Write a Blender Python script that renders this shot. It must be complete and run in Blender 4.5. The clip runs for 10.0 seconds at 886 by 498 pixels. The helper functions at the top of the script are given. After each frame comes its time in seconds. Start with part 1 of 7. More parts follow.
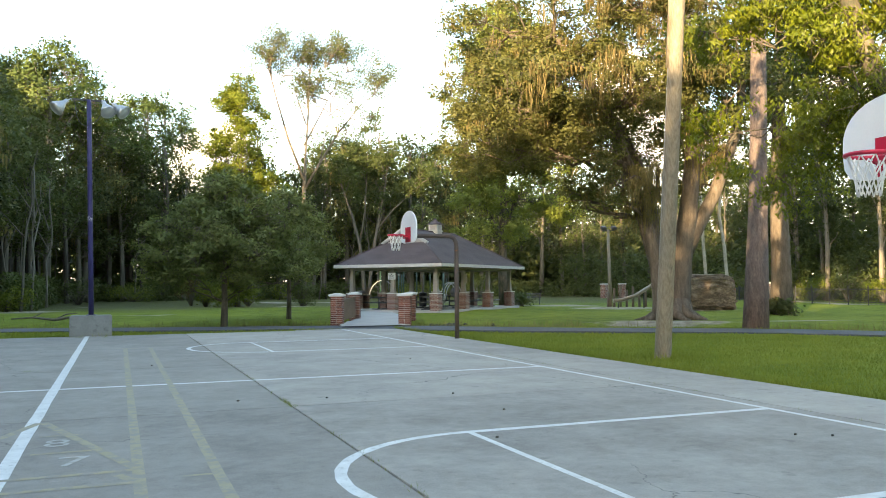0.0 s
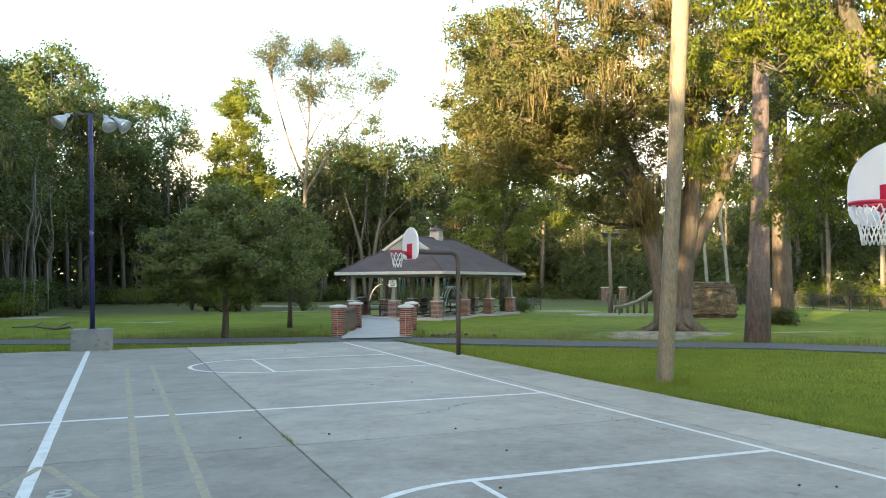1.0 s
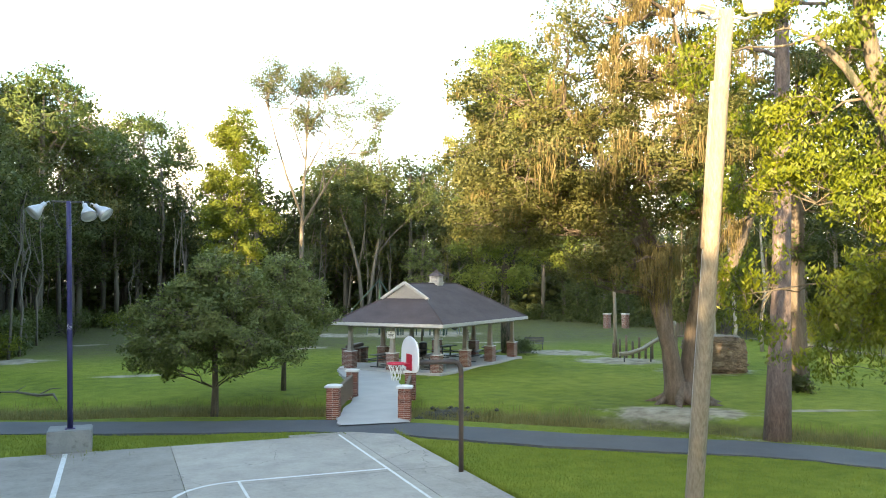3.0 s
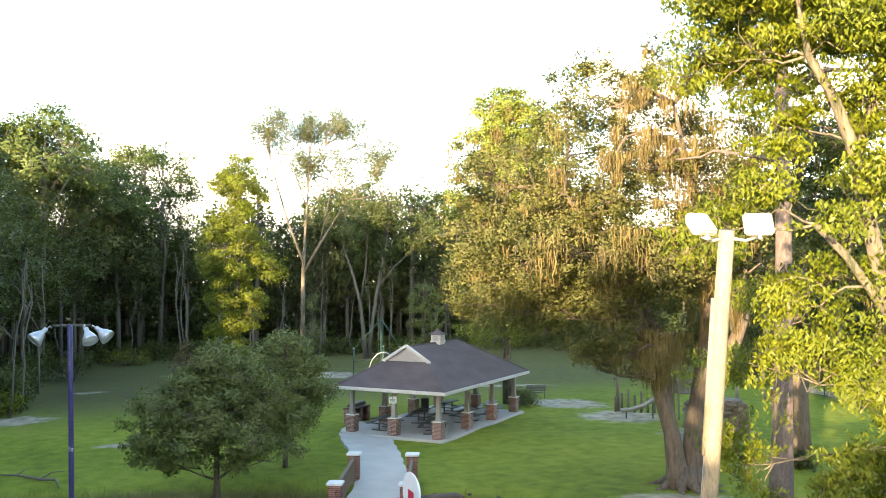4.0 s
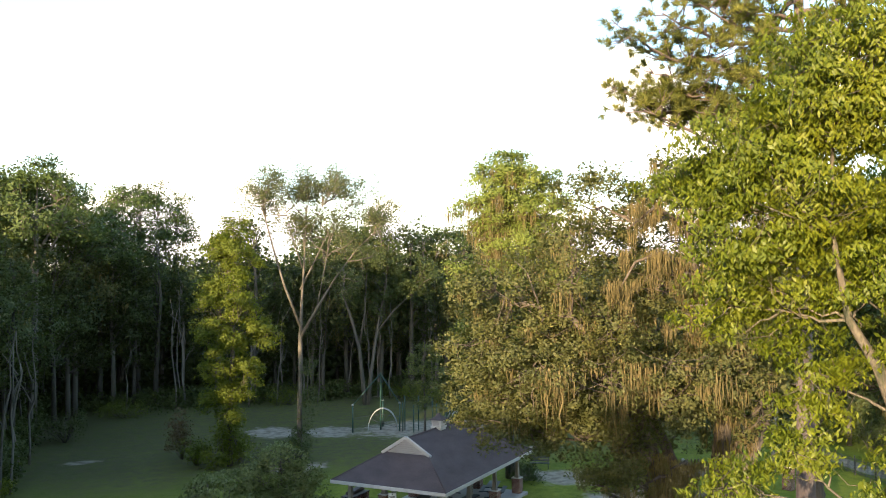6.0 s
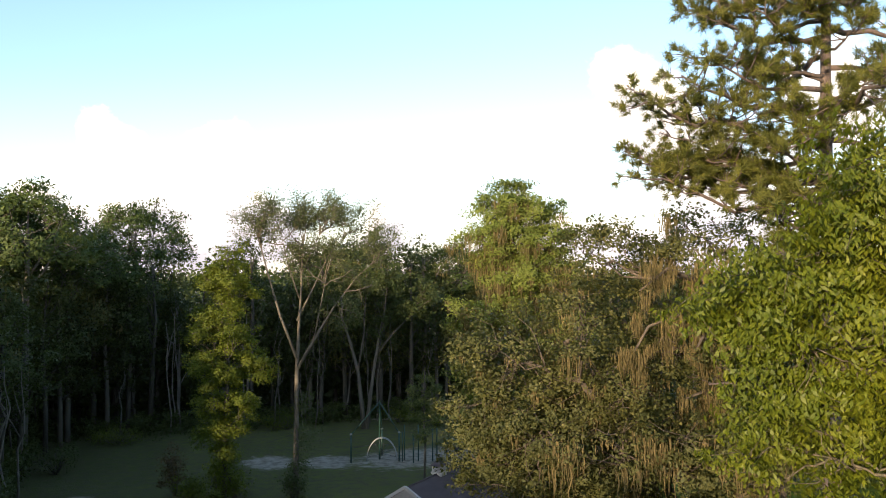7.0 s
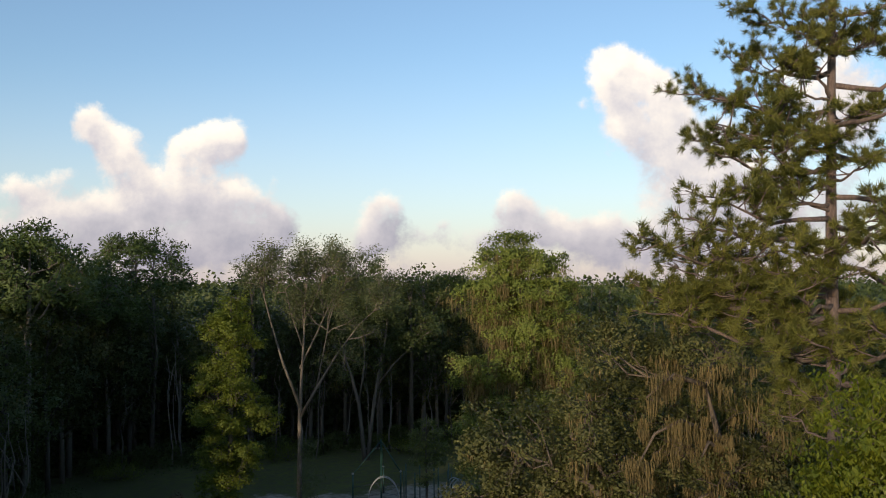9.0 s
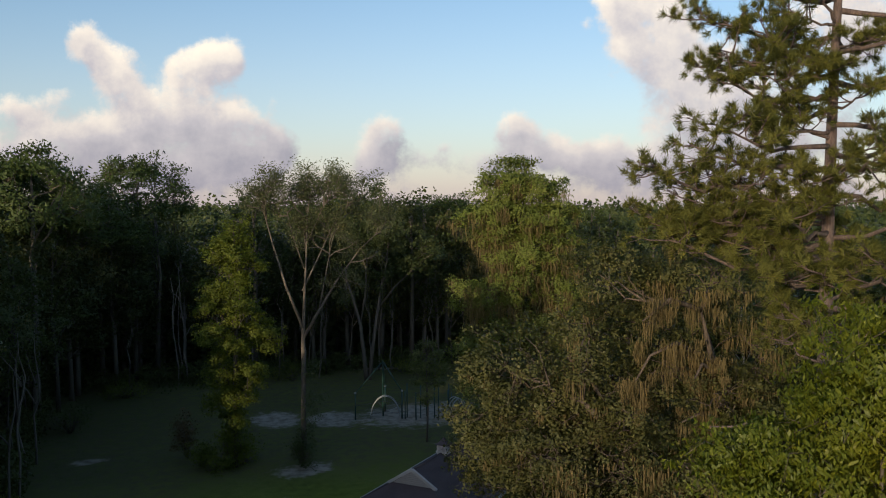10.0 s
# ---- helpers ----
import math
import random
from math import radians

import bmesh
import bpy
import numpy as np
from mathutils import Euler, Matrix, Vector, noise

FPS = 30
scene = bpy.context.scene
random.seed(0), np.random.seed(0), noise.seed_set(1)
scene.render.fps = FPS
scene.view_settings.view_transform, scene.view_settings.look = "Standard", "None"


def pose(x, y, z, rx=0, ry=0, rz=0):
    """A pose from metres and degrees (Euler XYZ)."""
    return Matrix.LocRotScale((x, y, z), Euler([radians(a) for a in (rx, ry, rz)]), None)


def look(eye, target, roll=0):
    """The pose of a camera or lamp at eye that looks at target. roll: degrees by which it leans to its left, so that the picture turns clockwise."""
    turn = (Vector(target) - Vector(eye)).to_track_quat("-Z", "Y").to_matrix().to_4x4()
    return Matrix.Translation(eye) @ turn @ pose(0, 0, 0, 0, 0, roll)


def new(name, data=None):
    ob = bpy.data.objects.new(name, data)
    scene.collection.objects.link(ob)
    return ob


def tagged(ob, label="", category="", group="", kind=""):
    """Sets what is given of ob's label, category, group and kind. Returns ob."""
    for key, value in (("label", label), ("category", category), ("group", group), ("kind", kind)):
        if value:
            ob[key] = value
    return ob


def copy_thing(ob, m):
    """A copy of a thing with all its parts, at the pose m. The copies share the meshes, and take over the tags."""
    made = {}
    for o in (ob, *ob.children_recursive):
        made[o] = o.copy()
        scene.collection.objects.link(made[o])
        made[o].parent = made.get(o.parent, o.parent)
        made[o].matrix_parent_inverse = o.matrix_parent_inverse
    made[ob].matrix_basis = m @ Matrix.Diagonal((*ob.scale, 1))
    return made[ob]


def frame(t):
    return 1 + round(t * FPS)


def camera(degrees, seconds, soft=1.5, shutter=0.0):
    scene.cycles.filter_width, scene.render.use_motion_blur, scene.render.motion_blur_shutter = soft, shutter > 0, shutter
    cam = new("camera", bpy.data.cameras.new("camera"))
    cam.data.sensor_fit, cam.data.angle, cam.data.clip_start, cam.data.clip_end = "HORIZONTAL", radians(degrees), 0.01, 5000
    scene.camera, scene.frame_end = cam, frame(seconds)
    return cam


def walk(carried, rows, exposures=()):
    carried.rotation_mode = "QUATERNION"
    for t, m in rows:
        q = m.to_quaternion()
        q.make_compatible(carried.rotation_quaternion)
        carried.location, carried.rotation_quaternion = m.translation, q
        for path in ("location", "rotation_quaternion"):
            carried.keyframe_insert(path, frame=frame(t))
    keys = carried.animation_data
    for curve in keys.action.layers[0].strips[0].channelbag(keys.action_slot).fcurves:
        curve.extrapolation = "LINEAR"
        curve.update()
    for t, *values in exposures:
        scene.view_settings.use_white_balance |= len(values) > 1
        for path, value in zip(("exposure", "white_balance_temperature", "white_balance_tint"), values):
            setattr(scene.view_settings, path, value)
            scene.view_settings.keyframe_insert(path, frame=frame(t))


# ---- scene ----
cam = camera(56.5, 10.0, soft=1.0)
PATH = [
    (0, (0.33, -1.495, 1.583), (1.065, 0.363, 1.671), -0.4),
    (0.5, (0.318, -1.5, 1.793), (1.052, 0.358, 1.88), -0.3),
    (1, (0.303, -1.487, 2.119), (1.037, 0.372, 2.203), -0.3),
    (1.5, (0.288, -1.461, 2.778), (1.023, 0.397, 2.86), -0.2),
    (2, (0.399, -1.166, 3.037), (1.133, 0.693, 3.116), -0.2),
    (2.5, (0.792, -0.207, 3.799), (1.526, 1.651, 3.884), -0.1),
    (2.7, (0.795, 0.048, 4.33), (1.532, 1.906, 4.408), 0.1),
    (3.8, (0.767, -0.101, 8.188), (1.501, 1.758, 8.267), 0.0),
    (4, (0.76, -0.108, 8.917), (1.493, 1.751, 9.0), -0.1),
    (4.5, (0.695, -0.188, 10.738), (1.429, 1.671, 10.821), -0.1),
    (5, (0.626, -0.283, 12.575), (1.361, 1.575, 12.657), -0.1),
    (5.2, (0.688, -0.232, 13.04), (1.421, 1.627, 13.12), -0.2),
    (6.5, (1.68, 2.303, 14.808), (2.414, 4.161, 14.898), -0.5),
    (7, (1.897, 2.82, 16.322), (2.63, 4.679, 16.413), -0.4),
    (7.5, (1.762, 2.804, 18.188), (2.497, 4.662, 18.277), -0.3),
    (8, (1.557, 2.7, 19.754), (2.297, 4.557, 19.839), -0.5),
    (8.5, (1.373, 2.587, 20.334), (2.114, 4.443, 20.417), -0.5),
    (9, (1.282, 2.5, 20.404), (2.024, 4.355, 20.487), -0.5),
    (9.5, (1.204, 2.302, 20.459), (1.947, 4.158, 20.534), -0.4),
    (10, (1.112, 2.188, 20.486), (1.852, 4.044, 20.383), -0.3),
]
EXPOSURE = [(0, 3.3, 8600, 11), (2.5, 3.5, 8500, 11), (4.0, 3.6, 8100, 12), (5.2, 3.15, 7700, 12), (6.3, 2.3, 7200, 12), (7.0, 1.7, 6960, 14), (7.5, 1.3, 6760, 14), (8.0, 1.01, 6610, 14), (8.5, 0.8, 6510, 15), (9.0, 0.7, 6460, 15), (9.5, 0.63, 6460, 15), (10.0, 0.51, 6460, 15)]
walk(cam, [(t, look(eye, target, roll)) for t, eye, target, roll in PATH], EXPOSURE)

# ---------------------------------------------------------------- world and sun
SUN_AZ = radians(228.0)      # compass-like: clockwise from +y
SUN_EL = radians(7.8)
VIEW = math.atan2(0.372, 0.928)   # heading of the view, clockwise from +y


def sun_vector():
    return Vector((math.sin(SUN_AZ) * math.cos(SUN_EL), math.cos(SUN_AZ) * math.cos(SUN_EL), math.sin(SUN_EL)))


class Net:
    """Short hand for a node tree."""

    def __init__(self, tree):
        self.t = tree
        self.n = tree.nodes
        self.l = tree.links

    def add(self, kind):
        return self.n.new(kind)

    def put(self, socket, value):
        if isinstance(value, bpy.types.NodeSocket):
            self.l.new(value, socket)
        elif value is not None:
            socket.default_value = value

    def math(self, op, a, b=None, c=None, clamp=False):
        node = self.add("ShaderNodeMath")
        node.operation, node.use_clamp = op, clamp
        self.put(node.inputs[0], a)
        self.put(node.inputs[1], b)
        self.put(node.inputs[2], c)
        return node.outputs[0]

    def mix(self, f, a, b, blend="MIX"):
        node = self.add("ShaderNodeMix")
        node.data_type, node.blend_type = "RGBA", blend
        self.put(node.inputs[0], f)
        self.put(node.inputs[6], a)
        self.put(node.inputs[7], b)
        return node.outputs[2]

    def step(self, x, lo, hi):
        node = self.add("ShaderNodeMapRange")
        node.interpolation_type = "SMOOTHSTEP"
        self.put(node.inputs[0], x)
        self.put(node.inputs[1], lo)
        self.put(node.inputs[2], hi)
        return node.outputs[0]

    def noise(self, vec, scale, detail=4.0, rough=0.55, out=0):
        node = self.add("ShaderNodeTexNoise")
        self.put(node.inputs["Vector"], vec)
        self.put(node.inputs["Scale"], scale)
        self.put(node.inputs["Detail"], detail)
        self.put(node.inputs["Roughness"], rough)
        return node.outputs[out]

    def ramp(self, f, stops):
        node = self.add("ShaderNodeValToRGB")
        els = node.color_ramp.elements
        while len(els) < len(stops):
            els.new(0.5)
        for e, (p, c) in zip(els, stops):
            e.position, e.color = p, (*c, 1)
        self.put(node.inputs[0], f)
        return node.outputs[0]


def make_world():
    world = bpy.data.worlds.new("sky")
    scene.world = world
    world.use_nodes = True
    w = Net(world.node_tree)
    w.n.clear()
    sky = w.add("ShaderNodeTexSky")
    sky.sky_type, sky.sun_disc = "NISHITA", False
    sky.sun_elevation, sky.sun_rotation = SUN_EL, SUN_AZ
    sky.air_density, sky.dust_density, sky.ozone_density = 1.0, 1.0, 2.2
    coord = w.add("ShaderNodeTexCoord")
    turn = w.add("ShaderNodeVectorRotate")
    turn.rotation_type = "Z_AXIS"
    w.put(turn.inputs["Vector"], coord.outputs["Generated"])
    w.put(turn.inputs["Angle"], VIEW)
    sep = w.add("ShaderNodeSeparateXYZ")
    w.put(sep.inputs[0], turn.outputs[0])
    depth = w.math("MAXIMUM", sep.outputs[1], 0.02)
    u = w.math("DIVIDE", sep.outputs[0], depth)
    v = w.math("DIVIDE", sep.outputs[2], depth)
    # cumulus banks: centre u, v, half-width, half-height, weight
    banks = ((-0.437, 0.208, 0.024, 0.027, 1), (-0.416, 0.186, 0.03, 0.028, 1), (-0.396, 0.158, 0.03, 0.028, 1), (-0.378, 0.132, 0.032, 0.03, 1), (-0.374, 0.186, 0.013, 0.016, 0.5),
             (-0.284, 0.18, 0.034, 0.028, 1), (-0.316, 0.168, 0.026, 0.026, 1), (-0.258, 0.172, 0.026, 0.024, 1), (-0.306, 0.14, 0.034, 0.03, 1), (-0.335, 0.105, 0.055, 0.028, 1),
             (-0.275, 0.105, 0.06, 0.03, 1), (-0.235, 0.088, 0.04, 0.03, 1), (-0.215, 0.062, 0.045, 0.028, 1), (-0.29, 0.065, 0.08, 0.03, 1), (-0.46, 0.138, 0.024, 0.018, 0.55),
             (-0.44, 0.09, 0.11, 0.030, 0.9), (-0.47, 0.065, 0.13, 0.028, 1), (-0.33, 0.045, 0.1, 0.024, 1), (-0.52, 0.12, 0.06, 0.024, 0.7), (-0.205, 0.128, 0.01, 0.014, 0.5), (-0.072, 0.086, 0.03, 0.028, 1.5), (-0.088, 0.052, 0.034, 0.024, 1),
             (-0.02, 0.056, 0.034, 0.018, 0.7), (0, 0.072, 0.014, 0.012, 0.5), (0.082, 0.092, 0.026, 0.026, 1.5), (0.105, 0.062, 0.04, 0.03, 0.7), (0.05, 0.05, 0.04, 0.022, 0.7),
             (0.165, 0.062, 0.05, 0.03, 0.7), (0.212, 0.262, 0.034, 0.034, 1), (0.24, 0.24, 0.05, 0.042, 1), (0.252, 0.2, 0.066, 0.05, 1), (0.29, 0.165, 0.07, 0.048, 1),
             (0.315, 0.115, 0.07, 0.045, 1), (0.26, 0.05, 0.12, 0.036, 1), (0.168, 0.218, 0.013, 0.012, 0.5), (0.48, 0.22, 0.12, 0.12, 1), (0.4, 0.07, 0.12, 0.05, 1))

    def density(du, dv):
        comb = w.add("ShaderNodeCombineXYZ")
        uu = w.math("ADD", u, du)
        vv = w.math("ADD", v, dv)
        w.put(comb.inputs[0], uu)
        w.put(comb.inputs[1], vv)
        n1 = w.noise(comb.outputs[0], 17.0, 8.0, 0.66)
        total, above = None, None
        for cu, cv, ru, rv, wt in banks:
            a = w.math("MULTIPLY", w.math("SUBTRACT", uu, cu), 1 / ru)
            b = w.math("MULTIPLY", w.math("SUBTRACT", vv, cv), 1 / rv)
            r2 = w.math("ADD", w.math("MULTIPLY", a, a), w.math("MULTIPLY", b, b))
            g = w.math("MULTIPLY", w.math("POWER", 2.718, w.math("MULTIPLY", r2, -1.15)), wt)
            h = w.math("MULTIPLY", g, w.math("SUBTRACT", b, w.math("MULTIPLY", a, 0.35)))
            total = g if total is None else w.math("ADD", total, g)
            above = h if above is None else w.math("ADD", above, h)
        above = w.math("DIVIDE", above, w.math("ADD", total, 0.05))
        total = w.math("MINIMUM", w.math("ADD", total, w.math("MULTIPLY", w.step(vv, 0.060, 0.010), 0.42)), 1.1)
        ripple = w.math("SUBTRACT", n1, 0.5)
        return w.math("ADD", total, w.math("MULTIPLY", ripple, 2.0)), w.math("ADD", total, ripple), above

    d0, e0, above = density(0.0, 0.0)
    _, e1, _ = density(-0.014, 0.020)
    cover = w.step(d0, 0.42, 1.04)
    lit = w.math("MULTIPLY", w.step(w.math("SUBTRACT", e0, e1), -0.30, 0.45), 0.22)
    high = w.step(v, 0.06, 0.16)
    lit = w.math("ADD", lit, w.math("MULTIPLY", w.step(above, -0.5, 0.9), w.math("ADD", 0.50, w.math("MULTIPLY", high, -0.12))))
    lit = w.math("ADD", lit, w.math("MULTIPLY", high, 0.40), clamp=True)
    body = w.add("ShaderNodeCombineXYZ")
    w.put(body.inputs[0], u)
    w.put(body.inputs[1], v)
    lit = w.math("ADD", lit, w.math("MULTIPLY", w.math("SUBTRACT", w.noise(body.outputs[0], 22.0, 5.0, 0.6), 0.5), 0.75), clamp=True)
    cloud = w.ramp(lit, ((0.0, (1.75, 1.72, 1.95)), (0.40, (2.80, 2.64, 2.66)), (1.0, (5.5, 4.95, 3.9))))
    haze = w.step(v, 0.30, 0.0)
    front = w.step(sep.outputs[1], 0.0, 0.15)
    low = w.step(v, 0.10, 0.0)
    base = w.mix(w.math("ADD", w.math("MULTIPLY", haze, 0.32), w.math("MULTIPLY", low, 0.20)), sky.outputs[0], (3.45, 3.0, 3.35, 1))
    col = w.mix(w.math("MULTIPLY", w.math("MULTIPLY", cover, front), 0.92), base, cloud)
    bg = w.add("ShaderNodeBackground")
    w.put(bg.inputs["Color"], col)
    bg.inputs["Strength"].default_value = 0.15
    out = w.add("ShaderNodeOutputWorld")
    w.l.new(bg.outputs[0], out.inputs[0])


make_world()
sun = new("sun", bpy.data.lights.new("sun", "SUN"))
sun.data.energy, sun.data.angle, sun.data.color = 2.35, radians(0.6), (1.0, 0.82, 0.56)
sun.matrix_world = look(sun_vector() * 100, (0, 0, 0))

# ---------------------------------------------------------------- materials
def surface(name, stops, scale=3.0, rough=0.8, bump=0.3, fine=40.0, metal=0.0, spot=None, spread=0.0, stretch=None, bump_dist=0.02):
    """A surface with colour varied at two scales. stops: colours of the ramp; spread: variation from piece to piece."""
    m = bpy.data.materials.new(name)
    m.use_nodes = True
    w = Net(m.node_tree)
    bsdf = w.n["Principled BSDF"]
    coord = w.add("ShaderNodeTexCoord").outputs["Object"]
    if stretch:
        mp = w.add("ShaderNodeMapping")
        w.put(mp.inputs["Vector"], coord)
        mp.inputs["Scale"].default_value = stretch
        coord = mp.outputs[0]
    n1 = w.noise(coord, scale, 5.0, 0.6)
    n2 = w.noise(coord, fine, 3.0, 0.6)
    f = w.math("ADD", w.math("MULTIPLY", n1, 0.65), w.math("MULTIPLY", n2, 0.35))
    if spread:
        info = w.add("ShaderNodeObjectInfo").outputs["Random"]
        f = w.math("ADD", f, w.math("MULTIPLY", w.math("SUBTRACT", info, 0.5), spread))
    k = len(stops)
    col = w.ramp(f, [(0.32 + 0.36 * i / max(1, k - 1), c) for i, c in enumerate(stops)])
    if spot:
        c, lo, hi, sc = spot
        col = w.mix(w.step(w.noise(coord, sc, 6.0, 0.65), lo, hi), col, (*c, 1))
    w.put(bsdf.inputs["Base Color"], col)
    w.put(bsdf.inputs["Roughness"], w.math("ADD", rough - 0.1, w.math("MULTIPLY", n2, 0.2), clamp=True))
    bsdf.inputs["Metallic"].default_value = metal
    if bump:
        b = w.add("ShaderNodeBump")
        b.inputs["Strength"].default_value = bump
        b.inputs["Distance"].default_value = bump_dist
        w.put(b.inputs["Height"], f)
        w.put(bsdf.inputs["Normal"], b.outputs[0])
    return m


def foliage(name, stops, passing=0.35, rough=0.6):
    """Leaves: colour varied leaf by leaf and in larger drifts; light passes through."""
    m = bpy.data.materials.new(name)
    m.use_nodes = True
    w = Net(m.node_tree)
    bsdf = w.n["Principled BSDF"]
    rnd = w.add("ShaderNodeNewGeometry").outputs["Random Per Island"]
    coord = w.add("ShaderNodeTexCoord").outputs["Object"]
    drift = w.noise(coord, 0.55, 4.0)
    info = w.add("ShaderNodeObjectInfo").outputs["Random"]
    f = w.math("ADD", w.math("MULTIPLY", rnd, 0.32), w.math("ADD", w.math("MULTIPLY", drift, 0.85), w.math("MULTIPLY", info, 0.12)))
    k = len(stops)
    col = w.ramp(f, [(0.15 + 0.75 * i / max(1, k - 1), c) for i, c in enumerate(stops)])
    w.put(bsdf.inputs["Base Color"], col)
    bsdf.inputs["Roughness"].default_value = rough
    bsdf.inputs["Specular IOR Level"].default_value = 0.3
    tr = w.add("ShaderNodeBsdfTranslucent")
    w.put(tr.inputs["Color"], w.mix(0.4, col, (0.25, 0.30, 0.03, 1)))
    mixer = w.add("ShaderNodeMixShader")
    mixer.inputs[0].default_value = passing
    w.l.new(bsdf.outputs[0], mixer.inputs[1])
    w.l.new(tr.outputs[0], mixer.inputs[2])
    w.l.new(mixer.outputs[0], w.n["Material Output"].inputs[0])
    return m


def brickwork(name, c1, c2, mortar, scale=1.0):
    m = bpy.data.materials.new(name)
    m.use_nodes = True
    w = Net(m.node_tree)
    bsdf = w.n["Principled BSDF"]
    coord = w.add("ShaderNodeTexCoord").outputs["Object"]
    sep = w.add("ShaderNodeSeparateXYZ")
    w.put(sep.inputs[0], coord)
    comb = w.add("ShaderNodeCombineXYZ")
    w.put(comb.inputs[0], w.math("ADD", sep.outputs[0], sep.outputs[1]))
    w.put(comb.inputs[1], sep.outputs[2])
    br = w.add("ShaderNodeTexBrick")
    w.put(br.inputs["Vector"], comb.outputs[0])
    br.inputs["Scale"].default_value = scale
    br.inputs["Color1"].default_value, br.inputs["Color2"].default_value = (*c1, 1), (*c2, 1)
    br.inputs["Mortar"].default_value = (*mortar, 1)
    br.inputs["Mortar Size"].default_value = 0.009
    br.inputs["Brick Width"].default_value, br.inputs["Row Height"].default_value = 0.21, 0.075
    n = w.noise(coord, 9.0)
    w.put(bsdf.inputs["Base Color"], w.mix(0.5, br.outputs[0], w.mix(n, (0.25, 0.25, 0.25, 1), (0.75, 0.75, 0.75, 1)), "OVERLAY"))
    bsdf.inputs["Roughness"].default_value = 0.9
    b = w.add("ShaderNodeBump")
    b.inputs["Strength"].default_value, b.inputs["Distance"].default_value, b.invert = 0.6, 0.01, True
    w.put(b.inputs["Height"], br.outputs["Fac"])
    w.put(bsdf.inputs["Normal"], b.outputs[0])
    return m


def ground_material():
    """Mown grass with lighter sandy bare patches and a damp dry-grass swale."""
    m = bpy.data.materials.new("lawn")
    m.use_nodes = True
    w = Net(m.node_tree)
    bsdf = w.n["Principled BSDF"]
    coord = w.add("ShaderNodeTexCoord").outputs["Object"]
    sep = w.add("ShaderNodeSeparateXYZ")
    w.put(sep.inputs[0], coord)
    big, mid, fine = w.noise(coord, 0.12, 4.0), w.noise(coord, 1.3, 5.0), w.noise(coord, 24.0, 3.0, 0.7)
    f = w.math("ADD", w.math("MULTIPLY", big, 0.3), w.math("ADD", w.math("MULTIPLY", mid, 0.32), w.math("MULTIPLY", fine, 0.38)))
    grass = w.ramp(f, ((0.36, (0.062, 0.086, 0.011)), (0.50, (0.145, 0.186, 0.020)), (0.64, (0.245, 0.260, 0.040))))
    edge = w.noise(coord, 0.9, 6.0, 0.7)
    # thin worn turf on sandy soil towards the woods and the playground, over an even darker, browner mix
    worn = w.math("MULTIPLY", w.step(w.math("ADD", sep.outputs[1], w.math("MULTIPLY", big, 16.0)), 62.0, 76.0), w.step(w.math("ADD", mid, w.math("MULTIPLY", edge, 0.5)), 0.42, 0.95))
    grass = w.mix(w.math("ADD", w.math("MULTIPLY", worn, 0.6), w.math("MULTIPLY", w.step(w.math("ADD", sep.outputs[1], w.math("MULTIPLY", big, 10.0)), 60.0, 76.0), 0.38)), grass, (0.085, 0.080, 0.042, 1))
    bare = None
    for cx, cy, rx, ry, turn in ((31.6, 54.2, 3.8, 2.6, -40), (32.6, 47.5, 3.4, 2.6, -30), (22.4, 28.0, 3.3, 1.7, -30),
                                 (28.0, 26.3, 2.6, 0.35, -20), (15.3, 81.4, 2.7, 3.6, 0), (20.6, 79.6, 2.9, 3.4, 0), (-5.5, 60.5, 2.8, 2.0, 25),
                                 (1.6, 49.3, 2.2, 0.8, 0), (29.0, 78.0, 7.5, 5.0, 0), (14.6, 65.3, 2.6, 2.0, 12),
                                 (31.5, 66.0, 6.0, 0.8, -20), (33.0, 101.5, 5.0, 0.9, -15), (33.5, 40.0, 3.2, 2.6, 0),
                                 (17.0, 43.0, 0.1, 0.1, 0), (22.0, 22.5, 2.2, 1.4, -40), (-1.3, 74.0, 1.6, 1.0, 0), (54.6, 52.0, 1.1, 12.0, -12)):
        c, s = math.cos(radians(turn)), math.sin(radians(turn))
        x = w.math("SUBTRACT", sep.outputs[0], cx)
        y = w.math("SUBTRACT", sep.outputs[1], cy)
        a = w.math("ADD", w.math("MULTIPLY", x, c / rx), w.math("MULTIPLY", y, s / rx))
        b = w.math("SUBTRACT", w.math("MULTIPLY", y, c / ry), w.math("MULTIPLY", x, s / ry))
        r = w.math("ADD", w.math("MULTIPLY", a, a), w.math("MULTIPLY", b, b))
        g = w.math("POWER", 2.718, w.math("MULTIPLY", r, -0.8))
        bare = g if bare is None else w.math("MAXIMUM", bare, g)
    bare = w.step(w.math("ADD", bare, w.math("MULTIPLY", w.math("SUBTRACT", edge, 0.5), 1.1)), 0.42, 0.75)
    sand = w.ramp(mid, ((0.35, (0.20, 0.165, 0.125)), (0.6, (0.38, 0.335, 0.27))))
    col = w.mix(w.math("MULTIPLY", bare, 0.92), grass, sand)
    # the swale lies lower and grows dry rushes
    low = w.step(w.math("ADD", sep.outputs[2], w.math("MULTIPLY", w.math("SUBTRACT", edge, 0.5), 0.25)), -0.16, -0.36)
    col = w.mix(w.math("MULTIPLY", low, 0.75), col, w.ramp(mid, ((0.35, (0.06, 0.05, 0.025)), (0.65, (0.13, 0.11, 0.05)))))
    # much darker, flat brown ground under the woods
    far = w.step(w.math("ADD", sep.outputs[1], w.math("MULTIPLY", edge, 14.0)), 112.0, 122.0)
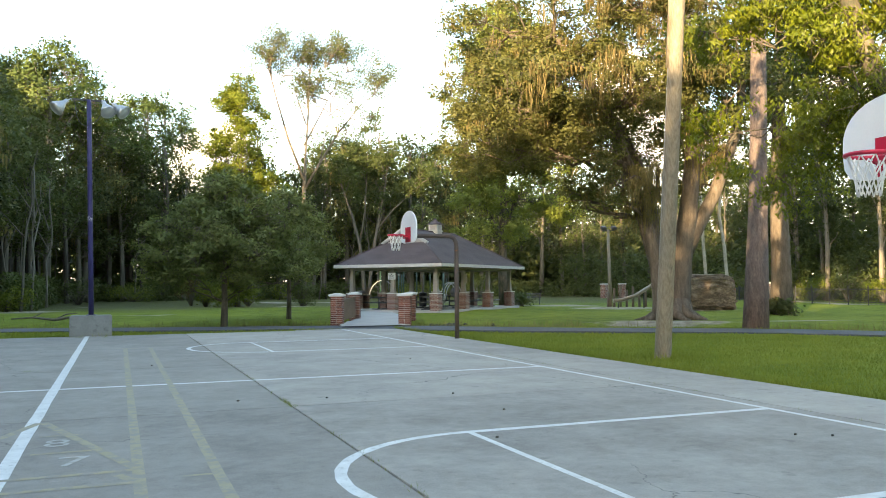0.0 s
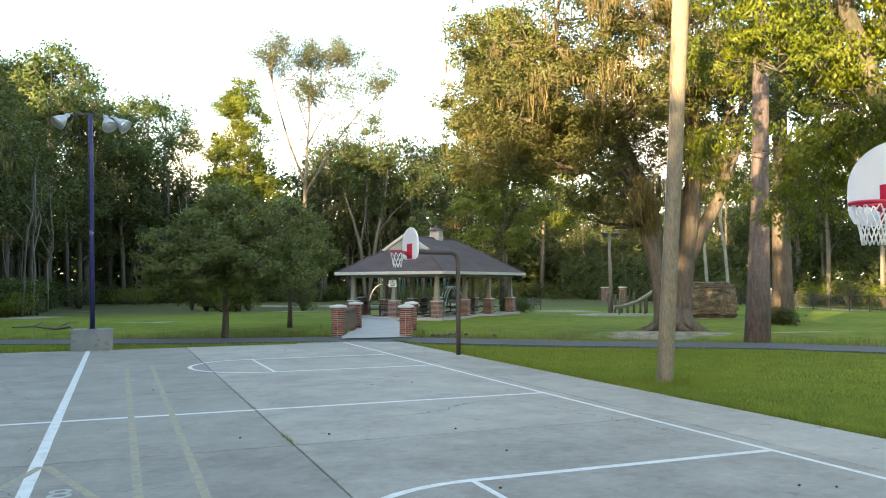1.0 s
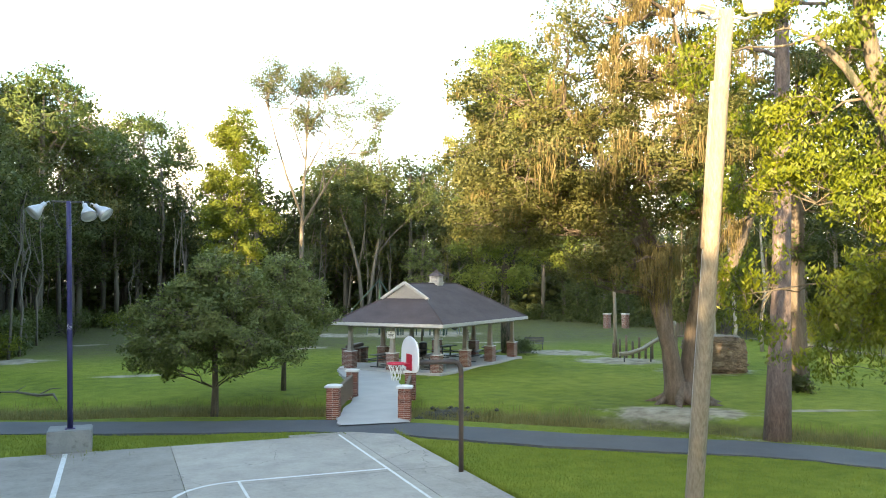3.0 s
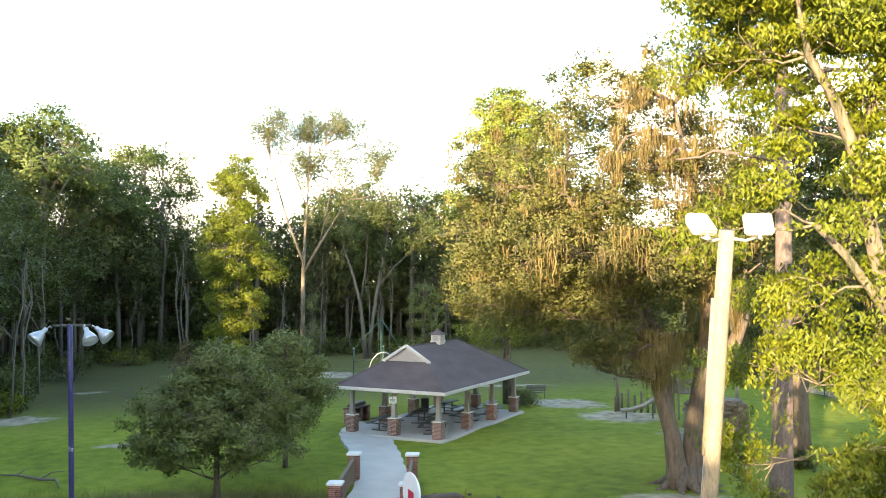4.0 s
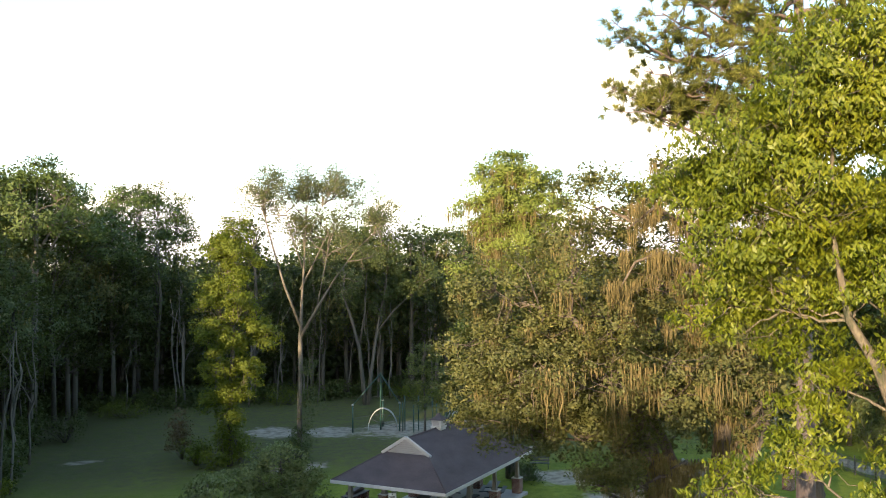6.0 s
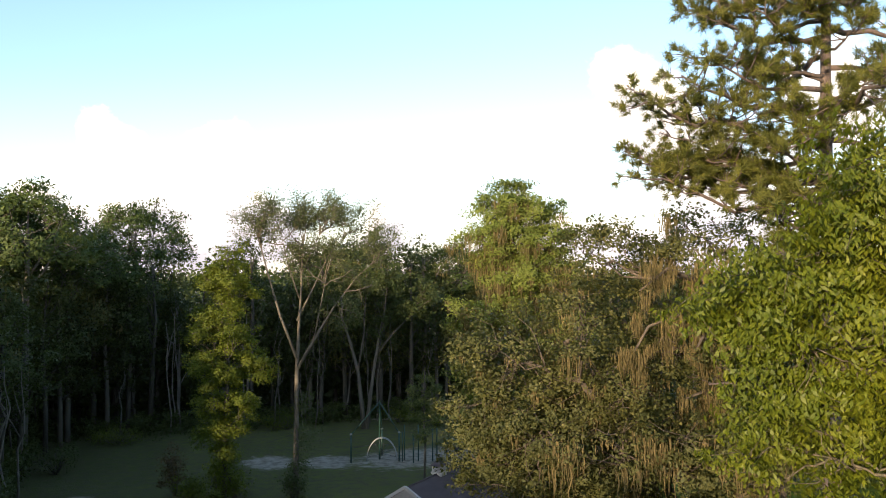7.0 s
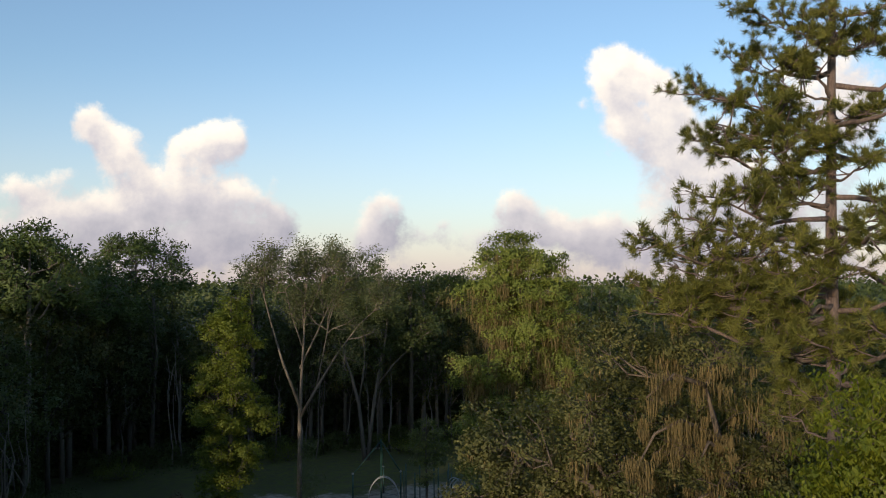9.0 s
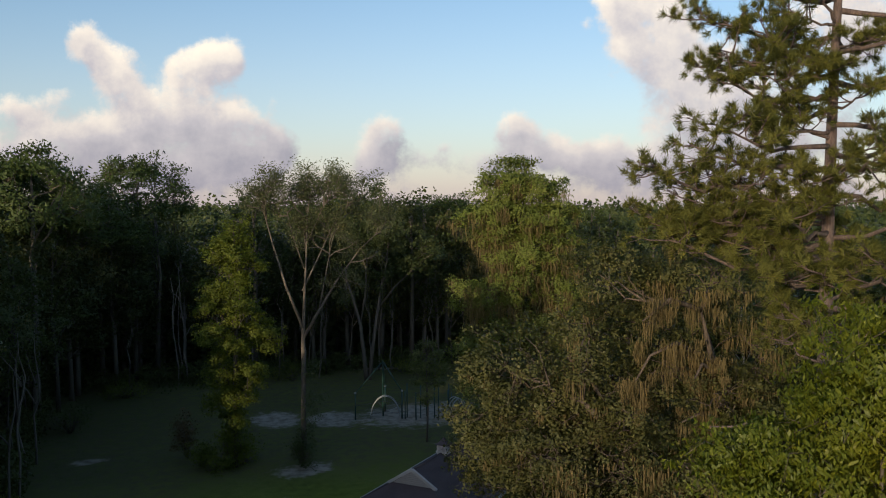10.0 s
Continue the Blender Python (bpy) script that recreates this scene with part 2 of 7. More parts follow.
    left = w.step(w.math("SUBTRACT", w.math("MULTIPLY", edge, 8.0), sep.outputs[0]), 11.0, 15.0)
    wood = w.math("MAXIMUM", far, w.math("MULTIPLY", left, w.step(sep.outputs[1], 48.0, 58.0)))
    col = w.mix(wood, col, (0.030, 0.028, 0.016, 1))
    # darker, browner ground towards the corner of the woods
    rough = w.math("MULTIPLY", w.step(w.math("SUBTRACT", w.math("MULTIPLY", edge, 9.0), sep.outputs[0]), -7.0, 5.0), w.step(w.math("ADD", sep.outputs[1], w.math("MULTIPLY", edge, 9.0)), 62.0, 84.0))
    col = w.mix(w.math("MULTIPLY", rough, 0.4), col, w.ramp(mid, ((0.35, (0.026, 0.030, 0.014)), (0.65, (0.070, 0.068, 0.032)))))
    w.put(bsdf.inputs["Base Color"], col)
    bsdf.inputs["Roughness"].default_value = 0.95
    bsdf.inputs["Specular IOR Level"].default_value = 0.15
    b = w.add("ShaderNodeBump")
    b.inputs["Strength"].default_value, b.inputs["Distance"].default_value = 0.7, 0.06
    w.put(b.inputs["Height"], w.math("ADD", fine, mid))
    w.put(bsdf.inputs["Normal"], b.outputs[0])
    return m


def concrete_material(name, tone):
    """Old trowelled concrete: broad stains, mottling, fine grit, hairline cracks and drip marks."""
    m = bpy.data.materials.new(name)
    m.use_nodes = True
    w = Net(m.node_tree)
    bsdf = w.n["Principled BSDF"]
    coord = w.add("ShaderNodeTexCoord").outputs["Object"]
    broad, mid, small, grit = w.noise(coord, 0.22, 4.0, 0.6), w.noise(coord, 1.1, 6.0, 0.68), w.noise(coord, 7.0, 5.0, 0.7), w.noise(coord, 60.0, 2.0, 0.6)
    f = w.math("ADD", w.math("ADD", w.math("MULTIPLY", broad, 0.30), w.math("MULTIPLY", mid, 0.32)), w.math("ADD", w.math("MULTIPLY", small, 0.22), w.math("MULTIPLY", grit, 0.16)))
    f = w.math("ADD", f, w.math("MULTIPLY", w.math("SUBTRACT", w.add("ShaderNodeObjectInfo").outputs["Random"], 0.5), 0.06))
    col = w.ramp(f, [(p, tuple(tone * k for k in c)) for p, c in ((0.36, (0.170, 0.150, 0.130)), (0.5, (0.295, 0.263, 0.228)), (0.64, (0.40, 0.362, 0.312)))])
    # pale scuffs and dark drips
    col = w.mix(w.math("MULTIPLY", w.step(w.noise(coord, 2.6, 7.0, 0.75), 0.60, 0.72), 0.35), col, (0.42, 0.385, 0.34, 1))
    col = w.mix(w.math("MULTIPLY", w.step(w.noise(coord, 3.7, 3.0, 0.5), 0.66, 0.74), 0.45), col, (0.12, 0.108, 0.095, 1))
    # hairline cracks
    warp = w.add("ShaderNodeVectorMath")
    warp.operation = "MULTIPLY_ADD"
    w.put(warp.inputs[0], w.noise(coord, 1.6, 4.0, 0.6, 1))
    warp.inputs[1].default_value = (0.9, 0.9, 0.0)
    w.put(warp.inputs[2], coord)
    cell = w.add("ShaderNodeTexVoronoi")
    cell.feature = "DISTANCE_TO_EDGE"
    w.put(cell.inputs["Vector"], warp.outputs[0])
    cell.inputs["Scale"].default_value = 0.21
    crack = w.math("MULTIPLY", w.step(cell.outputs["Distance"], 0.0022, 0.0006), w.step(broad, 0.44, 0.56))
    col = w.mix(w.math("MULTIPLY", crack, 0.7), col, (0.06, 0.055, 0.047, 1))
    w.put(bsdf.inputs["Base Color"], col)
    w.put(bsdf.inputs["Roughness"], w.math("ADD", 0.74, w.math("MULTIPLY", small, 0.2)))
    b = w.add("ShaderNodeBump")
    b.inputs["Strength"].default_value, b.inputs["Distance"].default_value = 0.35, 0.01
    w.put(b.inputs["Height"], w.math("ADD", small, grit))
    w.put(bsdf.inputs["Normal"], b.outputs[0])
    return m


M = dict(
    lawn=ground_material(),
    concrete=concrete_material("concrete", 1.05),
    concrete_dark=concrete_material("darker_concrete", 0.84),
    walkway=surface("walkway_concrete", ((0.34, 0.325, 0.305), (0.44, 0.42, 0.395)), 0.8, 0.85, 0.25, 30.0),
    asphalt=surface("asphalt", ((0.055, 0.058, 0.065), (0.085, 0.088, 0.095)), 0.7, 0.9, 0.5, 60.0),
    soil=surface("joint_soil", ((0.035, 0.033, 0.028), (0.06, 0.055, 0.045)), 5.0, 0.95, 0.6),
    paint=surface("white_line_paint", ((0.48, 0.47, 0.45), (0.70, 0.69, 0.66)), 5.0, 0.6, 0.15, 60.0, spot=((0.33, 0.31, 0.28), 0.56, 0.68, 16.0)),
    oldpaint=surface("faded_yellow_paint", ((0.29, 0.245, 0.155), (0.37, 0.31, 0.20)), 6.0, 0.8, 0.1, 70.0, spot=((0.25, 0.225, 0.19), 0.43, 0.60, 7.0)),
    faint=surface("worn_white_paint", ((0.36, 0.35, 0.32), (0.46, 0.44, 0.41)), 6.0, 0.8, 0.1, 70.0, spot=((0.30, 0.28, 0.245), 0.44, 0.60, 9.0)),
    brick=brickwork("brickwork", (0.13, 0.045, 0.034), (0.20, 0.074, 0.053), (0.44, 0.40, 0.36)),
    brick_piece=surface("clay_brick", ((0.095, 0.034, 0.026), (0.17, 0.062, 0.045), (0.24, 0.095, 0.068)), 8.0, 0.9, 0.4, 60.0, spread=0.45),
    mortar=surface("mortar", ((0.48, 0.44, 0.40), (0.58, 0.54, 0.49)), 8.0, 0.95, 0.4),
    cap=surface("white_cast_stone", ((0.52, 0.52, 0.51), (0.64, 0.64, 0.62)), 4.0, 0.8, 0.2),
    shingle=surface("dark_shingles", ((0.062, 0.046, 0.048), (0.088, 0.066, 0.067), (0.112, 0.086, 0.085)), 0.7, 0.9, 0.6, 14.0, stretch=(1, 1, 2.5)),
    trim=surface("pale_trim_paint", ((0.46, 0.43, 0.40), (0.56, 0.53, 0.50)), 3.0, 0.6, 0.1),
    column=surface("beige_column_paint", ((0.24, 0.215, 0.19), (0.31, 0.28, 0.25)), 3.0, 0.7, 0.15),
    siding=surface("pale_siding", ((0.38, 0.34, 0.32), (0.46, 0.42, 0.40)), 4.0, 0.7, 0.2),
    timber=surface("grey_timber", ((0.12, 0.085, 0.06), (0.19, 0.145, 0.11)), 4.0, 0.85, 0.4, 30.0, stretch=(6, 6, 1)),
    polewood=surface("weathered_pole_wood", ((0.125, 0.104, 0.076), (0.22, 0.186, 0.138), (0.30, 0.26, 0.20)), 3.0, 0.85, 0.6, 30.0, stretch=(9, 9, 0.5)),
    soffit=surface("brown_soffit", ((0.13, 0.10, 0.08), (0.17, 0.13, 0.11)), 3.0, 0.8, 0.2, stretch=(8, 1, 1)),
    darkmetal=surface("dark_coated_metal", ((0.025, 0.028, 0.032), (0.05, 0.052, 0.056)), 3.0, 0.5, 0.1),
    rust=surface("rust_brown_pipe", ((0.045, 0.036, 0.034), (0.095, 0.062, 0.050)), 4.0, 0.6, 0.2, spot=((0.16, 0.06, 0.025), 0.58, 0.7, 6.0)),
    galv=surface("galvanised_metal", ((0.34, 0.35, 0.36), (0.50, 0.51, 0.52)), 5.0, 0.42, 0.1, metal=0.7),
    purple=surface("flaking_purple_paint", ((0.020, 0.018, 0.080), (0.036, 0.030, 0.125)), 3.0, 0.5, 0.2, spot=((0.34, 0.33, 0.40), 0.62, 0.68, 4.0)),
    block=surface("rough_cast_block", ((0.16, 0.165, 0.16), (0.24, 0.245, 0.235)), 2.0, 0.9, 0.5, 18.0, spot=((0.08, 0.085, 0.07), 0.55, 0.75, 2.5)),
    board=surface("white_backboard_enamel", ((0.70, 0.72, 0.74), (0.78, 0.79, 0.80)), 1.5, 0.35, 0.03),
    red=surface("red_enamel", ((0.46, 0.010, 0.040), (0.58, 0.018, 0.058)), 4.0, 0.4, 0.05),
    net=surface("white_net_cord", ((0.66, 0.66, 0.64), (0.76, 0.76, 0.74)), 6.0, 0.9, 0.1),
    lens=surface("lamp_glass", ((0.55, 0.56, 0.56), (0.62, 0.63, 0.63)), 6.0, 0.2, 0.0),
    lampwhite=surface("sun_bleached_lamp_housing", ((0.40, 0.37, 0.31), (0.50, 0.47, 0.40)), 3.0, 0.5, 0.05),
    rock=surface("sandstone", ((0.075, 0.054, 0.038), (0.17, 0.125, 0.09), (0.34, 0.275, 0.21)), 1.4, 0.9, 1.0, 7.0, stretch=(1, 1, 2.2), bump_dist=0.12, spot=((0.30, 0.13, 0.05), 0.62, 0.75, 0.9)),
    plastic=surface("tan_slide_plastic", ((0.21, 0.175, 0.13), (0.27, 0.23, 0.17)), 2.0, 0.5, 0.05),
    green=surface("green_powder_coat", ((0.012, 0.045, 0.035), (0.02, 0.065, 0.05)), 3.0, 0.45, 0.05),
    paleframe=surface("pale_play_frame", ((0.24, 0.25, 0.24), (0.33, 0.34, 0.33)), 3.0, 0.45, 0.05),
    sign=surface("white_sign", ((0.66, 0.67, 0.67), (0.72, 0.73, 0.73)), 2.0, 0.5, 0.03),
    ink=surface("sign_ink", ((0.05, 0.05, 0.06), (0.07, 0.07, 0.08)), 2.0, 0.6, 0.0),
    bark_oak=surface("oak_bark", ((0.045, 0.034, 0.026), (0.10, 0.078, 0.060), (0.155, 0.125, 0.10)), 2.5, 0.95, 1.0, 14.0, stretch=(3, 3, 0.7), bump_dist=0.05),
    bark_pine=surface("pine_bark", ((0.065, 0.048, 0.045), (0.12, 0.090, 0.082), (0.18, 0.140, 0.127)), 4.0, 0.95, 1.0, 16.0, stretch=(2.5, 2.5, 0.7), bump_dist=0.05),
    bark_pale=surface("pale_bark", ((0.19, 0.16, 0.125), (0.31, 0.27, 0.215), (0.42, 0.375, 0.31)), 2.0, 0.9, 0.5, 14.0),
    bark_wood=surface("forest_bark", ((0.060, 0.050, 0.040), (0.12, 0.105, 0.085)), 2.0, 0.95, 0.6, 12.0, spread=0.5, stretch=(3, 3, 0.5)),
    bark_stem=surface("pale_stems", ((0.080, 0.070, 0.057), (0.155, 0.138, 0.117)), 2.0, 0.95, 0.4, 12.0, spread=0.4, stretch=(3, 3, 0.5)),
    leaf_oak=foliage("oak_leaves", ((0.025, 0.030, 0.010), (0.072, 0.078, 0.024), (0.132, 0.126, 0.041)), 0.3),
    leaf_bright=foliage("bright_leaves", ((0.030, 0.050, 0.006), (0.080, 0.108, 0.009), (0.150, 0.168, 0.014)), 0.36, 0.5),
    leaf_young=foliage("young_leaves", ((0.050, 0.070, 0.022), (0.105, 0.132, 0.042), (0.175, 0.198, 0.070)), 0.3),
    bark_grey=surface("grey_limb_bark", ((0.050, 0.041, 0.030), (0.105, 0.086, 0.064), (0.165, 0.138, 0.105)), 2.5, 0.9, 1.0, 9.0, stretch=(2.5, 2.5, 0.7), bump_dist=0.05, spot=((0.035, 0.040, 0.022), 0.48, 0.62, 2.2)),
    bark_wan=surface("wan_bark", ((0.06, 0.050, 0.040), (0.115, 0.098, 0.078), (0.18, 0.156, 0.125)), 2.0, 0.9, 0.5, 14.0),
    leaf_mossy=foliage("mossy_tree_leaves", ((0.062, 0.090, 0.016), (0.130, 0.168, 0.030), (0.200, 0.232, 0.050)), 0.34),
    leaf_mid=foliage("mid_leaves", ((0.023, 0.037, 0.012), (0.044, 0.063, 0.019), (0.075, 0.092, 0.031)), 0.28),
    leaf_dark=foliage("wood_leaves", ((0.016, 0.025, 0.010), (0.031, 0.044, 0.015), (0.058, 0.071, 0.023)), 0.25),
    leaf_yellow=foliage("yellow_leaves", ((0.044, 0.070, 0.008), (0.095, 0.126, 0.014), (0.15, 0.172, 0.023)), 0.4),
    leaf_rust=foliage("red_brown_leaves", ((0.045, 0.026, 0.014), (0.085, 0.046, 0.024), (0.13, 0.075, 0.036)), 0.25),
    leaf_grey=foliage("greygreen_leaves", ((0.032, 0.043, 0.018), (0.062, 0.076, 0.032), (0.105, 0.118, 0.055)), 0.3),
    needle=foliage("pine_needles", ((0.042, 0.050, 0.010), (0.092, 0.100, 0.018), (0.150, 0.150, 0.030)), 0.25),
    needle_far=foliage("far_pine_needles", ((0.020, 0.038, 0.010), (0.044, 0.070, 0.016), (0.076, 0.108, 0.025)), 0.22),
    moss=foliage("hanging_moss", ((0.070, 0.055, 0.026), (0.135, 0.103, 0.047), (0.21, 0.16, 0.075)), 0.35, 0.9),
    blade=foliage("grass_blades", ((0.066, 0.098, 0.011), (0.134, 0.172, 0.019), (0.222, 0.240, 0.034)), 0.35),
    rush=foliage("dry_rushes", ((0.08, 0.075, 0.025), (0.15, 0.125, 0.045), (0.23, 0.185, 0.08)), 0.3),
)

# ---------------------------------------------------------------- mesh helpers
def mesh_of(name, verts, faces, mat, smooth=False):
    me = bpy.data.meshes.new(name)
    me.from_pydata([tuple(v) for v in verts], [], faces)
    if mat:
        me.materials.append(mat)
    if smooth:
        me.polygons.foreach_set("use_smooth", [True] * len(me.polygons))
    me.update()
    return me


def unit_rows(v):
    return v / (np.linalg.norm(v, axis=1, keepdims=True) + 1e-9)


def quads_mesh(name, co, mat, corners=4, out=None, soft=0.6):
    """A mesh of loose polygons from an array (n, corners, 3). out: the way out of the crown at each, towards which the leaves' normals are softened."""
    n = len(co)
    if out is not None:
        face = unit_rows(np.cross(co[:, 1] - co[:, 0], co[:, 2] - co[:, 0]))
        back = (face * out).sum(1) < 0
        co = np.where(back[:, None, None], co[:, ::-1], co)
        face = np.where(back[:, None], -face, face)
    me = bpy.data.meshes.new(name)
    me.vertices.add(n * corners)
    me.vertices.foreach_set("co", np.ascontiguousarray(co, dtype=np.float32).ravel())
    me.loops.add(n * corners)
    me.loops.foreach_set("vertex_index", np.arange(n * corners, dtype=np.int32))
    me.polygons.add(n)
    me.polygons.foreach_set("loop_start", np.arange(0, n * corners, corners, dtype=np.int32))
    me.polygons.foreach_set("loop_total", np.full(n, corners, dtype=np.int32))
    me.materials.append(mat)
    me.update(calc_edges=True)
    if out is not None:
        way = unit_rows(face * (1 - soft) + unit_rows(out) * soft)
        at = me.attributes.new("custom_normal", "FLOAT_VECTOR", "POINT")
        at.data.foreach_set("vector", np.repeat(way, corners, 0).astype(np.float32).ravel())
        me.update()
    return me


def lobe_out(co, lobes, owner, per):
    """The way out of its lobe, and a little upwards, for each leaf of clumps that belong to lobes."""
    l = np.array([q[:6] for q in lobes], float)[np.repeat(owner, per)]
    return unit_rows((co.mean(1) - l[:, :3]) / l[:, 3:6]) + np.array([0, 0, 0.25])


def thing(name, label, category, m=None, group="", kind=""):
    """An Empty at the base of a thing, which parents its parts."""
    ob = new(name)
    ob.empty_display_size = 0.2
    if m is not None:
        ob.matrix_world = m
    return tagged(ob, label, category, group, kind)


def part(name, data, mat, parent, label="", m=None, kind=""):
    """Links a bmesh or a mesh as one mesh object under a thing or a part."""
    if isinstance(data, bmesh.types.BMesh):
        me = bpy.data.meshes.new(name)
        data.to_mesh(me)
        data.free()
        me.materials.append(mat)
    else:
        me = data
    ob = new(name, me)
    ob.parent = parent
    if m is not None:
        ob.matrix_basis = m
    return tagged(ob, label, "", "", kind)


def box(cx, cy, cz, sx, sy, sz, bevel=0.0, rz=0.0, bm=None, rx=0.0, ry=0.0):
    """A bevelled box with its centre and full sizes, added to bm or new."""
    one = bmesh.new()
    bmesh.ops.create_cube(one, size=1.0)
    bmesh.ops.scale(one, vec=(sx, sy, sz), verts=one.verts)
    if bevel:
        bmesh.ops.bevel(one, geom=one.edges[:], offset=bevel, segments=2, affect="EDGES", clamp_overlap=True)
    bmesh.ops.transform(one, matrix=pose(cx, cy, cz, rx, ry, rz), verts=one.verts)
    return merge(bm, one)


def merge(bm, one):
    if bm is None:
        return one
    me = bpy.data.meshes.new("tmp")
    one.to_mesh(me)
    one.free()
    bm.from_mesh(me)
    bpy.data.meshes.remove(me)
    return bm


def tube_data(pts, radii, sides=8, cap=True):
    """Vertices and faces of a tube along points."""
    pts = [Vector(p) for p in pts]
    verts, faces = [], []
    ref = Vector((0.31, 0.17, 0.93))
    for i, p in enumerate(pts):
        d = (pts[min(i + 1, len(pts) - 1)] - pts[max(i - 1, 0)]).normalized()
        if abs(d.dot(ref)) > 0.97:
            ref = Vector((0.93, 0.31, 0.17))
        a = d.cross(ref).normalized()
        b = d.cross(a).normalized()
        r = radii[i] if hasattr(radii, "__len__") else radii
        for k in range(sides):
            t = 2 * math.pi * k / sides
            verts.append(p + (a * math.cos(t) + b * math.sin(t)) * r)
    for i in range(len(pts) - 1):
        for k in range(sides):
            j = (k + 1) % sides
            faces.append((i * sides + k, i * sides + j, (i + 1) * sides + j, (i + 1) * sides + k))
    if cap:
        faces.append(tuple(range(sides - 1, -1, -1)))
        faces.append(tuple(range((len(pts) - 1) * sides, len(pts) * sides)))
    return verts, faces


def tubes_mesh(name, runs, mat):
    """One mesh of several tubes: runs of (points, radii, sides)."""
    verts, faces = [], []
    for pts, radii, sides in runs:
        v, f = tube_data(pts, radii, sides)
        o = len(verts)
        verts += v
        faces += [tuple(i + o for i in q) for q in f]
    return mesh_of(name, verts, faces, mat, True)


def bow(a, b, lift, n=6):
    """Points from a to b with a bow of the given lift."""
    a, b, lift = Vector(a), Vector(b), Vector(lift)
    return [a.lerp(b, i / n) + lift * (4 * (i / n) * (1 - i / n)) for i in range(n + 1)]


def smooth_line(pts, n=8):
    """A Catmull-Rom line through points in the plan."""
    out = []
    p = [Vector(q) for q in pts]
    p = [2 * p[0] - p[1]] + p + [2 * p[-1] - p[-2]]
    for i in range(1, len(p) - 2):
        for k in range(n):
            t = k / n
            out.append(0.5 * (2 * p[i] + (p[i + 1] - p[i - 1]) * t + (2 * p[i - 1] - 5 * p[i] + 4 * p[i + 1] - p[i + 2]) * t * t
                              + (3 * p[i] - p[i - 1] - 3 * p[i + 1] + p[i + 2]) * t ** 3))
    out.append(p[-2])
    return out


# ---------------------------------------------------------------- the ground
SWALE = smooth_line([(-60, 62), (-30, 49), (-12, 41.2), (-3, 38.4), (4, 36.6), (10.6, 33.8), (16, 30.0), (20.5, 26.2), (26, 20.5), (34, 10), (48, -20)], 6)
TRAIL = smooth_line([(-60, 57), (-30, 43.5), (-15, 38), (-8, 35.4), (-2, 33.2), (3, 31.4), (7, 30.2), (10, 28.7), (12.5, 26.4), (15, 24.2),
                     (20.0, 20.6), (22, 18.2), (25, 14), (30, 5), (44, -20)], 6)


def off_line(line, x, y):
    """The distance of points from a line in the plan."""
    best = np.full(x.shape, 1e9)
    for a, b in zip(line[:-1], line[1:]):
        dx, dy = b.x - a.x, b.y - a.y
        t = np.clip(((x - a.x) * dx + (y - a.y) * dy) / (dx * dx + dy * dy), 0, 1)
        best = np.minimum(best, np.hypot(x - a.x - t * dx, y - a.y - t * dy))
    return best


def land(x, y):
    """The height of the lawn: a shallow swale, and a little unevenness."""
    x, y = np.asarray(x, float), np.asarray(y, float)
    z = -0.55 * np.exp(-(off_line(SWALE, x, y) / 1.5) ** 2)
    calm = np.clip((np.hypot(x - 4, y - 8) - 8) / 20, 0, 1)
    z = z + calm * (0.05 * np.sin(x * 0.31 + 1.0) * np.cos(y * 0.27) + 0.03 * np.sin(x * 0.9 + y * 0.7))
    rise = np.clip((np.hypot(x - 10, y - 30) - 130) / 400, 0, 1)
    return z - 0.05 + rise * 0.5


def make_ground():
    def axis(lo, hi, mid_lo, mid_hi, fine):
        inner = np.arange(mid_lo, mid_hi + 1e-6, fine)
        out_l = mid_lo - np.geomspace(fine, mid_lo - lo, 26)
        out_r = mid_hi + np.geomspace(fine, hi - mid_hi, 26)
        return np.concatenate([out_l[::-1], inner, out_r])
    xs, ys = axis(-2400, 2600, -16, 44, 0.6), axis(-2200, 3400, 6, 64, 0.6)
    gx, gy = np.meshgrid(xs, ys)
    gz = land(gx, gy)
    # the court's bed is cut a little lower than its slabs
    bed = (gx > -16.2) & (gx < 9.6) & (gy < 27.6) & (gy > -21)
    gz = np.where(bed, -0.14, gz)
    nx, ny = len(xs), len(ys)
    verts = np.stack([gx, gy, gz], -1).reshape(-1, 3)
    i = np.arange(nx * ny).reshape(ny, nx)
    faces = np.stack([i[:-1, :-1], i[:-1, 1:], i[1:, 1:], i[1:, :-1]], -1).reshape(-1, 4)
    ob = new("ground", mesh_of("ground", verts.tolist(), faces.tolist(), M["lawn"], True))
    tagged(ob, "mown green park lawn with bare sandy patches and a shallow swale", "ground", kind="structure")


make_ground()


def ribbon(line, half, z, thick, n_name, mat, follow=False):
    """A paved strip with thickness along a line in the plan; half: its half-width, one number or one for each point."""
    verts, faces = [], []
    k = len(line)
    for i, p in enumerate(line):
        d = (line[min(i + 1, k - 1)] - line[max(i - 1, 0)]).normalized()
        s = Vector((-d.y, d.x))
        h = half[i] if hasattr(half, "__len__") else half
        for e in (-1, 1):
            wob = 0.05 * math.sin(i * 1.7 + e)
            q = p + s * e * (h + wob)
            verts += [(q.x, q.y, z), (q.x, q.y, z - thick)]
    for i in range(k - 1):
        a, b = i * 4, (i + 1) * 4
        faces += [(a, a + 2, b + 2, b), (a + 1, a, b, b + 1), (a + 2, a + 3, b + 3, b + 2)]
    return mesh_of(n_name, verts, faces, mat)


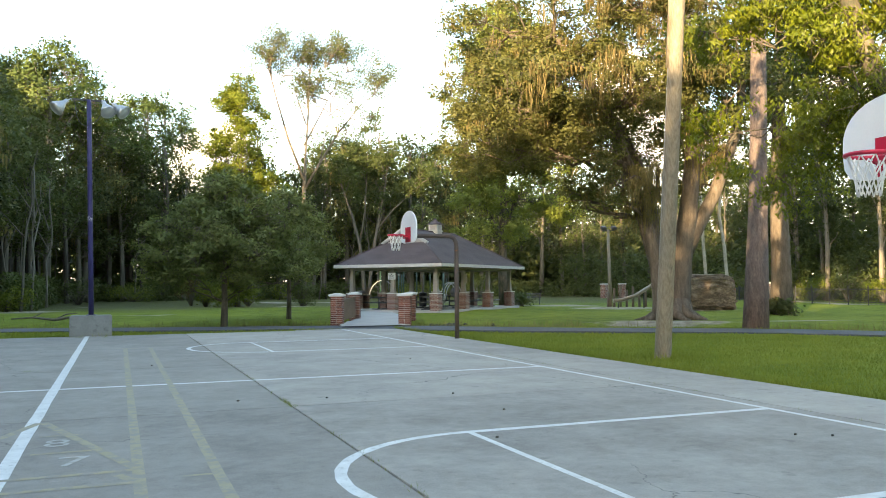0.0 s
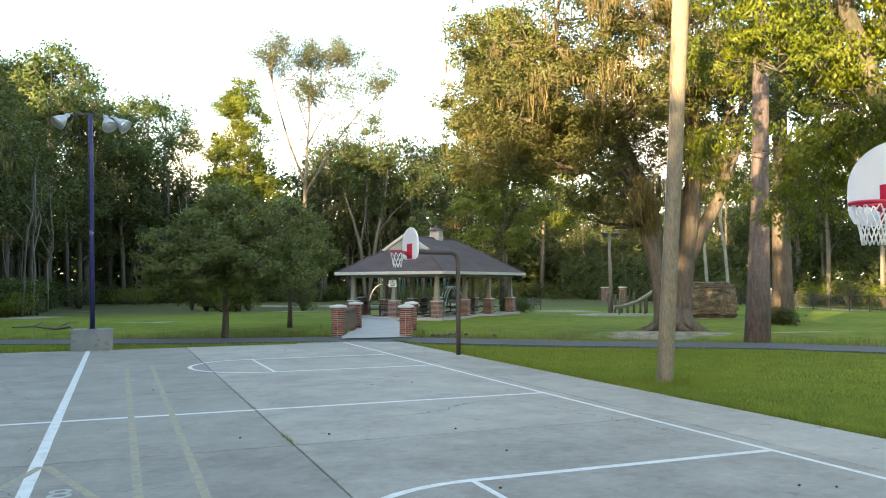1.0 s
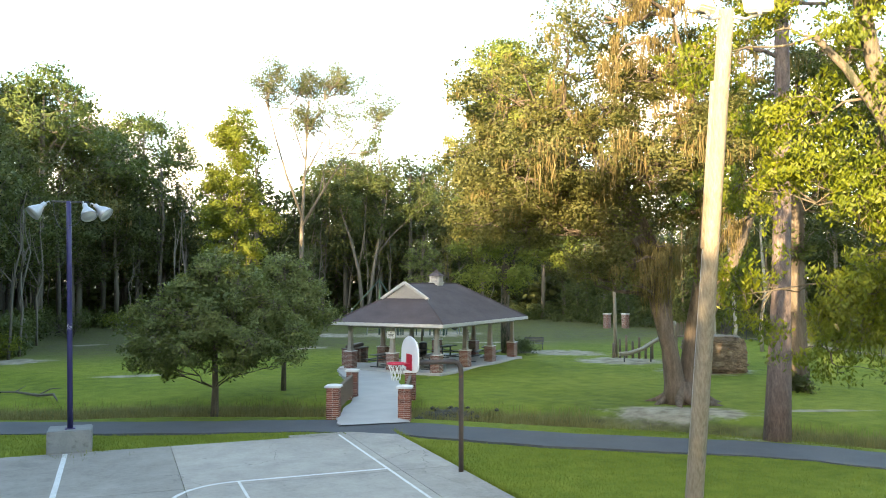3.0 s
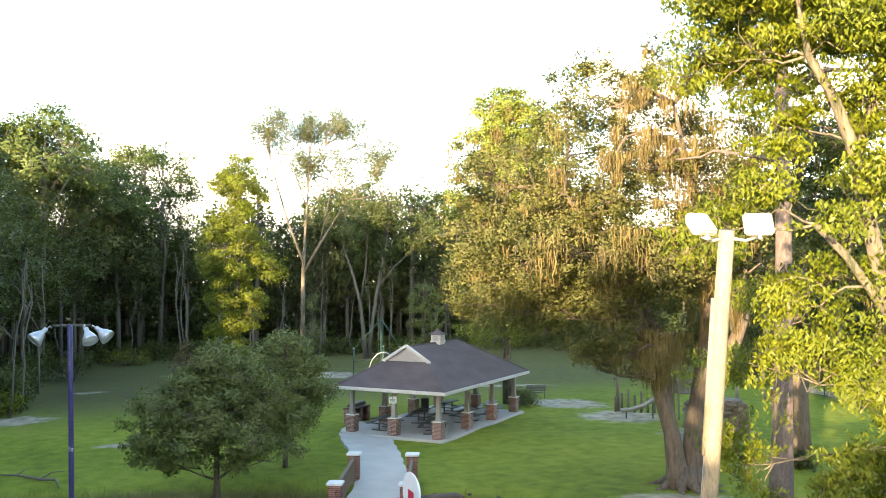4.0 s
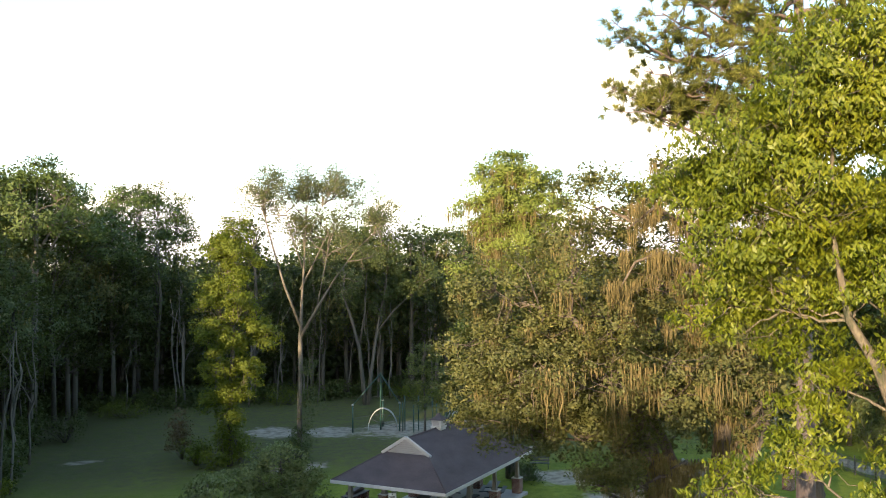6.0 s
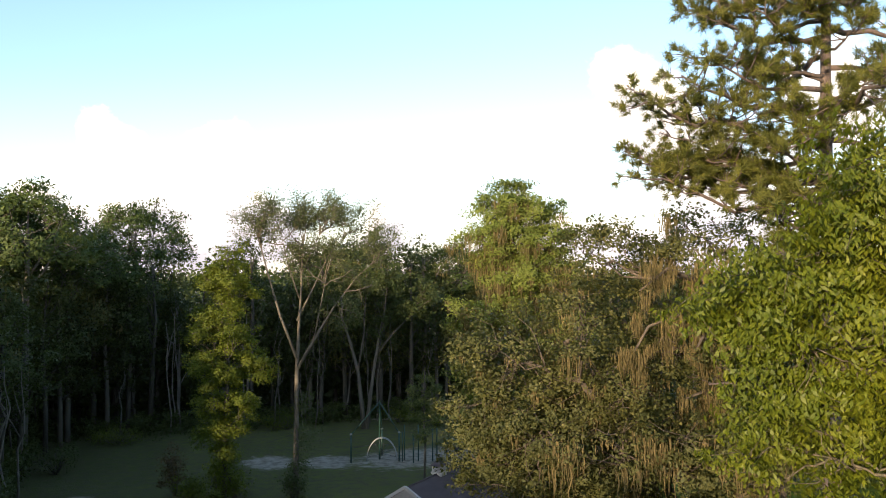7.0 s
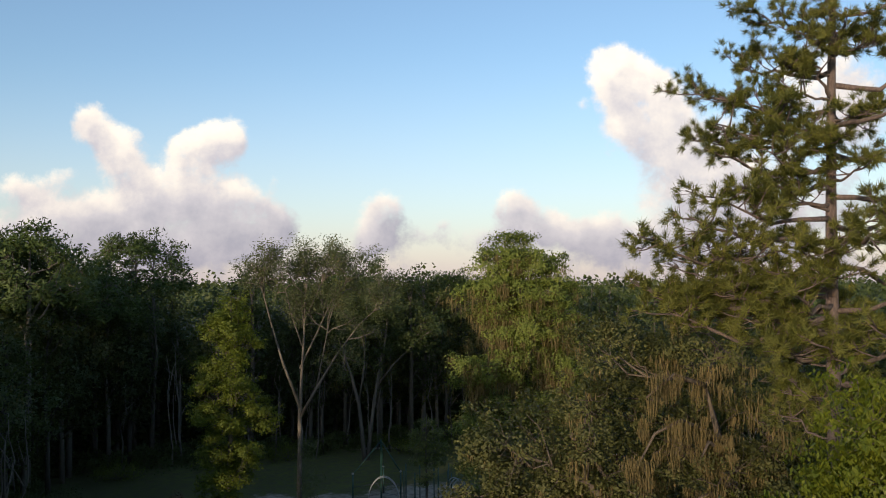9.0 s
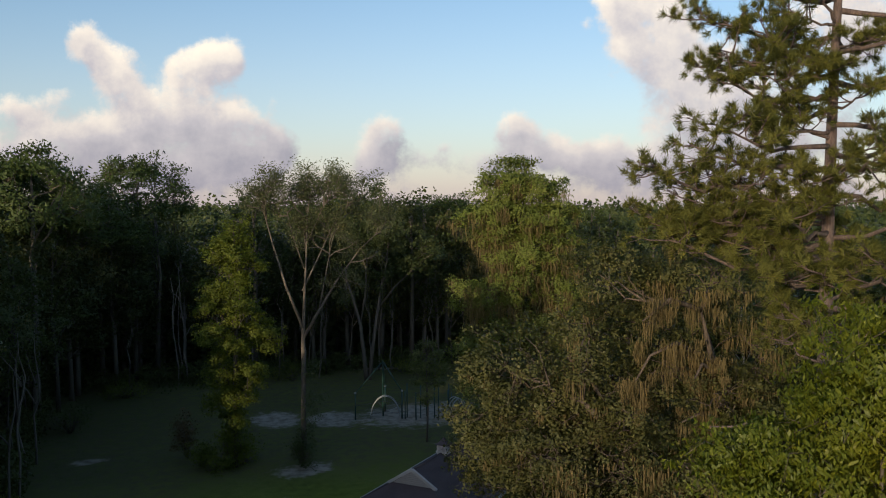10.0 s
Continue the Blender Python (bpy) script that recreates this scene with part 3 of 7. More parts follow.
trail = tagged(new("path", ribbon(TRAIL, 1.2, 0.0, 0.5, "path", M["asphalt"])), "dark asphalt footpath curving between court and lawn", "path", kind="structure")
WALK = smooth_line([(9.75, 29.3), (9.98, 30.9), (12.08, 36.0), (12.7, 38.6), (13.5, 42.0), (14.1, 45.5), (15.0, 48.6), (16.6, 50.6)], 8)
HALF = np.interp(np.linspace(0, 1, len(WALK)), [0, 0.1, 0.45, 0.62, 0.8, 1], [1.35, 1.22, 1.22, 1.3, 1.55, 1.6]).tolist()
tagged(new("walkway", ribbon(WALK, HALF, 0.045, 0.5, "walkway", M["walkway"])), "pale grey concrete walkway over a footbridge to the pavilion", "walkway", kind="structure")

# ---------------------------------------------------------------- the court
court = new("court", mesh_of("court", [(-15.9, -20.9, -0.11), (9.5, -20.9, -0.11), (9.5, 27.5, -0.11), (-15.9, 27.5, -0.11)], [(0, 1, 2, 3)], M["soil"]))
tagged(court, "grey concrete basketball court with white painted lines and weedy joints", "court", kind="structure")


LAYER = [0.0012]


def line_mark(x0, y0, x1, y1, width, mat, name="painted_line"):
    d = Vector((x1 - x0, y1 - y0))
    s = Vector((-d.y, d.x)).normalized() * width / 2
    n = max(2, int(d.length / 0.35))
    rnd = random.Random(int(x0 * 97 + y0 * 31 + x1 * 7))
    verts, faces = [], []
    LAYER[0] += 0.0001
    for i in range(n + 1):
        p = Vector((x0, y0)) + d * i / n
        for e in (-1, 1):
            q = p + s * e * rnd.uniform(0.93, 1.05)
            verts.append((q.x, q.y, LAYER[0]))
    faces = [(2 * i, 2 * i + 1, 2 * i + 3, 2 * i + 2) for i in range(n)]
    faces = [tuple(reversed(f)) for f in faces]
    return part(name, mesh_of(name, verts, faces, mat), mat, court)


def arc_mark(cx, cy, r, a0, a1, width, mat):
    n = 40
    verts = []
    LAYER[0] += 0.0001
    for i in range(n + 1):
        a = radians(a0 + (a1 - a0) * i / n)
        for e in (-1, 1):
            q = r + e * width / 2 * (1 + 0.08 * math.sin(i * 2.1))
            verts.append((cx + q * math.cos(a), cy + q * math.sin(a), LAYER[0]))
    faces = [(2 * i, 2 * i + 1, 2 * i + 3, 2 * i + 2) for i in range(n)]
    return part("painted_line", mesh_of("painted_line", verts, faces, mat), mat, court)


for key_y in (4.93, 20.56):
    y0, y1 = key_y - 1.83, key_y + 1.83
    line_mark(3.84, y0, 8.0, y0, 0.125, M["paint"])
    line_mark(3.84, y1, 8.0, y1, 0.125, M["paint"])
    line_mark(3.88, y0, 3.88, y1, 0.075, M["paint"])
    arc_mark(3.88, key_y, 1.83, 90, 270, 0.11, M["paint"])
line_mark(8.0, -20, 8.0, 27.9, 0.09, M["paint"])
line_mark(-12, 12.78, 8.0, 12.74, 0.13, M["paint"])
line_mark(-0.58, -20, -0.55, 27.8, 0.14, M["paint"])
# older worn yellow marks of a game court
for x0, y0, x1, y1, wd in ((0.51, 2.0, 0.55, 21.6, 0.10), (1.15, 2.0, 1.16, 21.4, 0.10), (-0.45, 9.3, 0.53, 6.2, 0.10), (-0.5, 9.3, -1.5, 6.2, 0.10),
                           (-1.5, 6.2, 0.52, 6.22, 0.09), (-1.5, 5.73, 0.55, 5.73, 0.09), (-0.42, 7.3, 0.12, 7.3, 0.08), (0.82, 5.8, 1.12, 5.8, 0.06),
                           (0.33, 6.1, 0.5, 5.75, 0.10), (0.2, 21.55, 1.3, 21.4, 0.08), (-0.42, 8.3, 0.0, 8.3, 0.06)):
    line_mark(x0, y0, x1, y1, wd, M["oldpaint"], "faded_line")


def digit(text, x, y, size, rz):
    cu = bpy.data.curves.new("numeral", "FONT")
    cu.body, cu.size, cu.align_x, cu.align_y = text, size, "CENTER", "CENTER"
    tmp = bpy.data.objects.new("tmp", cu)
    me = bpy.data.meshes.new_from_object(tmp)
    me.materials.append(M["faint"])
    bpy.data.objects.remove(tmp)
    return part("numeral", me, M["faint"], court, "worn pale painted numeral", pose(x, y, LAYER[0] + 0.001, 0, 0, rz))


digit("7", -0.03, 6.8, 0.62, 0)
digit("8", -0.22, 7.82, 0.55, 0)

# ---------------------------------------------------------------- basketball hoops
def make_hoop():
    hoop = thing("basketball_hoop", "white fan backboard with red rim on a bent brown pipe pole", "basketball hoop", group="basketball hoops")
    run = [(0, 0, -0.1), (0, 0, 1.4), (0, 0, 2.72), (-0.02, 0, 2.88), (-0.09, 0, 3.0), (-0.22, 0, 3.05), (-0.7, 0, 3.05), (-1.48, 0, 3.05)]
    part("pole", tubes_mesh("pole", [(run, 0.07, 14)], M["rust"]), M["rust"], hoop)
    # fan backboard: straight foot, wide shoulders, round top
    outline = []
    for i in range(29):
        a = math.pi * i / 28
        outline.append((0.69 * math.cos(a) * (1 - 0.02 * math.sin(a)), 0.42 + 0.52 * math.sin(a) ** 0.85))
    outline = [(0.40, 0.0), (0.60, 0.045), (0.675, 0.16), (0.69, 0.30)] + outline + [(-0.69, 0.30), (-0.675, 0.16), (-0.60, 0.045), (-0.40, 0.0)]
    bm = bmesh.new()
    f = bm.faces.new([bm.verts.new((0, y, z)) for y, z in outline])
    ext = bmesh.ops.extrude_face_region(bm, geom=[f])
    bmesh.ops.translate(bm, vec=(0.045, 0, 0), verts=[v for v in ext["geom"] if isinstance(v, bmesh.types.BMVert)])
    bmesh.ops.recalc_face_normals(bm, faces=bm.faces[:])
    rim_edges = [e for e in bm.edges if len(e.link_faces) == 2 and e.calc_face_angle(0) > 1.0]
    bmesh.ops.bevel(bm, geom=rim_edges, offset=0.012, segments=2, affect="EDGES", clamp_overlap=True)
    board = part("backboard", bm, M["board"], hoop, "white enamelled fan backboard", pose(-1.53, 0, 2.83))
    part("target", box(-0.006, 0, 0.24, 0.006, 0.46, 0.44, 0.002), M["red"], board, "red painted target square")
    part("bracket", box(-1.46, 0, 3.04, 0.10, 0.26, 0.30, 0.015), M["rust"], hoop)
    ring = [(-1.53 - 0.15 - 0.23 + 0.23 * math.cos(2 * math.pi * i / 28), 0.23 * math.sin(2 * math.pi * i / 28), 3.05) for i in range(29)]
    runs = [(ring, 0.024, 8)]
    for s in (-1, 1):
        runs.append(([(-1.54, s * 0.11, 3.04), (-1.72, s * 0.19, 3.045)], 0.012, 6))
        runs.append(([(-1.54, s * 0.09, 2.93), (-1.74, s * 0.17, 3.03)], 0.012, 6))
    rim = part("rim", tubes_mesh("rim", runs, M["red"]), M["red"], hoop, "red steel rim")
    part("rim_plate", box(-1.545, 0, 3.0, 0.03, 0.26, 0.15, 0.008), M["red"], rim)
    part("rim_fillet", box(-1.63, 0, 3.02, 0.17, 0.24, 0.06, 0.01), M["red"], rim)
    cords = []
    n = 9
    for i in range(n):
        for s in (-1, 1):
            pts = []
            for k in range(7):
                t = k / 6
                a = 2 * math.pi * (i + s * t * 1.5) / n
                r = 0.215 * (1 - t) + 0.115 * t - 0.015 * math.sin(t * math.pi)
                pts.append((-1.91 + r * math.cos(a), r * math.sin(a), 3.04 - 0.44 * t))
            cords.append((pts, 0.0085, 5))
    part("net", tubes_mesh("net", cords, M["net"]), M["net"], hoop, "white cord net")
    return hoop


hoop = make_hoop()
hoop.matrix_world = pose(9.78, 21.3, 0)
copy_thing(hoop, pose(9.78, 5.05, -0.09))

# ---------------------------------------------------------------- utility pole with flood lamps
def utility_pole():
    pole = thing("utility_pole", "leaning weathered wooden pole carrying two white flood lamps", "utility pole", pose(11.33, 13.43, 0))
    top = Vector((-1.23, -2.62, 9.78))
    pts = [(0, 0, -0.4)] + [tuple(top * (i / 8)) for i in range(9)]
    rad = [0.185] + [0.18 - 0.055 * i / 8 for i in range(9)]
    part("post", tubes_mesh("post", [(pts, rad, 18)], M["polewood"]), M["polewood"], pole)
    left = Vector((-0.93, 0.37, 0)) * 0.155
    con = [tuple(top * (i / 8) + left * (1 - 0.28 * i / 8)) for i in range(0, 7)]
    part("conduit", tubes_mesh("conduit", [(con, 0.022, 8)], M["galv"]), M["galv"], pole, "grey cable conduit")
    part("conduit_board", tubes_mesh("conduit_board", [([tuple(top * 0.6 + left * 0.9), tuple(top * 0.885 + left * 0.9)], 0.05, 6)], M["polewood"]), M["polewood"], pole)
    for side, turn, d in ((-1, 32, 0.42), (1, -12, 0.52)):
        r = Vector((0.93, -0.37, 0)) * side
        a = top + Vector((0, 0, -0.12))
        arm = [a, a + r * (d * 0.6) + Vector((0, 0, -0.05)), a + r * d + Vector((0, 0, 0.02))]
        part("arm", tubes_mesh("arm", [(arm, 0.03, 8)], M["galv"]), M["galv"], pole)
        at = a + r * d + Vector((0, 0, 0.22))
        m = pose(at.x, at.y, at.z, -38, 0, -20 + turn)
        lamp = part("flood_lamp", box(0, 0, 0, 0.46, 0.13, 0.42, 0.03), M["lampwhite"], pole, "bleached white flood lamp housing", m)
        part("hood", box(0, 0.09, 0.02, 0.38, 0.10, 0.34, 0.04), M["lampwhite"], lamp)
        part("glass", box(0, -0.071, 0, 0.40, 0.012, 0.36, 0.004), M["lens"], lamp)
        part("bracket", box(0, 0.02, -0.24, 0.06, 0.05, 0.14, 0.01), M["galv"], lamp)
    return pole


utility_pole()


# ---------------------------------------------------------------- lamp post on a block
def bell(bm_name, mat, length=0.52, r0=0.07, r1=0.24):
    prof = [(0.0, r0 * 0.5), (0.02, r0), (0.14, r0 * 1.05), (0.20, r0 * 1.5), (0.32, r1 * 0.72), (0.44, r1 * 0.93), (length, r1), (length, r1 * 0.93), (0.34, r1 * 0.62), (0.22, r0)]
    n = 20
    verts, faces = [], []
    for z, r in prof:
        verts += [(r * math.cos(2 * math.pi * k / n), r * math.sin(2 * math.pi * k / n), -z) for k in range(n)]
    for i in range(len(prof) - 1):
        for k in range(n):
            j = (k + 1) % n
            faces.append((i * n + k, i * n + j, (i + 1) * n + j, (i + 1) * n + k))
    faces += [tuple(range(n - 1, -1, -1)), tuple(range((len(prof) - 1) * n, len(prof) * n))]
    return mesh_of(bm_name, verts, faces, mat, True)


def lamp_post():
    post = thing("court_lamp", "purple painted lamp post with bell floodlights on a concrete block", "lamp post", pose(-0.45, 28.45, 0, 0, 0, 0))
    bm = box(0, 0, 0.3, 1.28, 1.1, 0.74, 0.03)
    part("base_block", bm, M["block"], post, "rough grey concrete footing block")
    part("pole", tubes_mesh("pole", [([(0, -0.1, 0.6), (-0.04, -0.42, 3.0), (-0.08, -0.75, 5.5), (-0.12, -1.08, 7.68)], [0.085, 0.08, 0.075, 0.07], 14)], M["purple"]), M["purple"], post, "flaking purple steel pole")
    part("flange", box(0, -0.1, 0.68, 0.3, 0.3, 0.03, 0.005), M["purple"], post)
    part("cross_arm", box(-0.07, -1.08, 7.66, 1.05, 0.06, 0.06, 0.01), M["darkmetal"], post)
    for x, y, tilt, yaw in ((-0.60, -0.25, 48, -62), (0.46, -0.30, 40, 28), (0.74, -0.12, 52, 62)):
        m = pose(x - 0.14, y - 0.98, 7.59, 0, 0, yaw) @ pose(0, 0, 0, -tilt, 0, 0)
        lamp = part("floodlight", bell("floodlight", M["galv"]), M["galv"], post, "galvanised bell floodlight", m)
        part("glass", tubes_mesh("glass", [([(0, 0, -0.475), (0, 0, -0.49)], 0.215, 20)], M["lens"]), M["lens"], lamp)
        part("yoke", tubes_mesh("yoke", [([(0, 0.1, 0.1), (0.0, 0.02, 0.12), (0, 0, -0.05)], 0.02, 6)], M["galv"]), M["galv"], lamp)
    part("cable", tubes_mesh("cable", [(bow((-0.54, -1.08, 7.6), (-0.10, -1.1, 6.85), (-0.08, 0, -0.28)), 0.012, 5), (bow((0.31, -1.08, 7.6), (-0.10, -1.1, 6.95), (0.06, 0, -0.22)), 0.012, 5)], M["darkmetal"]), M["darkmetal"], post)
    return post


lamp_post()


def park_lamp():
    lamp = thing("park_lamp", "thin wooden pole with small dark flood heads", "lamp post", pose(33.6, 49.7, 0))
    part("pole", tubes_mesh("pole", [([(0, 0, -0.2), (-0.06, 0, 2.8), (-0.12, 0, 5.55)], [0.14, 0.12, 0.10], 12)], M["polewood"]), M["polewood"], lamp)
    part("arm", box(-0.12, 0, 5.48, 1.1, 0.07, 0.07, 0.01), M["darkmetal"], lamp)
    for x in (-0.55, 0.32):
        part("flood_head", box(x, -0.08, 5.66, 0.42, 0.3, 0.22, 0.04, rx=25), M["darkmetal"], lamp)


park_lamp()

# ---------------------------------------------------------------- the pavilion
PAV = pose(17.69, 42.61, 0, 0, 0, 41.5)
PL, PW, EAVE, RIDGE, GAB = 12.9, 7.4, 2.84, 5.12, 2.3
SLOPE = (RIDGE - EAVE) / (PW / 2)


def lathe_square(prof, mat, name):
    """A four-sided post from (half-width, z) pairs."""
    verts, faces = [], []
    for h, z in prof:
        verts += [(-h, -h, z), (h, -h, z), (h, h, z), (-h, h, z)]
    for i in range(len(prof) - 1):
        for k in range(4):
            j = (k + 1) % 4
            faces.append((i * 4 + k, i * 4 + j, i * 4 + 4 + j, i * 4 + 4 + k))
    faces += [(3, 2, 1, 0), tuple(len(verts) - 4 + k for k in range(4))]
    return mesh_of(name, verts, faces, mat)


def make_pavilion():
    pav = thing("pavilion", "open picnic pavilion with dark shingled hip roof on brick pedestals", "pavilion", PAV)
    m = PW / 2
    gz = EAVE + GAB * SLOPE
    e = GAB  # at this run from the front the little gable stands
    end = PL - m
    t = 0.10
    P = [(0, 0, EAVE), (PL, 0, EAVE), (PL, PW, EAVE), (0, PW, EAVE),
         (e, e, gz), (e, PW - e, gz), (e, m, RIDGE), (end, m, RIDGE)]
    faces = [(0, 4, 5, 3), (0, 1, 7, 6, 4), (3, 5, 6, 7, 2), (1, 2, 7)]
    up = [Vector(p) for p in P]
    verts = up + [p - Vector((0, 0, t)) for p in up]
    low = [tuple(reversed([i + 8 for i in f])) for f in faces]
    rim = [(0, 3, 11, 8), (3, 2, 10, 11), (2, 1, 9, 10), (1, 0, 8, 9), (4, 6, 14, 12), (6, 5, 13, 14), (5, 4, 12, 13)]
    roof = part("roof", mesh_of("roof", verts, [tuple(reversed(f)) for f in faces] + [tuple(reversed(f)) for f in low] + rim, M["shingle"]), M["shingle"], pav, "dark purplish asphalt shingle hip roof")
    # courses of shingles stand a little proud of one another
    courses = bmesh.new()
    step = 0.29
    n = int(m / step)
    for i in range(1, n):
        run = i * step
        z = EAVE + run * SLOPE + 0.003
        for y in (run, PW - run):
            left = max(run, e) if run > e else run
            box((left + PL - run) / 2, y, z, PL - run - left, 0.016, 0.004, 0, bm=courses)
        if run < e:
            box(run, m, z, 0.016, PW - 2 * run, 0.004, 0, bm=courses)
        box(PL - run, m, z, 0.016, PW - 2 * run, 0.004, 0, bm=courses)
    part("shingle_coursing", courses, M["shingle"], roof, kind="stuff")
    hips = []
    for a, b in (((0, 0, EAVE), (e, e, gz)), ((0, PW, EAVE), (e, PW - e, gz)), ((PL, 0, EAVE), (end, m, RIDGE)), ((PL, PW, EAVE), (end, m, RIDGE)), ((e, m, RIDGE), (end, m, RIDGE))):
        hips.append(([Vector(a) + Vector((0, 0, 0.01)), Vector(b) + Vector((0, 0, 0.01))], 0.05, 6))
    for run in hips:
        part("hip_cap", tubes_mesh("hip_cap", [run], M["shingle"]), M["shingle"], roof)
    # fascia and soffit
    for name, cx, cy, sx, sy in (("fascia", PL / 2, -0.025, PL + 0.1, 0.05), ("fascia", PL / 2, PW + 0.025, PL + 0.1, 0.05), ("fascia", -0.025, PW / 2, 0.05, PW), ("fascia", PL + 0.025, PW / 2, 0.05, PW)):
        part(name, box(cx, cy, EAVE - 0.075, sx, sy, 0.19, 0.006), M["trim"], pav, "pale painted fascia board")
    part("soffit", box(PL / 2, PW / 2, EAVE - 0.17, PL - 0.06, PW - 0.06, 0.03), M["soffit"], pav)
    # gable with rakes
    g = bmesh.new()
    tri = [(e + 0.02, e + 0.1, gz - 0.02), (e + 0.02, PW - e - 0.1, gz - 0.02), (e + 0.02, m, RIDGE - 0.05)]
    f = g.faces.new([g.verts.new(v) for v in tri])
    bmesh.ops.translate(g, vec=(-0.03, 0, 0), verts=g.verts[:])
    gable = part("gable", g, M["siding"], pav, "pale clapboard gable")
    k = 0
    while k < 7:
        z = gz + 0.03 + k * 0.115
        w = (RIDGE - 0.06 - z) / SLOPE
        if w > 0.08:
            part("clapboard", box(e - 0.03, m, z, 0.03, 2 * w, 0.10, 0.004, ry=-8), M["siding"], gable)
        k += 1
    for s in (-1, 1):
        a = Vector((e - 0.10, m, RIDGE + 0.06))
        b = Vector((e - 0.10, m + s * (m - e + 0.22), gz - 0.07))
        d = (b - a)
        part("rake", box(*((a + b) / 2), 0.16, d.length, 0.17, 0.008, rx=math.degrees(math.atan2(d.z * s, abs(d.y)))), M["trim"], gable, "white rake board")
    # cupola
    cup = part("cupola", box(0, 0, 0, 0.66, 0.66, 0.62, 0.01), M["trim"], pav, "small square cupola", pose(6.35, m, RIDGE + 0.18))
    part("cupola_skirt", box(0, 0, -0.12, 0.76, 0.76, 0.10, 0.01), M["trim"], cup)
    verts = [(-0.45, -0.45, 0.31), (0.45, -0.45, 0.31), (0.45, 0.45, 0.31), (-0.45, 0.45, 0.31), (-0.16, -0.16, 0.52), (0.16, -0.16, 0.52), (0.16, 0.16, 0.52), (-0.16, 0.16, 0.52), (0, 0, 0.78)]
    fc = [(3, 2, 1, 0)] + [(i, (i + 1) % 4, (i + 1) % 4 + 4, i + 4) for i in range(4)] + [(4 + i, 4 + (i + 1) % 4, 8) for i in range(4)]
    part("cupola_roof", mesh_of("cupola_roof", verts, fc, M["shingle"]), M["shingle"], cup)
    for a in (0, 90, 180, 270):
        for j in range(4):
            part("louvre", box(0, 0, 0, 0.40, 0.03, 0.07, 0.004, rx=30), M["siding"], cup, m=pose(0, 0, 0.0, 0, 0, a) @ pose(0, -0.335, -0.06 + j * 0.085))
    # floor slab, posts
    part("floor_slab", box(PL / 2, PW / 2, -0.05, PL - 0.5, PW - 0.5, 0.32, 0.03), M["walkway"], pav, "pale concrete floor slab")
    spots = [(x, y) for x in (0.8, 4.57, 8.33, 12.1) for y in (0.8, 6.6)] + [(0.8, 3.7), (12.1, 3.7)]
    for x, y in spots:
        col = part("column", lathe_square([(0.165, 1.02), (0.165, 1.10), (0.13, 1.14), (0.108, 1.9), (0.10, 2.48), (0.135, 2.54), (0.135, 2.66)], M["column"], "column"), M["column"], pav, "tapered beige column", pose(x, y, 0.1))
        part("pedestal", box(0, 0, 0.49, 0.56, 0.56, 0.98, 0.008), M["brick"], col, "red brick pedestal")
        part("pedestal_cap", box(0, 0, 1.0, 0.62, 0.62, 0.05, 0.01), M["cap"], col)
    for y in (0.8, 6.6):
        part("beam", box(PL / 2, y, 2.64, PL - 1.2, 0.2, 0.22, 0.01), M["column"], pav)
    for x in (0.8, 12.1):
        part("beam", box(x, PW / 2, 2.64, 0.2, PW - 1.9, 0.22, 0.01), M["column"], pav)
    return pav


make_pavilion()


def at_pav(u, v, z=0.0, rz=0.0):
    return PAV @ pose(u, v, z, 0, 0, rz)


# signs hang on two of the columns
def sign_board(m, w, h, rows, mat, label):
    s = thing("sign", label, "sign", m)
    part("panel", box(0, 0, 0, w, 0.02, h, 0.006), mat, s)
    for i, (cx, z, bw, bh) in enumerate(rows):
        part("text_bar", box(cx * w, -0.0125, z * h, bw * w, 0.004, bh * h), M["ink"], s)
    part("hanger", tubes_mesh("hanger", [([(0, 0.01, h / 2 - 0.02), (0, 0.12, h / 2 + 0.02)], 0.012, 6)], M["darkmetal"]), M["darkmetal"], s)


sign_board(at_pav(0.62, 3.7, 2.15, -66), 0.46, 0.40, [(0, 0.30, 0.16, 0.14), (0, 0.06, 0.7, 0.08), (0, -0.10, 0.6, 0.08), (0, -0.28, 0.75, 0.10)], M["sign"], "white notice board with dark printed rules on a column")
sign_board(at_pav(4.57, 0.6, 2.0, 0), 0.20, 0.62, [(0, 0.25, 0.6, 0.08), (0, 0.0, 0.6, 0.05), (0, -0.2, 0.6, 0.05)], M["column"], "narrow grey notice on a pavilion column")


def picnic_table():
    t = thing("picnic_table", "dark metal picnic table with attached benches", "picnic table", group="picnic tables in the pavilion")
    part("tabletop", box(0, 0, 0.75, 1.85, 0.75, 0.05, 0.012), M["darkmetal"], t)
    for s in (-1, 1):
        part("bench", box(0, s * 0.68, 0.45, 1.85, 0.28, 0.05, 0.012), M["darkmetal"], t)
        part("leg", tubes_mesh("leg", [([(s * 0.6, 0, 0.73), (s * 0.6, 0, 0.05)], 0.05, 8), ([(s * 0.6, -0.5, 0.03), (s * 0.6, 0.5, 0.03)], 0.035, 8), ([(s * 0.6, -0.7, 0.42), (s * 0.6, 0.7, 0.42)], 0.035, 8)], M["darkmetal"]), M["darkmetal"], t)
    return t


first = picnic_table()
first.matrix_world = at_pav(2.4, 2.0, 0.11, 20)
for u, v, rz in ((2.2, 5.2, 0), (5.4, 4.4, 10), (6.8, 1.9, 0), (9.6, 4.6, 0), (10.6, 1.9, 15)):
    copy_thing(first, at_pav(u, v, 0.11, rz))


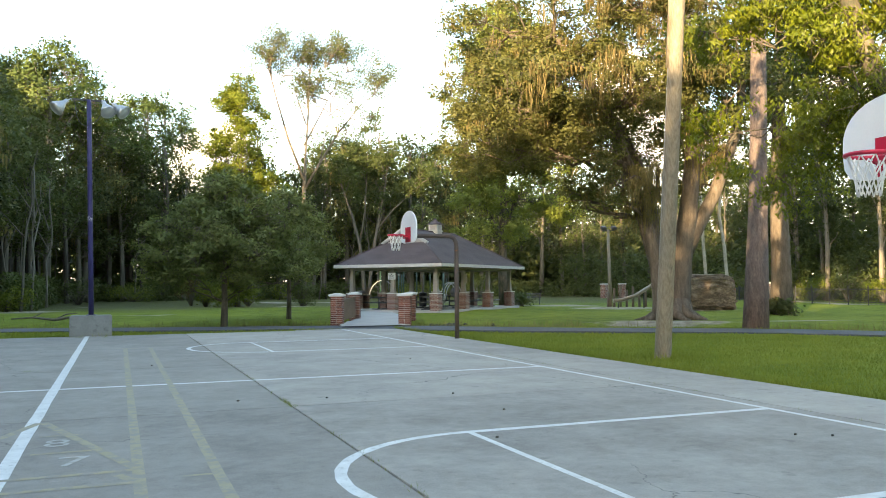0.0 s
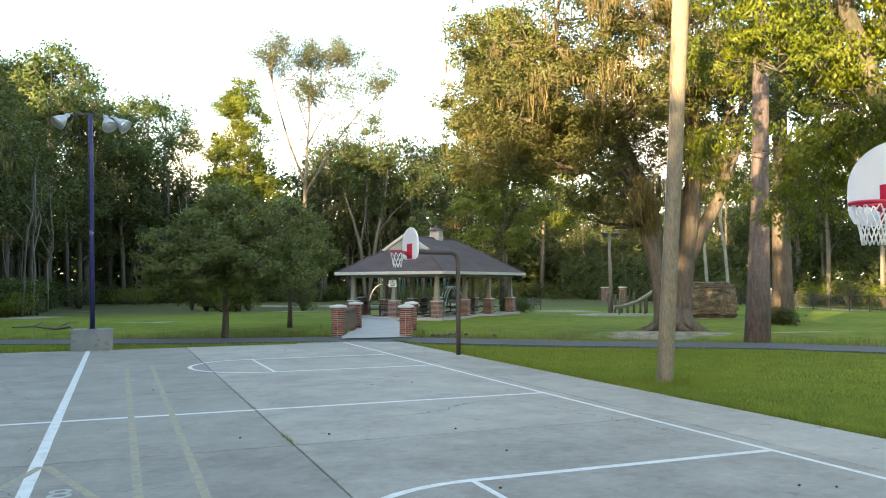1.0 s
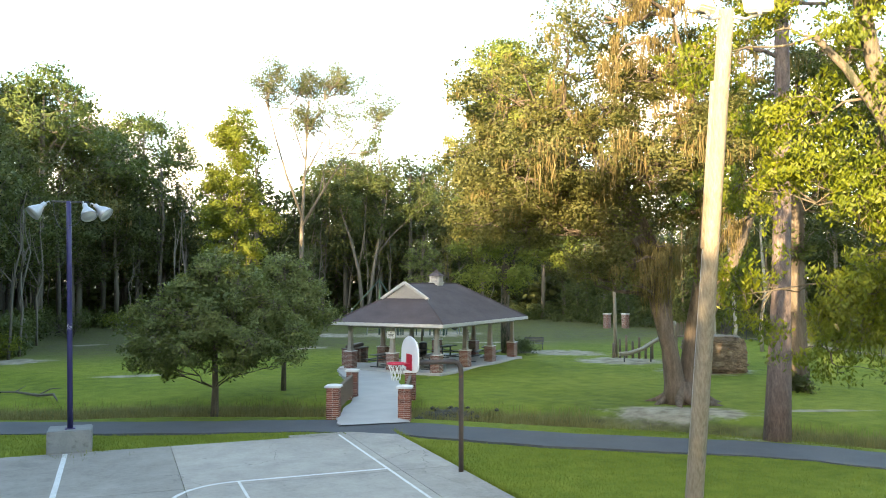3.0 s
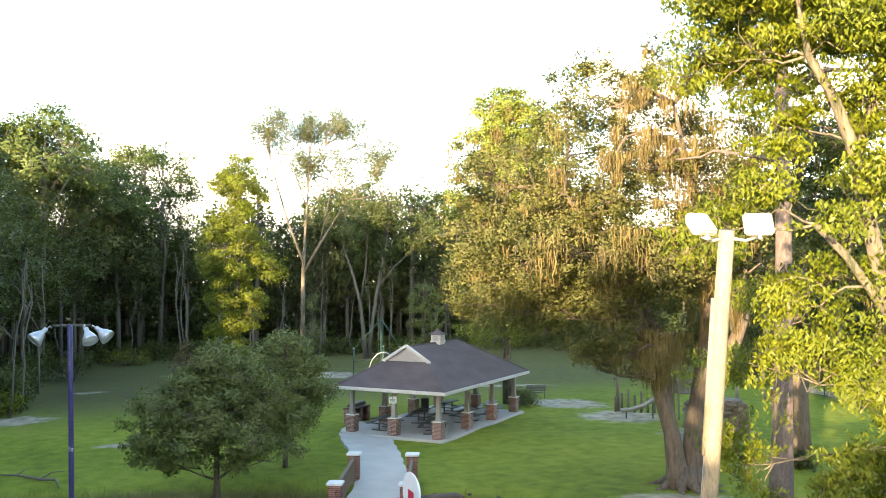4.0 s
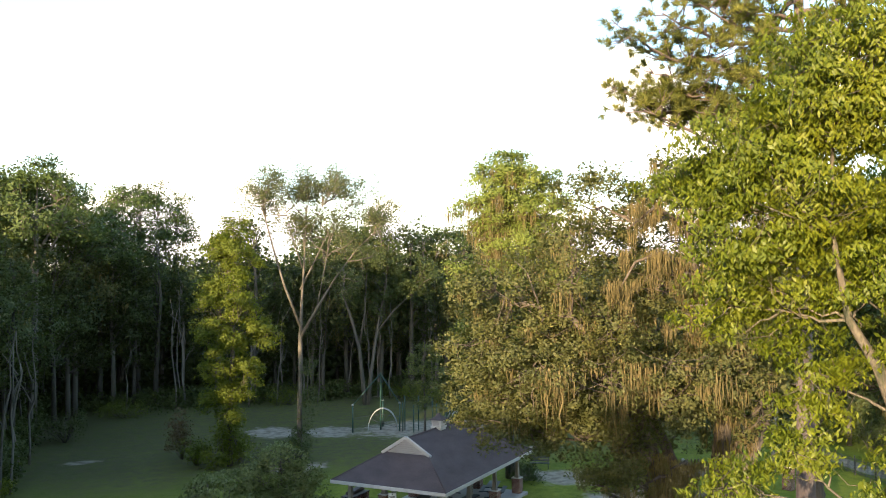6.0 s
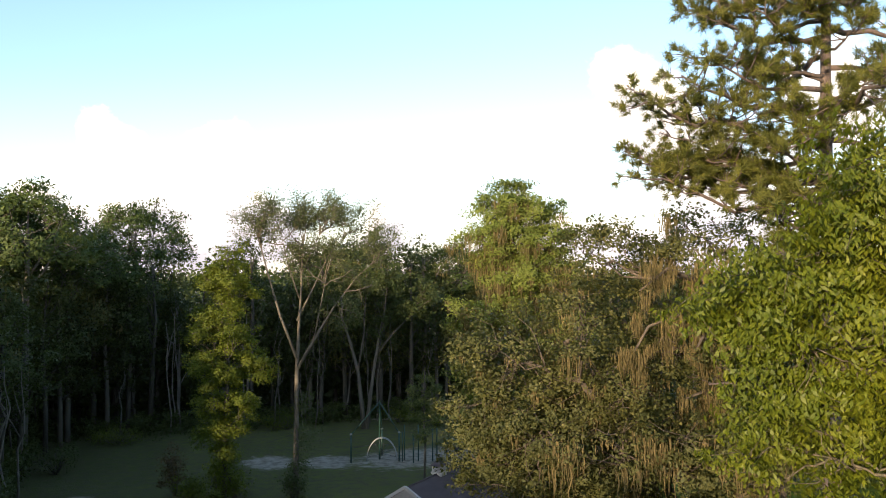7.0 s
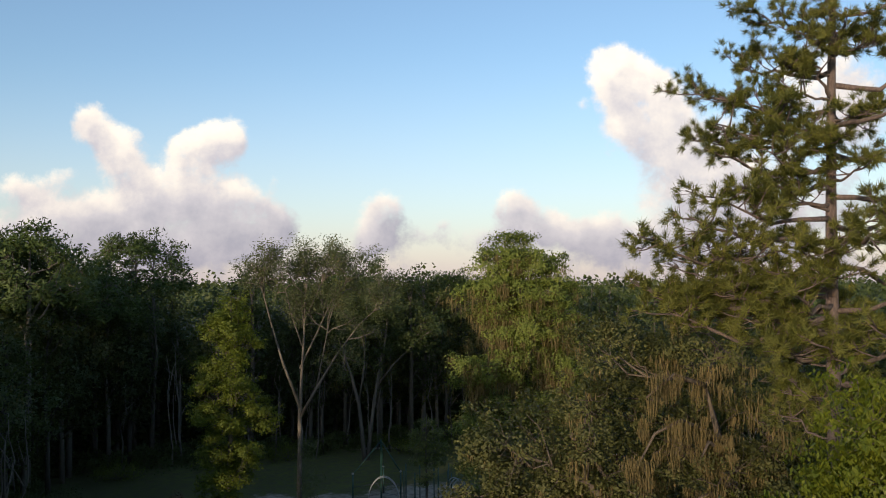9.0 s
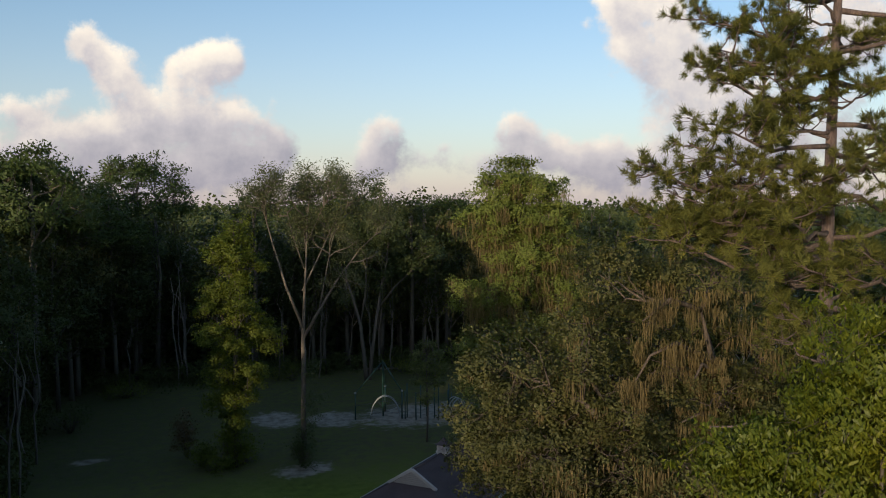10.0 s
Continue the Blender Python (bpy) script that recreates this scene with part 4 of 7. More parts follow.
def barbecue():
    b = thing("barbecue_counter", "low red brick barbecue counter with dark metal top", "barbecue", at_pav(4.4, 8.6, 0, 0))
    for x in (-0.85, 0.0, 0.85):
        part("brick_pier", box(x, 0, 0.40, 0.28, 0.75, 1.0, 0.01), M["brick"], b)
    part("back_wall", box(0, 0.35, 0.40, 1.9, 0.12, 1.0, 0.01), M["brick"], b)
    part("shelf", box(0, -0.03, 0.45, 1.7, 0.62, 0.06, 0.01), M["rust"], b)
    part("worktop", box(0, 0, 0.94, 2.1, 0.82, 0.07, 0.015), M["rust"], b)
    part("hood", box(0.1, 0.1, 1.09, 1.5, 0.5, 0.22, 0.05, ry=-4), M["rust"], b)


barbecue()


def trash_bin(x, y):
    b = thing("trash_bin", "round dark green litter bin", "bin", at_pav(x, y, 0.11))
    n = 16
    part("body", tubes_mesh("body", [([(0, 0, 0), (0, 0, 0.05), (0, 0, 0.82), (0, 0, 0.88)], [0.25, 0.27, 0.29, 0.30], n)], M["darkmetal"]), M["darkmetal"], b)
    part("lid", tubes_mesh("lid", [([(0, 0, 0.88), (0, 0, 0.95), (0, 0, 1.02)], [0.31, 0.27, 0.08], n)], M["darkmetal"]), M["darkmetal"], b)


trash_bin(9.2, 6.2)


def downpipe():
    d = thing("standpipe", "thin pale standpipe beside a brick pedestal", "pipe", at_pav(1.35, 0.55))
    part("pipe", tubes_mesh("pipe", [([(0, 0, -0.05), (0, 0, 1.0), (0.05, 0, 1.05), (0.12, 0, 1.0)], 0.025, 8)], M["galv"]), M["galv"], d)


downpipe()

# ---------------------------------------------------------------- footbridge
BRICK = None


def brick_post(x, y, rz, height=1.16, half=0.24):
    """A post of laid bricks round a mortar core, with a cast cap."""
    global BRICK
    p = thing("brick_post", "red brick footbridge post with white cast cap", "brick post", pose(x, y, 0, 0, 0, rz), group="footbridge posts")
    part("mortar_core", box(0, 0, height / 2 - 0.3, half * 2 - 0.02, half * 2 - 0.02, height + 0.6), M["mortar"], p)
    cap = part("cap", box(0, 0, height + 0.045, half * 2 + 0.14, half * 2 + 0.14, 0.09, 0.02), M["cap"], p, "white cast stone cap")
    part("cap_top", lathe_square([(half, 0.045), (half * 0.4, 0.085)], M["cap"], "cap_top"), M["cap"], cap, m=pose(0, 0, height + 0.045))
    if BRICK is None:
        b = box(0, 0, 0, 0.222, 0.10, 0.065, 0.0)
        BRICK = bpy.data.meshes.new("brick")
        b.to_mesh(BRICK)
        b.free()
        BRICK.materials.append(M["brick_piece"])
    rows = int((height + 0.3) / 0.077)
    rnd = random.Random(int(x * 100))
    for r in range(rows):
        z = height - 0.040 - r * 0.077
        for side in range(4):
            a = side * 90 + (90 if r % 2 else 0)
            for j in (0, 1):
                ox = -half + 0.111 + j * 0.234 + (0.0 if r % 2 else 0.012)
                q = pose(0, 0, 0, 0, 0, a) @ pose(ox, -half + 0.05 + rnd.uniform(-0.004, 0.003), z)
                part("brick", BRICK, None, p, m=q)
    return p


posts = ((8.70, 31.42), (11.20, 30.22), (10.86, 36.55), (13.24, 35.36))
for x, y in posts:
    brick_post(x, y, -24.5)


def rail_panel(a, b, label):
    a, b = Vector((*a, 0)), Vector((*b, 0))
    d = (b - a)
    ang = math.degrees(math.atan2(d.y, d.x))
    L = d.length - 0.5
    mid = (a + b) / 2
    r = thing("bridge_railing", label, "railing", pose(mid.x, mid.y, 0.045, 0, 0, ang), group="bridge railings")
    part("top_rail", box(0, 0, 0.98, L, 0.14, 0.05, 0.008), M["timber"], r)
    part("under_rail", box(0, 0, 0.88, L, 0.05, 0.10, 0.006), M["timber"], r)
    part("bottom_rail", box(0, 0, 0.12, L, 0.05, 0.09, 0.006), M["timber"], r)
    n = int(L / 0.19)
    for i in range(n + 1):
        part("picket", box(-L / 2 + 0.05 + i * (L - 0.1) / n, -0.045, 0.50, 0.05, 0.035, 0.80, 0.004), M["timber"], r)


rail_panel(posts[0], posts[2], "grey timber picket railing on a footbridge")
rail_panel(posts[1], posts[3], "grey timber picket railing on a footbridge")


def rubble(cx, cy, name, label, n, spread, size, mat, seed):
    """A low heap of stones, joined."""
    rnd = random.Random(seed)
    bm = bmesh.new()
    for i in range(n):
        r = size * rnd.uniform(0.5, 1.3)
        x, y = rnd.gauss(0, spread), rnd.gauss(0, spread * 0.6)
        one = bmesh.new()
        bmesh.ops.create_icosphere(one, subdivisions=1, radius=r)
        for v in one.verts:
            v.co *= rnd.uniform(0.75, 1.2)
        z = float(land(cx + x, cy + y)) + 0.25 * r + 0.22 * math.exp(-(x * x + y * y) / (spread * spread))
        bmesh.ops.transform(one, matrix=pose(x, y, z, 0, 0, rnd.uniform(0, 90)) @ Matrix.Diagonal((1.2, 1, 0.6, 1)), verts=one.verts)
        merge(bm, one)
    me = bpy.data.meshes.new(name)
    bm.to_mesh(me)
    bm.free()
    me.materials.append(mat)
    ob = new(name, me)
    ob.location = (cx, cy, 0)
    tagged(ob, label, "rubble", kind="stuff")


rubble(13.6, 32.3, "riprap", "dark stone rubble beside the footbridge", 130, 0.75, 0.16, M["soil"], 5)


# ---------------------------------------------------------------- boulder, slide, play frames, benches
def boulder():
    bm = bmesh.new()
    bmesh.ops.create_icosphere(bm, subdivisions=6, radius=1.0)
    for v in bm.verts:
        c = v.co.copy()
        q = Vector((math.copysign(abs(c.x) ** 0.5, c.x), math.copysign(abs(c.y) ** 0.55, c.y), math.copysign(abs(c.z) ** 0.42, c.z)))
        k = 1 + 0.16 * noise.fractal(c * 1.5 + Vector((3, 1, 7)), 1.0, 2.0, 4) + 0.07 * noise.fractal(c * 5.5, 1.0, 2.0, 4)
        bed = q.z * 5.2 + 0.8 * noise.noise(c * 1.8)
        led = 0.075 * (bed - math.floor(bed)) - 0.035
        crack = -0.06 * max(0.0, 1 - 9 * abs(noise.noise(Vector((c.x * 2.2, c.y * 2.2, c.z * 0.5)))))
        g = k + led + crack
        v.co = Vector((q.x * 1.72 * g, q.y * 1.35 * g, q.z * 1.16 * (1 + 0.4 * (k - 1))))
    for f in bm.faces:
        f.smooth = True
    b = thing("climbing_boulder", "layered tan artificial climbing boulder on the lawn", "boulder", pose(33.6, 39.4, 0.98, 0, 0, -28))
    part("rock_body", bm, M["rock"], b)
    rnd = random.Random(8)
    for i in range(16):
        x, z = rnd.uniform(-1.4, 1.5), rnd.uniform(-0.7, 0.75)
        part("hand_hold", box(x, -1.36 - 0.1 * rnd.random(), z, 0.13, 0.12, 0.10, 0.03), M["rock"], b)


boulder()


def play_tower():
    s = thing("playground_slide", "tan plastic slide on a wooden-posted play deck", "slide", pose(34.9, 45.6, 0, 0, 0, -22))
    s.scale = (1.1, 1.0, 1.10)
    run = [(-2.9, 0, 0.32), (-2.3, 0, 0.36), (-1.5, 0, 0.62), (-0.8, 0, 1.05), (-0.1, 0, 1.5), (0.35, 0, 1.6)]
    verts, faces = [], []
    sec = ((-0.32, 0.20), (-0.25, 0.02), (0, -0.03), (0.25, 0.02), (0.32, 0.20), (0.27, 0.20), (0.0, 0.04), (-0.27, 0.20))
    for x, y, z in run:
        verts += [(x, a, z + b) for a, b in sec]
    n = len(sec)
    for i in range(len(run) - 1):
        faces += [(i * n + k, i * n + (k + 1) % n, (i + 1) * n + (k + 1) % n, (i + 1) * n + k) for k in range(n)]
    part("chute", mesh_of("chute", verts, faces, M["plastic"], True), M["plastic"], s)
    part("hood", tubes_mesh("hood", [([(0.4, -0.36, 1.5), (0.4, -0.36, 2.1), (0.4, -0.2, 2.35), (0.4, 0.2, 2.35), (0.4, 0.36, 2.1), (0.4, 0.36, 1.5)], 0.09, 8)], M["plastic"]), M["plastic"], s)
    for x in (-2.6, -1.0):
        part("support", tubes_mesh("support", [([(x, 0, -0.05), (x, 0, 0.45 if x < -2 else 0.85)], 0.04, 8)], M["darkmetal"]), M["darkmetal"], s)
    part("deck", box(1.1, 0, 1.52, 1.5, 1.3, 0.08, 0.01), M["timber"], s)
    for x in (0.4, 1.8):
        for y in (-0.62, 0.62):
            part("deck_post", box(x, y, 1.1, 0.11, 0.11, 2.3, 0.01), M["timber"], s)
    for y in (-0.62, 0.62):
        for k in range(6):
            part("deck_picket", box(0.55 + k * 0.22, y, 1.95, 0.08, 0.03, 0.75, 0.004), M["timber"], s)


play_tower()


def stump_posts():
    for i in range(7):
        x, y = 33.2 + i * 0.36, 49.4 - 0.25 * i
        h = 1.0 + 0.28 * ((i * 37) % 5) / 2
        p = thing("play_post", "upright round timber play post", "post", pose(x, y, 0), group="timber play posts")
        part("log", tubes_mesh("log", [([(0, 0, -0.1), (0, 0, h - 0.05), (0, 0, h)], [0.09, 0.085, 0.06], 9)], M["timber"]), M["timber"], p)


stump_posts()


def dome_climber():
    c = thing("jungle_gym", "dark green tripod climber over a spoked pale wheel net", "climbing frame", pose(24.9, 78.6, 0, 0, 0, -20))
    c.scale = (1.25, 1.25, 1.25)
    apex = Vector((0.2, 0.2, 4.3))
    for x, y, h in ((-1.9, -0.7, 2.0), (1.7, -0.6, 2.1), (0.3, 1.7, 2.0)):
        p = part("post", tubes_mesh("post", [([(0, 0, -0.1), (0, 0, h)], 0.06, 10)], M["green"]), M["green"], c, "dark green post", pose(x, y, 0))
        part("ball_cap", tubes_mesh("ball_cap", [([(0, 0, h - 0.02), (0, 0, h + 0.05), (0, 0, h + 0.11)], [0.09, 0.10, 0.04], 10)], M["paleframe"]), M["paleframe"], p)
        part("brace", tubes_mesh("brace", [([(x, y, h), apex], 0.045, 8)], M["green"]), M["green"], c)
        part("cable", tubes_mesh("cable", [([(x, y, h * 0.5), (0.2, 0.0, 1.2)], 0.02, 5)], M["darkmetal"]), M["darkmetal"], c)
    part("mast", tubes_mesh("mast", [([(0.2, 0.2, -0.1), apex, apex + Vector((0, 0, 0.12))], [0.07, 0.06, 0.03], 10)], M["green"]), M["green"], c)
    for y, r in ((-0.55, 1.15), (-0.15, 1.15)):
        arch = [(0.4 + r * math.cos(math.pi * i / 16), y, 1.75 * math.sin(math.pi * i / 16) - 0.05) for i in range(17)]
        part("arch", tubes_mesh("arch", [(arch, 0.032, 8)], M["paleframe"]), M["paleframe"], c, "pale bent pipe arch")
    for i in range(1, 16):
        a = math.pi * i / 16
        q = Vector((0.4 + 1.15 * math.cos(a), -0.55, 1.75 * math.sin(a) - 0.05))
        part("rung", tubes_mesh("rung", [([q, q + Vector((0, 0.4, 0))], 0.022, 6)], M["paleframe"]), M["paleframe"], c)
        if i % 2:
            part("spoke", tubes_mesh("spoke", [([q, (0.4, -0.35, 0.5)], 0.014, 5)], M["darkmetal"]), M["darkmetal"], c)
    d = thing("jungle_gym", "small pale spiral climber with dark posts", "climbing frame", pose(31.8, 75.2, 0, 0, 0, 10))
    for k in range(3):
        arch = [(1.0 * math.cos(math.pi * i / 12), k * 0.5, 1.9 * math.sin(math.pi * i / 12) - 0.05) for i in range(13)]
        part("arch", tubes_mesh("arch", [(arch, 0.05, 8)], M["paleframe"]), M["paleframe"], d)
    part("panel", tubes_mesh("panel", [([(0.2, 0.2, 0.9), (0.2, 0.28, 0.9)], 0.45, 14)], M["darkmetal"]), M["darkmetal"], d)
    for i in range(13):
        x, y = 26.9 + i * 0.38, 77.0 - 0.10 * i + 0.8 * math.sin(i * 2.3)
        p = thing("play_pole", "slim dark green upright play pole", "post", pose(x, y, 0), group="green play poles")
        part("pipe", tubes_mesh("pipe", [([(0, 0, -0.1), (0, 0, 2.7 + 0.6 * math.sin(i * 1.9))], 0.055, 8)], M["green"]), M["green"], p)


dome_climber()


def bench(x, y, rz):
    b = thing("park_bench", "dark metal slatted park bench on the lawn", "bench", pose(x, y, float(land(x, y)) + 0.01, 0, 0, rz))
    for k in range(4):
        part("seat_slat", box(0, -0.18 + k * 0.12, 0.44, 1.5, 0.09, 0.03, 0.006), M["darkmetal"], b)
    for k in range(4):
        part("back_slat", box(0, 0.24 + k * 0.025, 0.56 + k * 0.11, 1.5, 0.03, 0.085, 0.006, rx=-12), M["darkmetal"], b)
    for s in (-1, 1):
        part("leg", tubes_mesh("leg", [([(s * 0.65, -0.2, 0), (s * 0.65, -0.2, 0.43), (s * 0.65, 0.22, 0.43), (s * 0.65, 0.32, 0.92)], 0.028, 6), ([(s * 0.65, 0.22, 0.43), (s * 0.65, 0.3, 0)], 0.028, 6)], M["darkmetal"]), M["darkmetal"], b)


bench(31.2, 57.4, -30)


def fence():
    a, b = Vector((49.5, 38.0)), Vector((55.0, 64.0))
    n = 12
    f = thing("metal_fence", "black metal picket fence along the park edge", "fence", pose(a.x, a.y, -0.05, 0, 0, math.degrees(math.atan2(b.y - a.y, b.x - a.x))))
    L = (b - a).length
    for i in range(n + 1):
        part("post", box(L * i / n, 0, 0.68, 0.07, 0.07, 1.42, 0.01), M["darkmetal"], f)
    for z in (0.2, 1.12):
        part("rail", box(L / 2, 0, z, L, 0.035, 0.04), M["darkmetal"], f)
    for i in range(int(L / 0.13)):
        part("picket", box(0.07 + i * 0.13, 0, 0.65, 0.018, 0.018, 1.2), M["darkmetal"], f)


fence()


def gate_pier(x, y):
    g = thing("gate_pier", "brick gate pier with pale cap at the park edge", "pier", pose(x, y, 0, 0, 0, 20), group="gate piers")
    part("pier", box(0, 0, 0.75, 0.62, 0.62, 1.6, 0.01), M["brick"], g)
    part("cap", box(0, 0, 1.6, 0.76, 0.76, 0.12, 0.03), M["cap"], g)


gate_pier(52.6, 80.2)
gate_pier(54.5, 79.4)
gate_pier(43.5, 45.0)


def fallen_branch():
    b = thing("fallen_branch", "bare grey fallen branch lying on the grass", "branch", pose(-2.5, 41.5, -0.02))
    part("limb", tubes_mesh("limb", [([(-1.9, 1.9, 0.12), (-0.9, 1.0, 0.2), (0.1, 0.2, 0.1), (0.8, -0.7, 0.22), (1.0, -1.5, 0.04)], [0.03, 0.05, 0.07, 0.06, 0.03], 7),
                                     ([(0.1, 0.2, 0.1), (0.6, 0.3, 0.35), (1.1, 0.1, 0.4)], [0.04, 0.03, 0.015], 6), ([(-0.9, 1.0, 0.2), (-0.5, 1.4, 0.42)], [0.03, 0.012], 6)], M["bark_stem"]), M["bark_stem"], b)


fallen_branch()

# ---------------------------------------------------------------- trees
def unit(rng, n):
    v = rng.normal(size=(n, 3))
    return v / np.linalg.norm(v, axis=1, keepdims=True)


def leaf_quads(rng, centres, size, droop=0.0, slim=0.5):
    """Pointed leaves at the centres: (n, 4, 3)."""
    n = len(centres)
    along = unit(rng, n)
    along[:, 2] = along[:, 2] * 0.7 - droop
    along /= np.linalg.norm(along, axis=1, keepdims=True)
    side = np.cross(along, unit(rng, n) + np.array([0, 0, 0.6]))
    side /= np.linalg.norm(side, axis=1, keepdims=True) + 1e-9
    ln = size * rng.uniform(0.65, 1.3, (n, 1))
    wd = ln * slim * rng.uniform(0.8, 1.2, (n, 1))
    a = centres - along * ln * 0.5
    c = centres + along * ln * 0.5
    mid = centres - along * ln * 0.05
    return np.stack([a, mid + side * wd * 0.5, c, mid - side * wd * 0.5], 1)


def clump_points(rng, lobes, per_lobe, shell=0.55, puff=0.0):
    """Centres of leaf clumps in the outer part of ellipsoid lobes (x, y, z, rx, ry, rz), gathered in flattish puffs."""
    out, owner = [], []
    vol = np.array([(l[3] * l[4] * l[5]) ** 0.667 for l in lobes])
    counts = np.maximum(4, (per_lobe * len(lobes) * vol / vol.sum()).astype(int))
    for i, (l, k) in enumerate(zip(lobes, counts)):
        n = k
        if puff:
            n = max(5, int(4.2 * (l[3] * l[4] * l[5]) ** 0.667 / (puff * puff)))
        d = unit(rng, n)
        r = shell + (1.06 - shell) * rng.random((n, 1)) ** 0.7
        wob = 1 + 0.22 * np.sin(d[:, :1] * 5.1 + i) * np.cos(d[:, 1:2] * 4.3 + d[:, 2:] * 3.7 + 2 * i)
        c = np.array(l[:3]) + d * r * wob * np.array(l[3:6])
        if puff:
            pick = rng.integers(0, n, k)
            size = rng.uniform(0.6, 1.25, (n, 1))[pick]
            c = c[pick] + np.clip(rng.normal(size=(k, 3)), -1.7, 1.7) * np.array([0.62, 0.62, 0.30]) * puff * size
        out.append(c)
        owner += [i] * k
    return np.concatenate(out), np.array(owner)


def leaves_round(rng, centres, per, radius, size, droop=0.0, slim=0.5, flat=0.7):
    k = len(centres)
    off = np.clip(rng.normal(size=(k * per, 3)), -1.8, 1.8) * np.array([1, 1, flat]) * radius * 0.55
    scale = np.repeat(rng.uniform(0.6, 1.35, (k, 1)), per, 0)
    return leaf_quads(rng, np.repeat(centres, per, 0) + off * scale, size, droop, slim)


def moss_quads(rng, tops, per, length, width=0.035, spread=0.2):
    """Hanging beards of fine tapering strands, each three quads long; the middle strands hang lowest."""
    k = len(tops) * per
    r = np.clip(rng.normal(size=(k, 3)), -2, 2)
    size = np.repeat(rng.uniform(0.35, 1.25, (len(tops), 1)), per, 0)
    top = np.repeat(tops, per, 0) + r * np.array([1, 1, 0.4]) * spread * (0.5 + 0.7 * size)
    fall = np.exp(-0.45 * (r[:, :1] ** 2 + r[:, 1:2] ** 2))
    ln = length * size * fall * rng.uniform(0.55, 1.15, (k, 1))
    a = rng.uniform(0, math.pi, k)
    side = np.stack([np.cos(a), np.sin(a), np.zeros(k)], 1) * width * rng.uniform(0.6, 1.5, (k, 1))
    pts = [top]
    for f in (0.33, 0.68, 1.0):
        pts.append(top + np.array([0, 0, -1.0]) * ln * f + rng.normal(size=(k, 3)) * np.array([0.04, 0.04, 0.0]) * ln)
    wid = (0.5, 0.6, 0.4, 0.05)
    return np.concatenate([np.stack([pts[i] - side * wid[i], pts[i] + side * wid[i], pts[i + 1] + side * wid[i + 1], pts[i + 1] - side * wid[i + 1]], 1) for i in range(3)])


def wander(rng, a, b, n, amount):
    a, b = np.array(a, float), np.array(b, float)
    L = np.linalg.norm(b - a)
    pts = [a + (b - a) * i / n + (rng.normal(size=3) * amount * L * math.sin(math.pi * i / n)) for i in range(n + 1)]
    return pts


def bough_runs(rng, lobe, limb, r0):
    """Side branches that spread from a limb's outer end through its lobe; their points carry the twigs."""
    c, rad = np.array(lobe[:3], float), np.array(lobe[3:6], float)
    runs, pts = [], [np.array(q) for q in limb[-3:]]
    for _ in range(3 + int(rad.max() * 1.6)):
        s = np.array(limb[int(rng.integers(max(1, len(limb) - 4), len(limb)))])
        e = c + unit(rng, 1)[0] * rad * rng.uniform(0.55, 0.9)
        line = wander(rng, s, e, 4, 0.10)
        runs.append((line, [r0 * 1.6, r0 * 1.3, r0, r0 * 0.7, r0 * 0.35], 5))
        pts += line[1:]
    return runs, np.array(pts)


def twig_runs(rng, clumps, owner, carriers, r0=0.02, sides=4, share=1.0):
    runs = []
    for c, o in zip(clumps, owner):
        if rng.random() > share:
            continue
        pts = carriers[o]
        h = pts[np.argmin(((pts - c) ** 2).sum(1))]
        mid = (h + c) / 2 + rng.normal(size=3) * 0.15 * np.linalg.norm(c - h)
        runs.append(([h, mid, c], [r0 * 0.7, r0 * 0.5, r0 * 0.2], sides))
    return runs


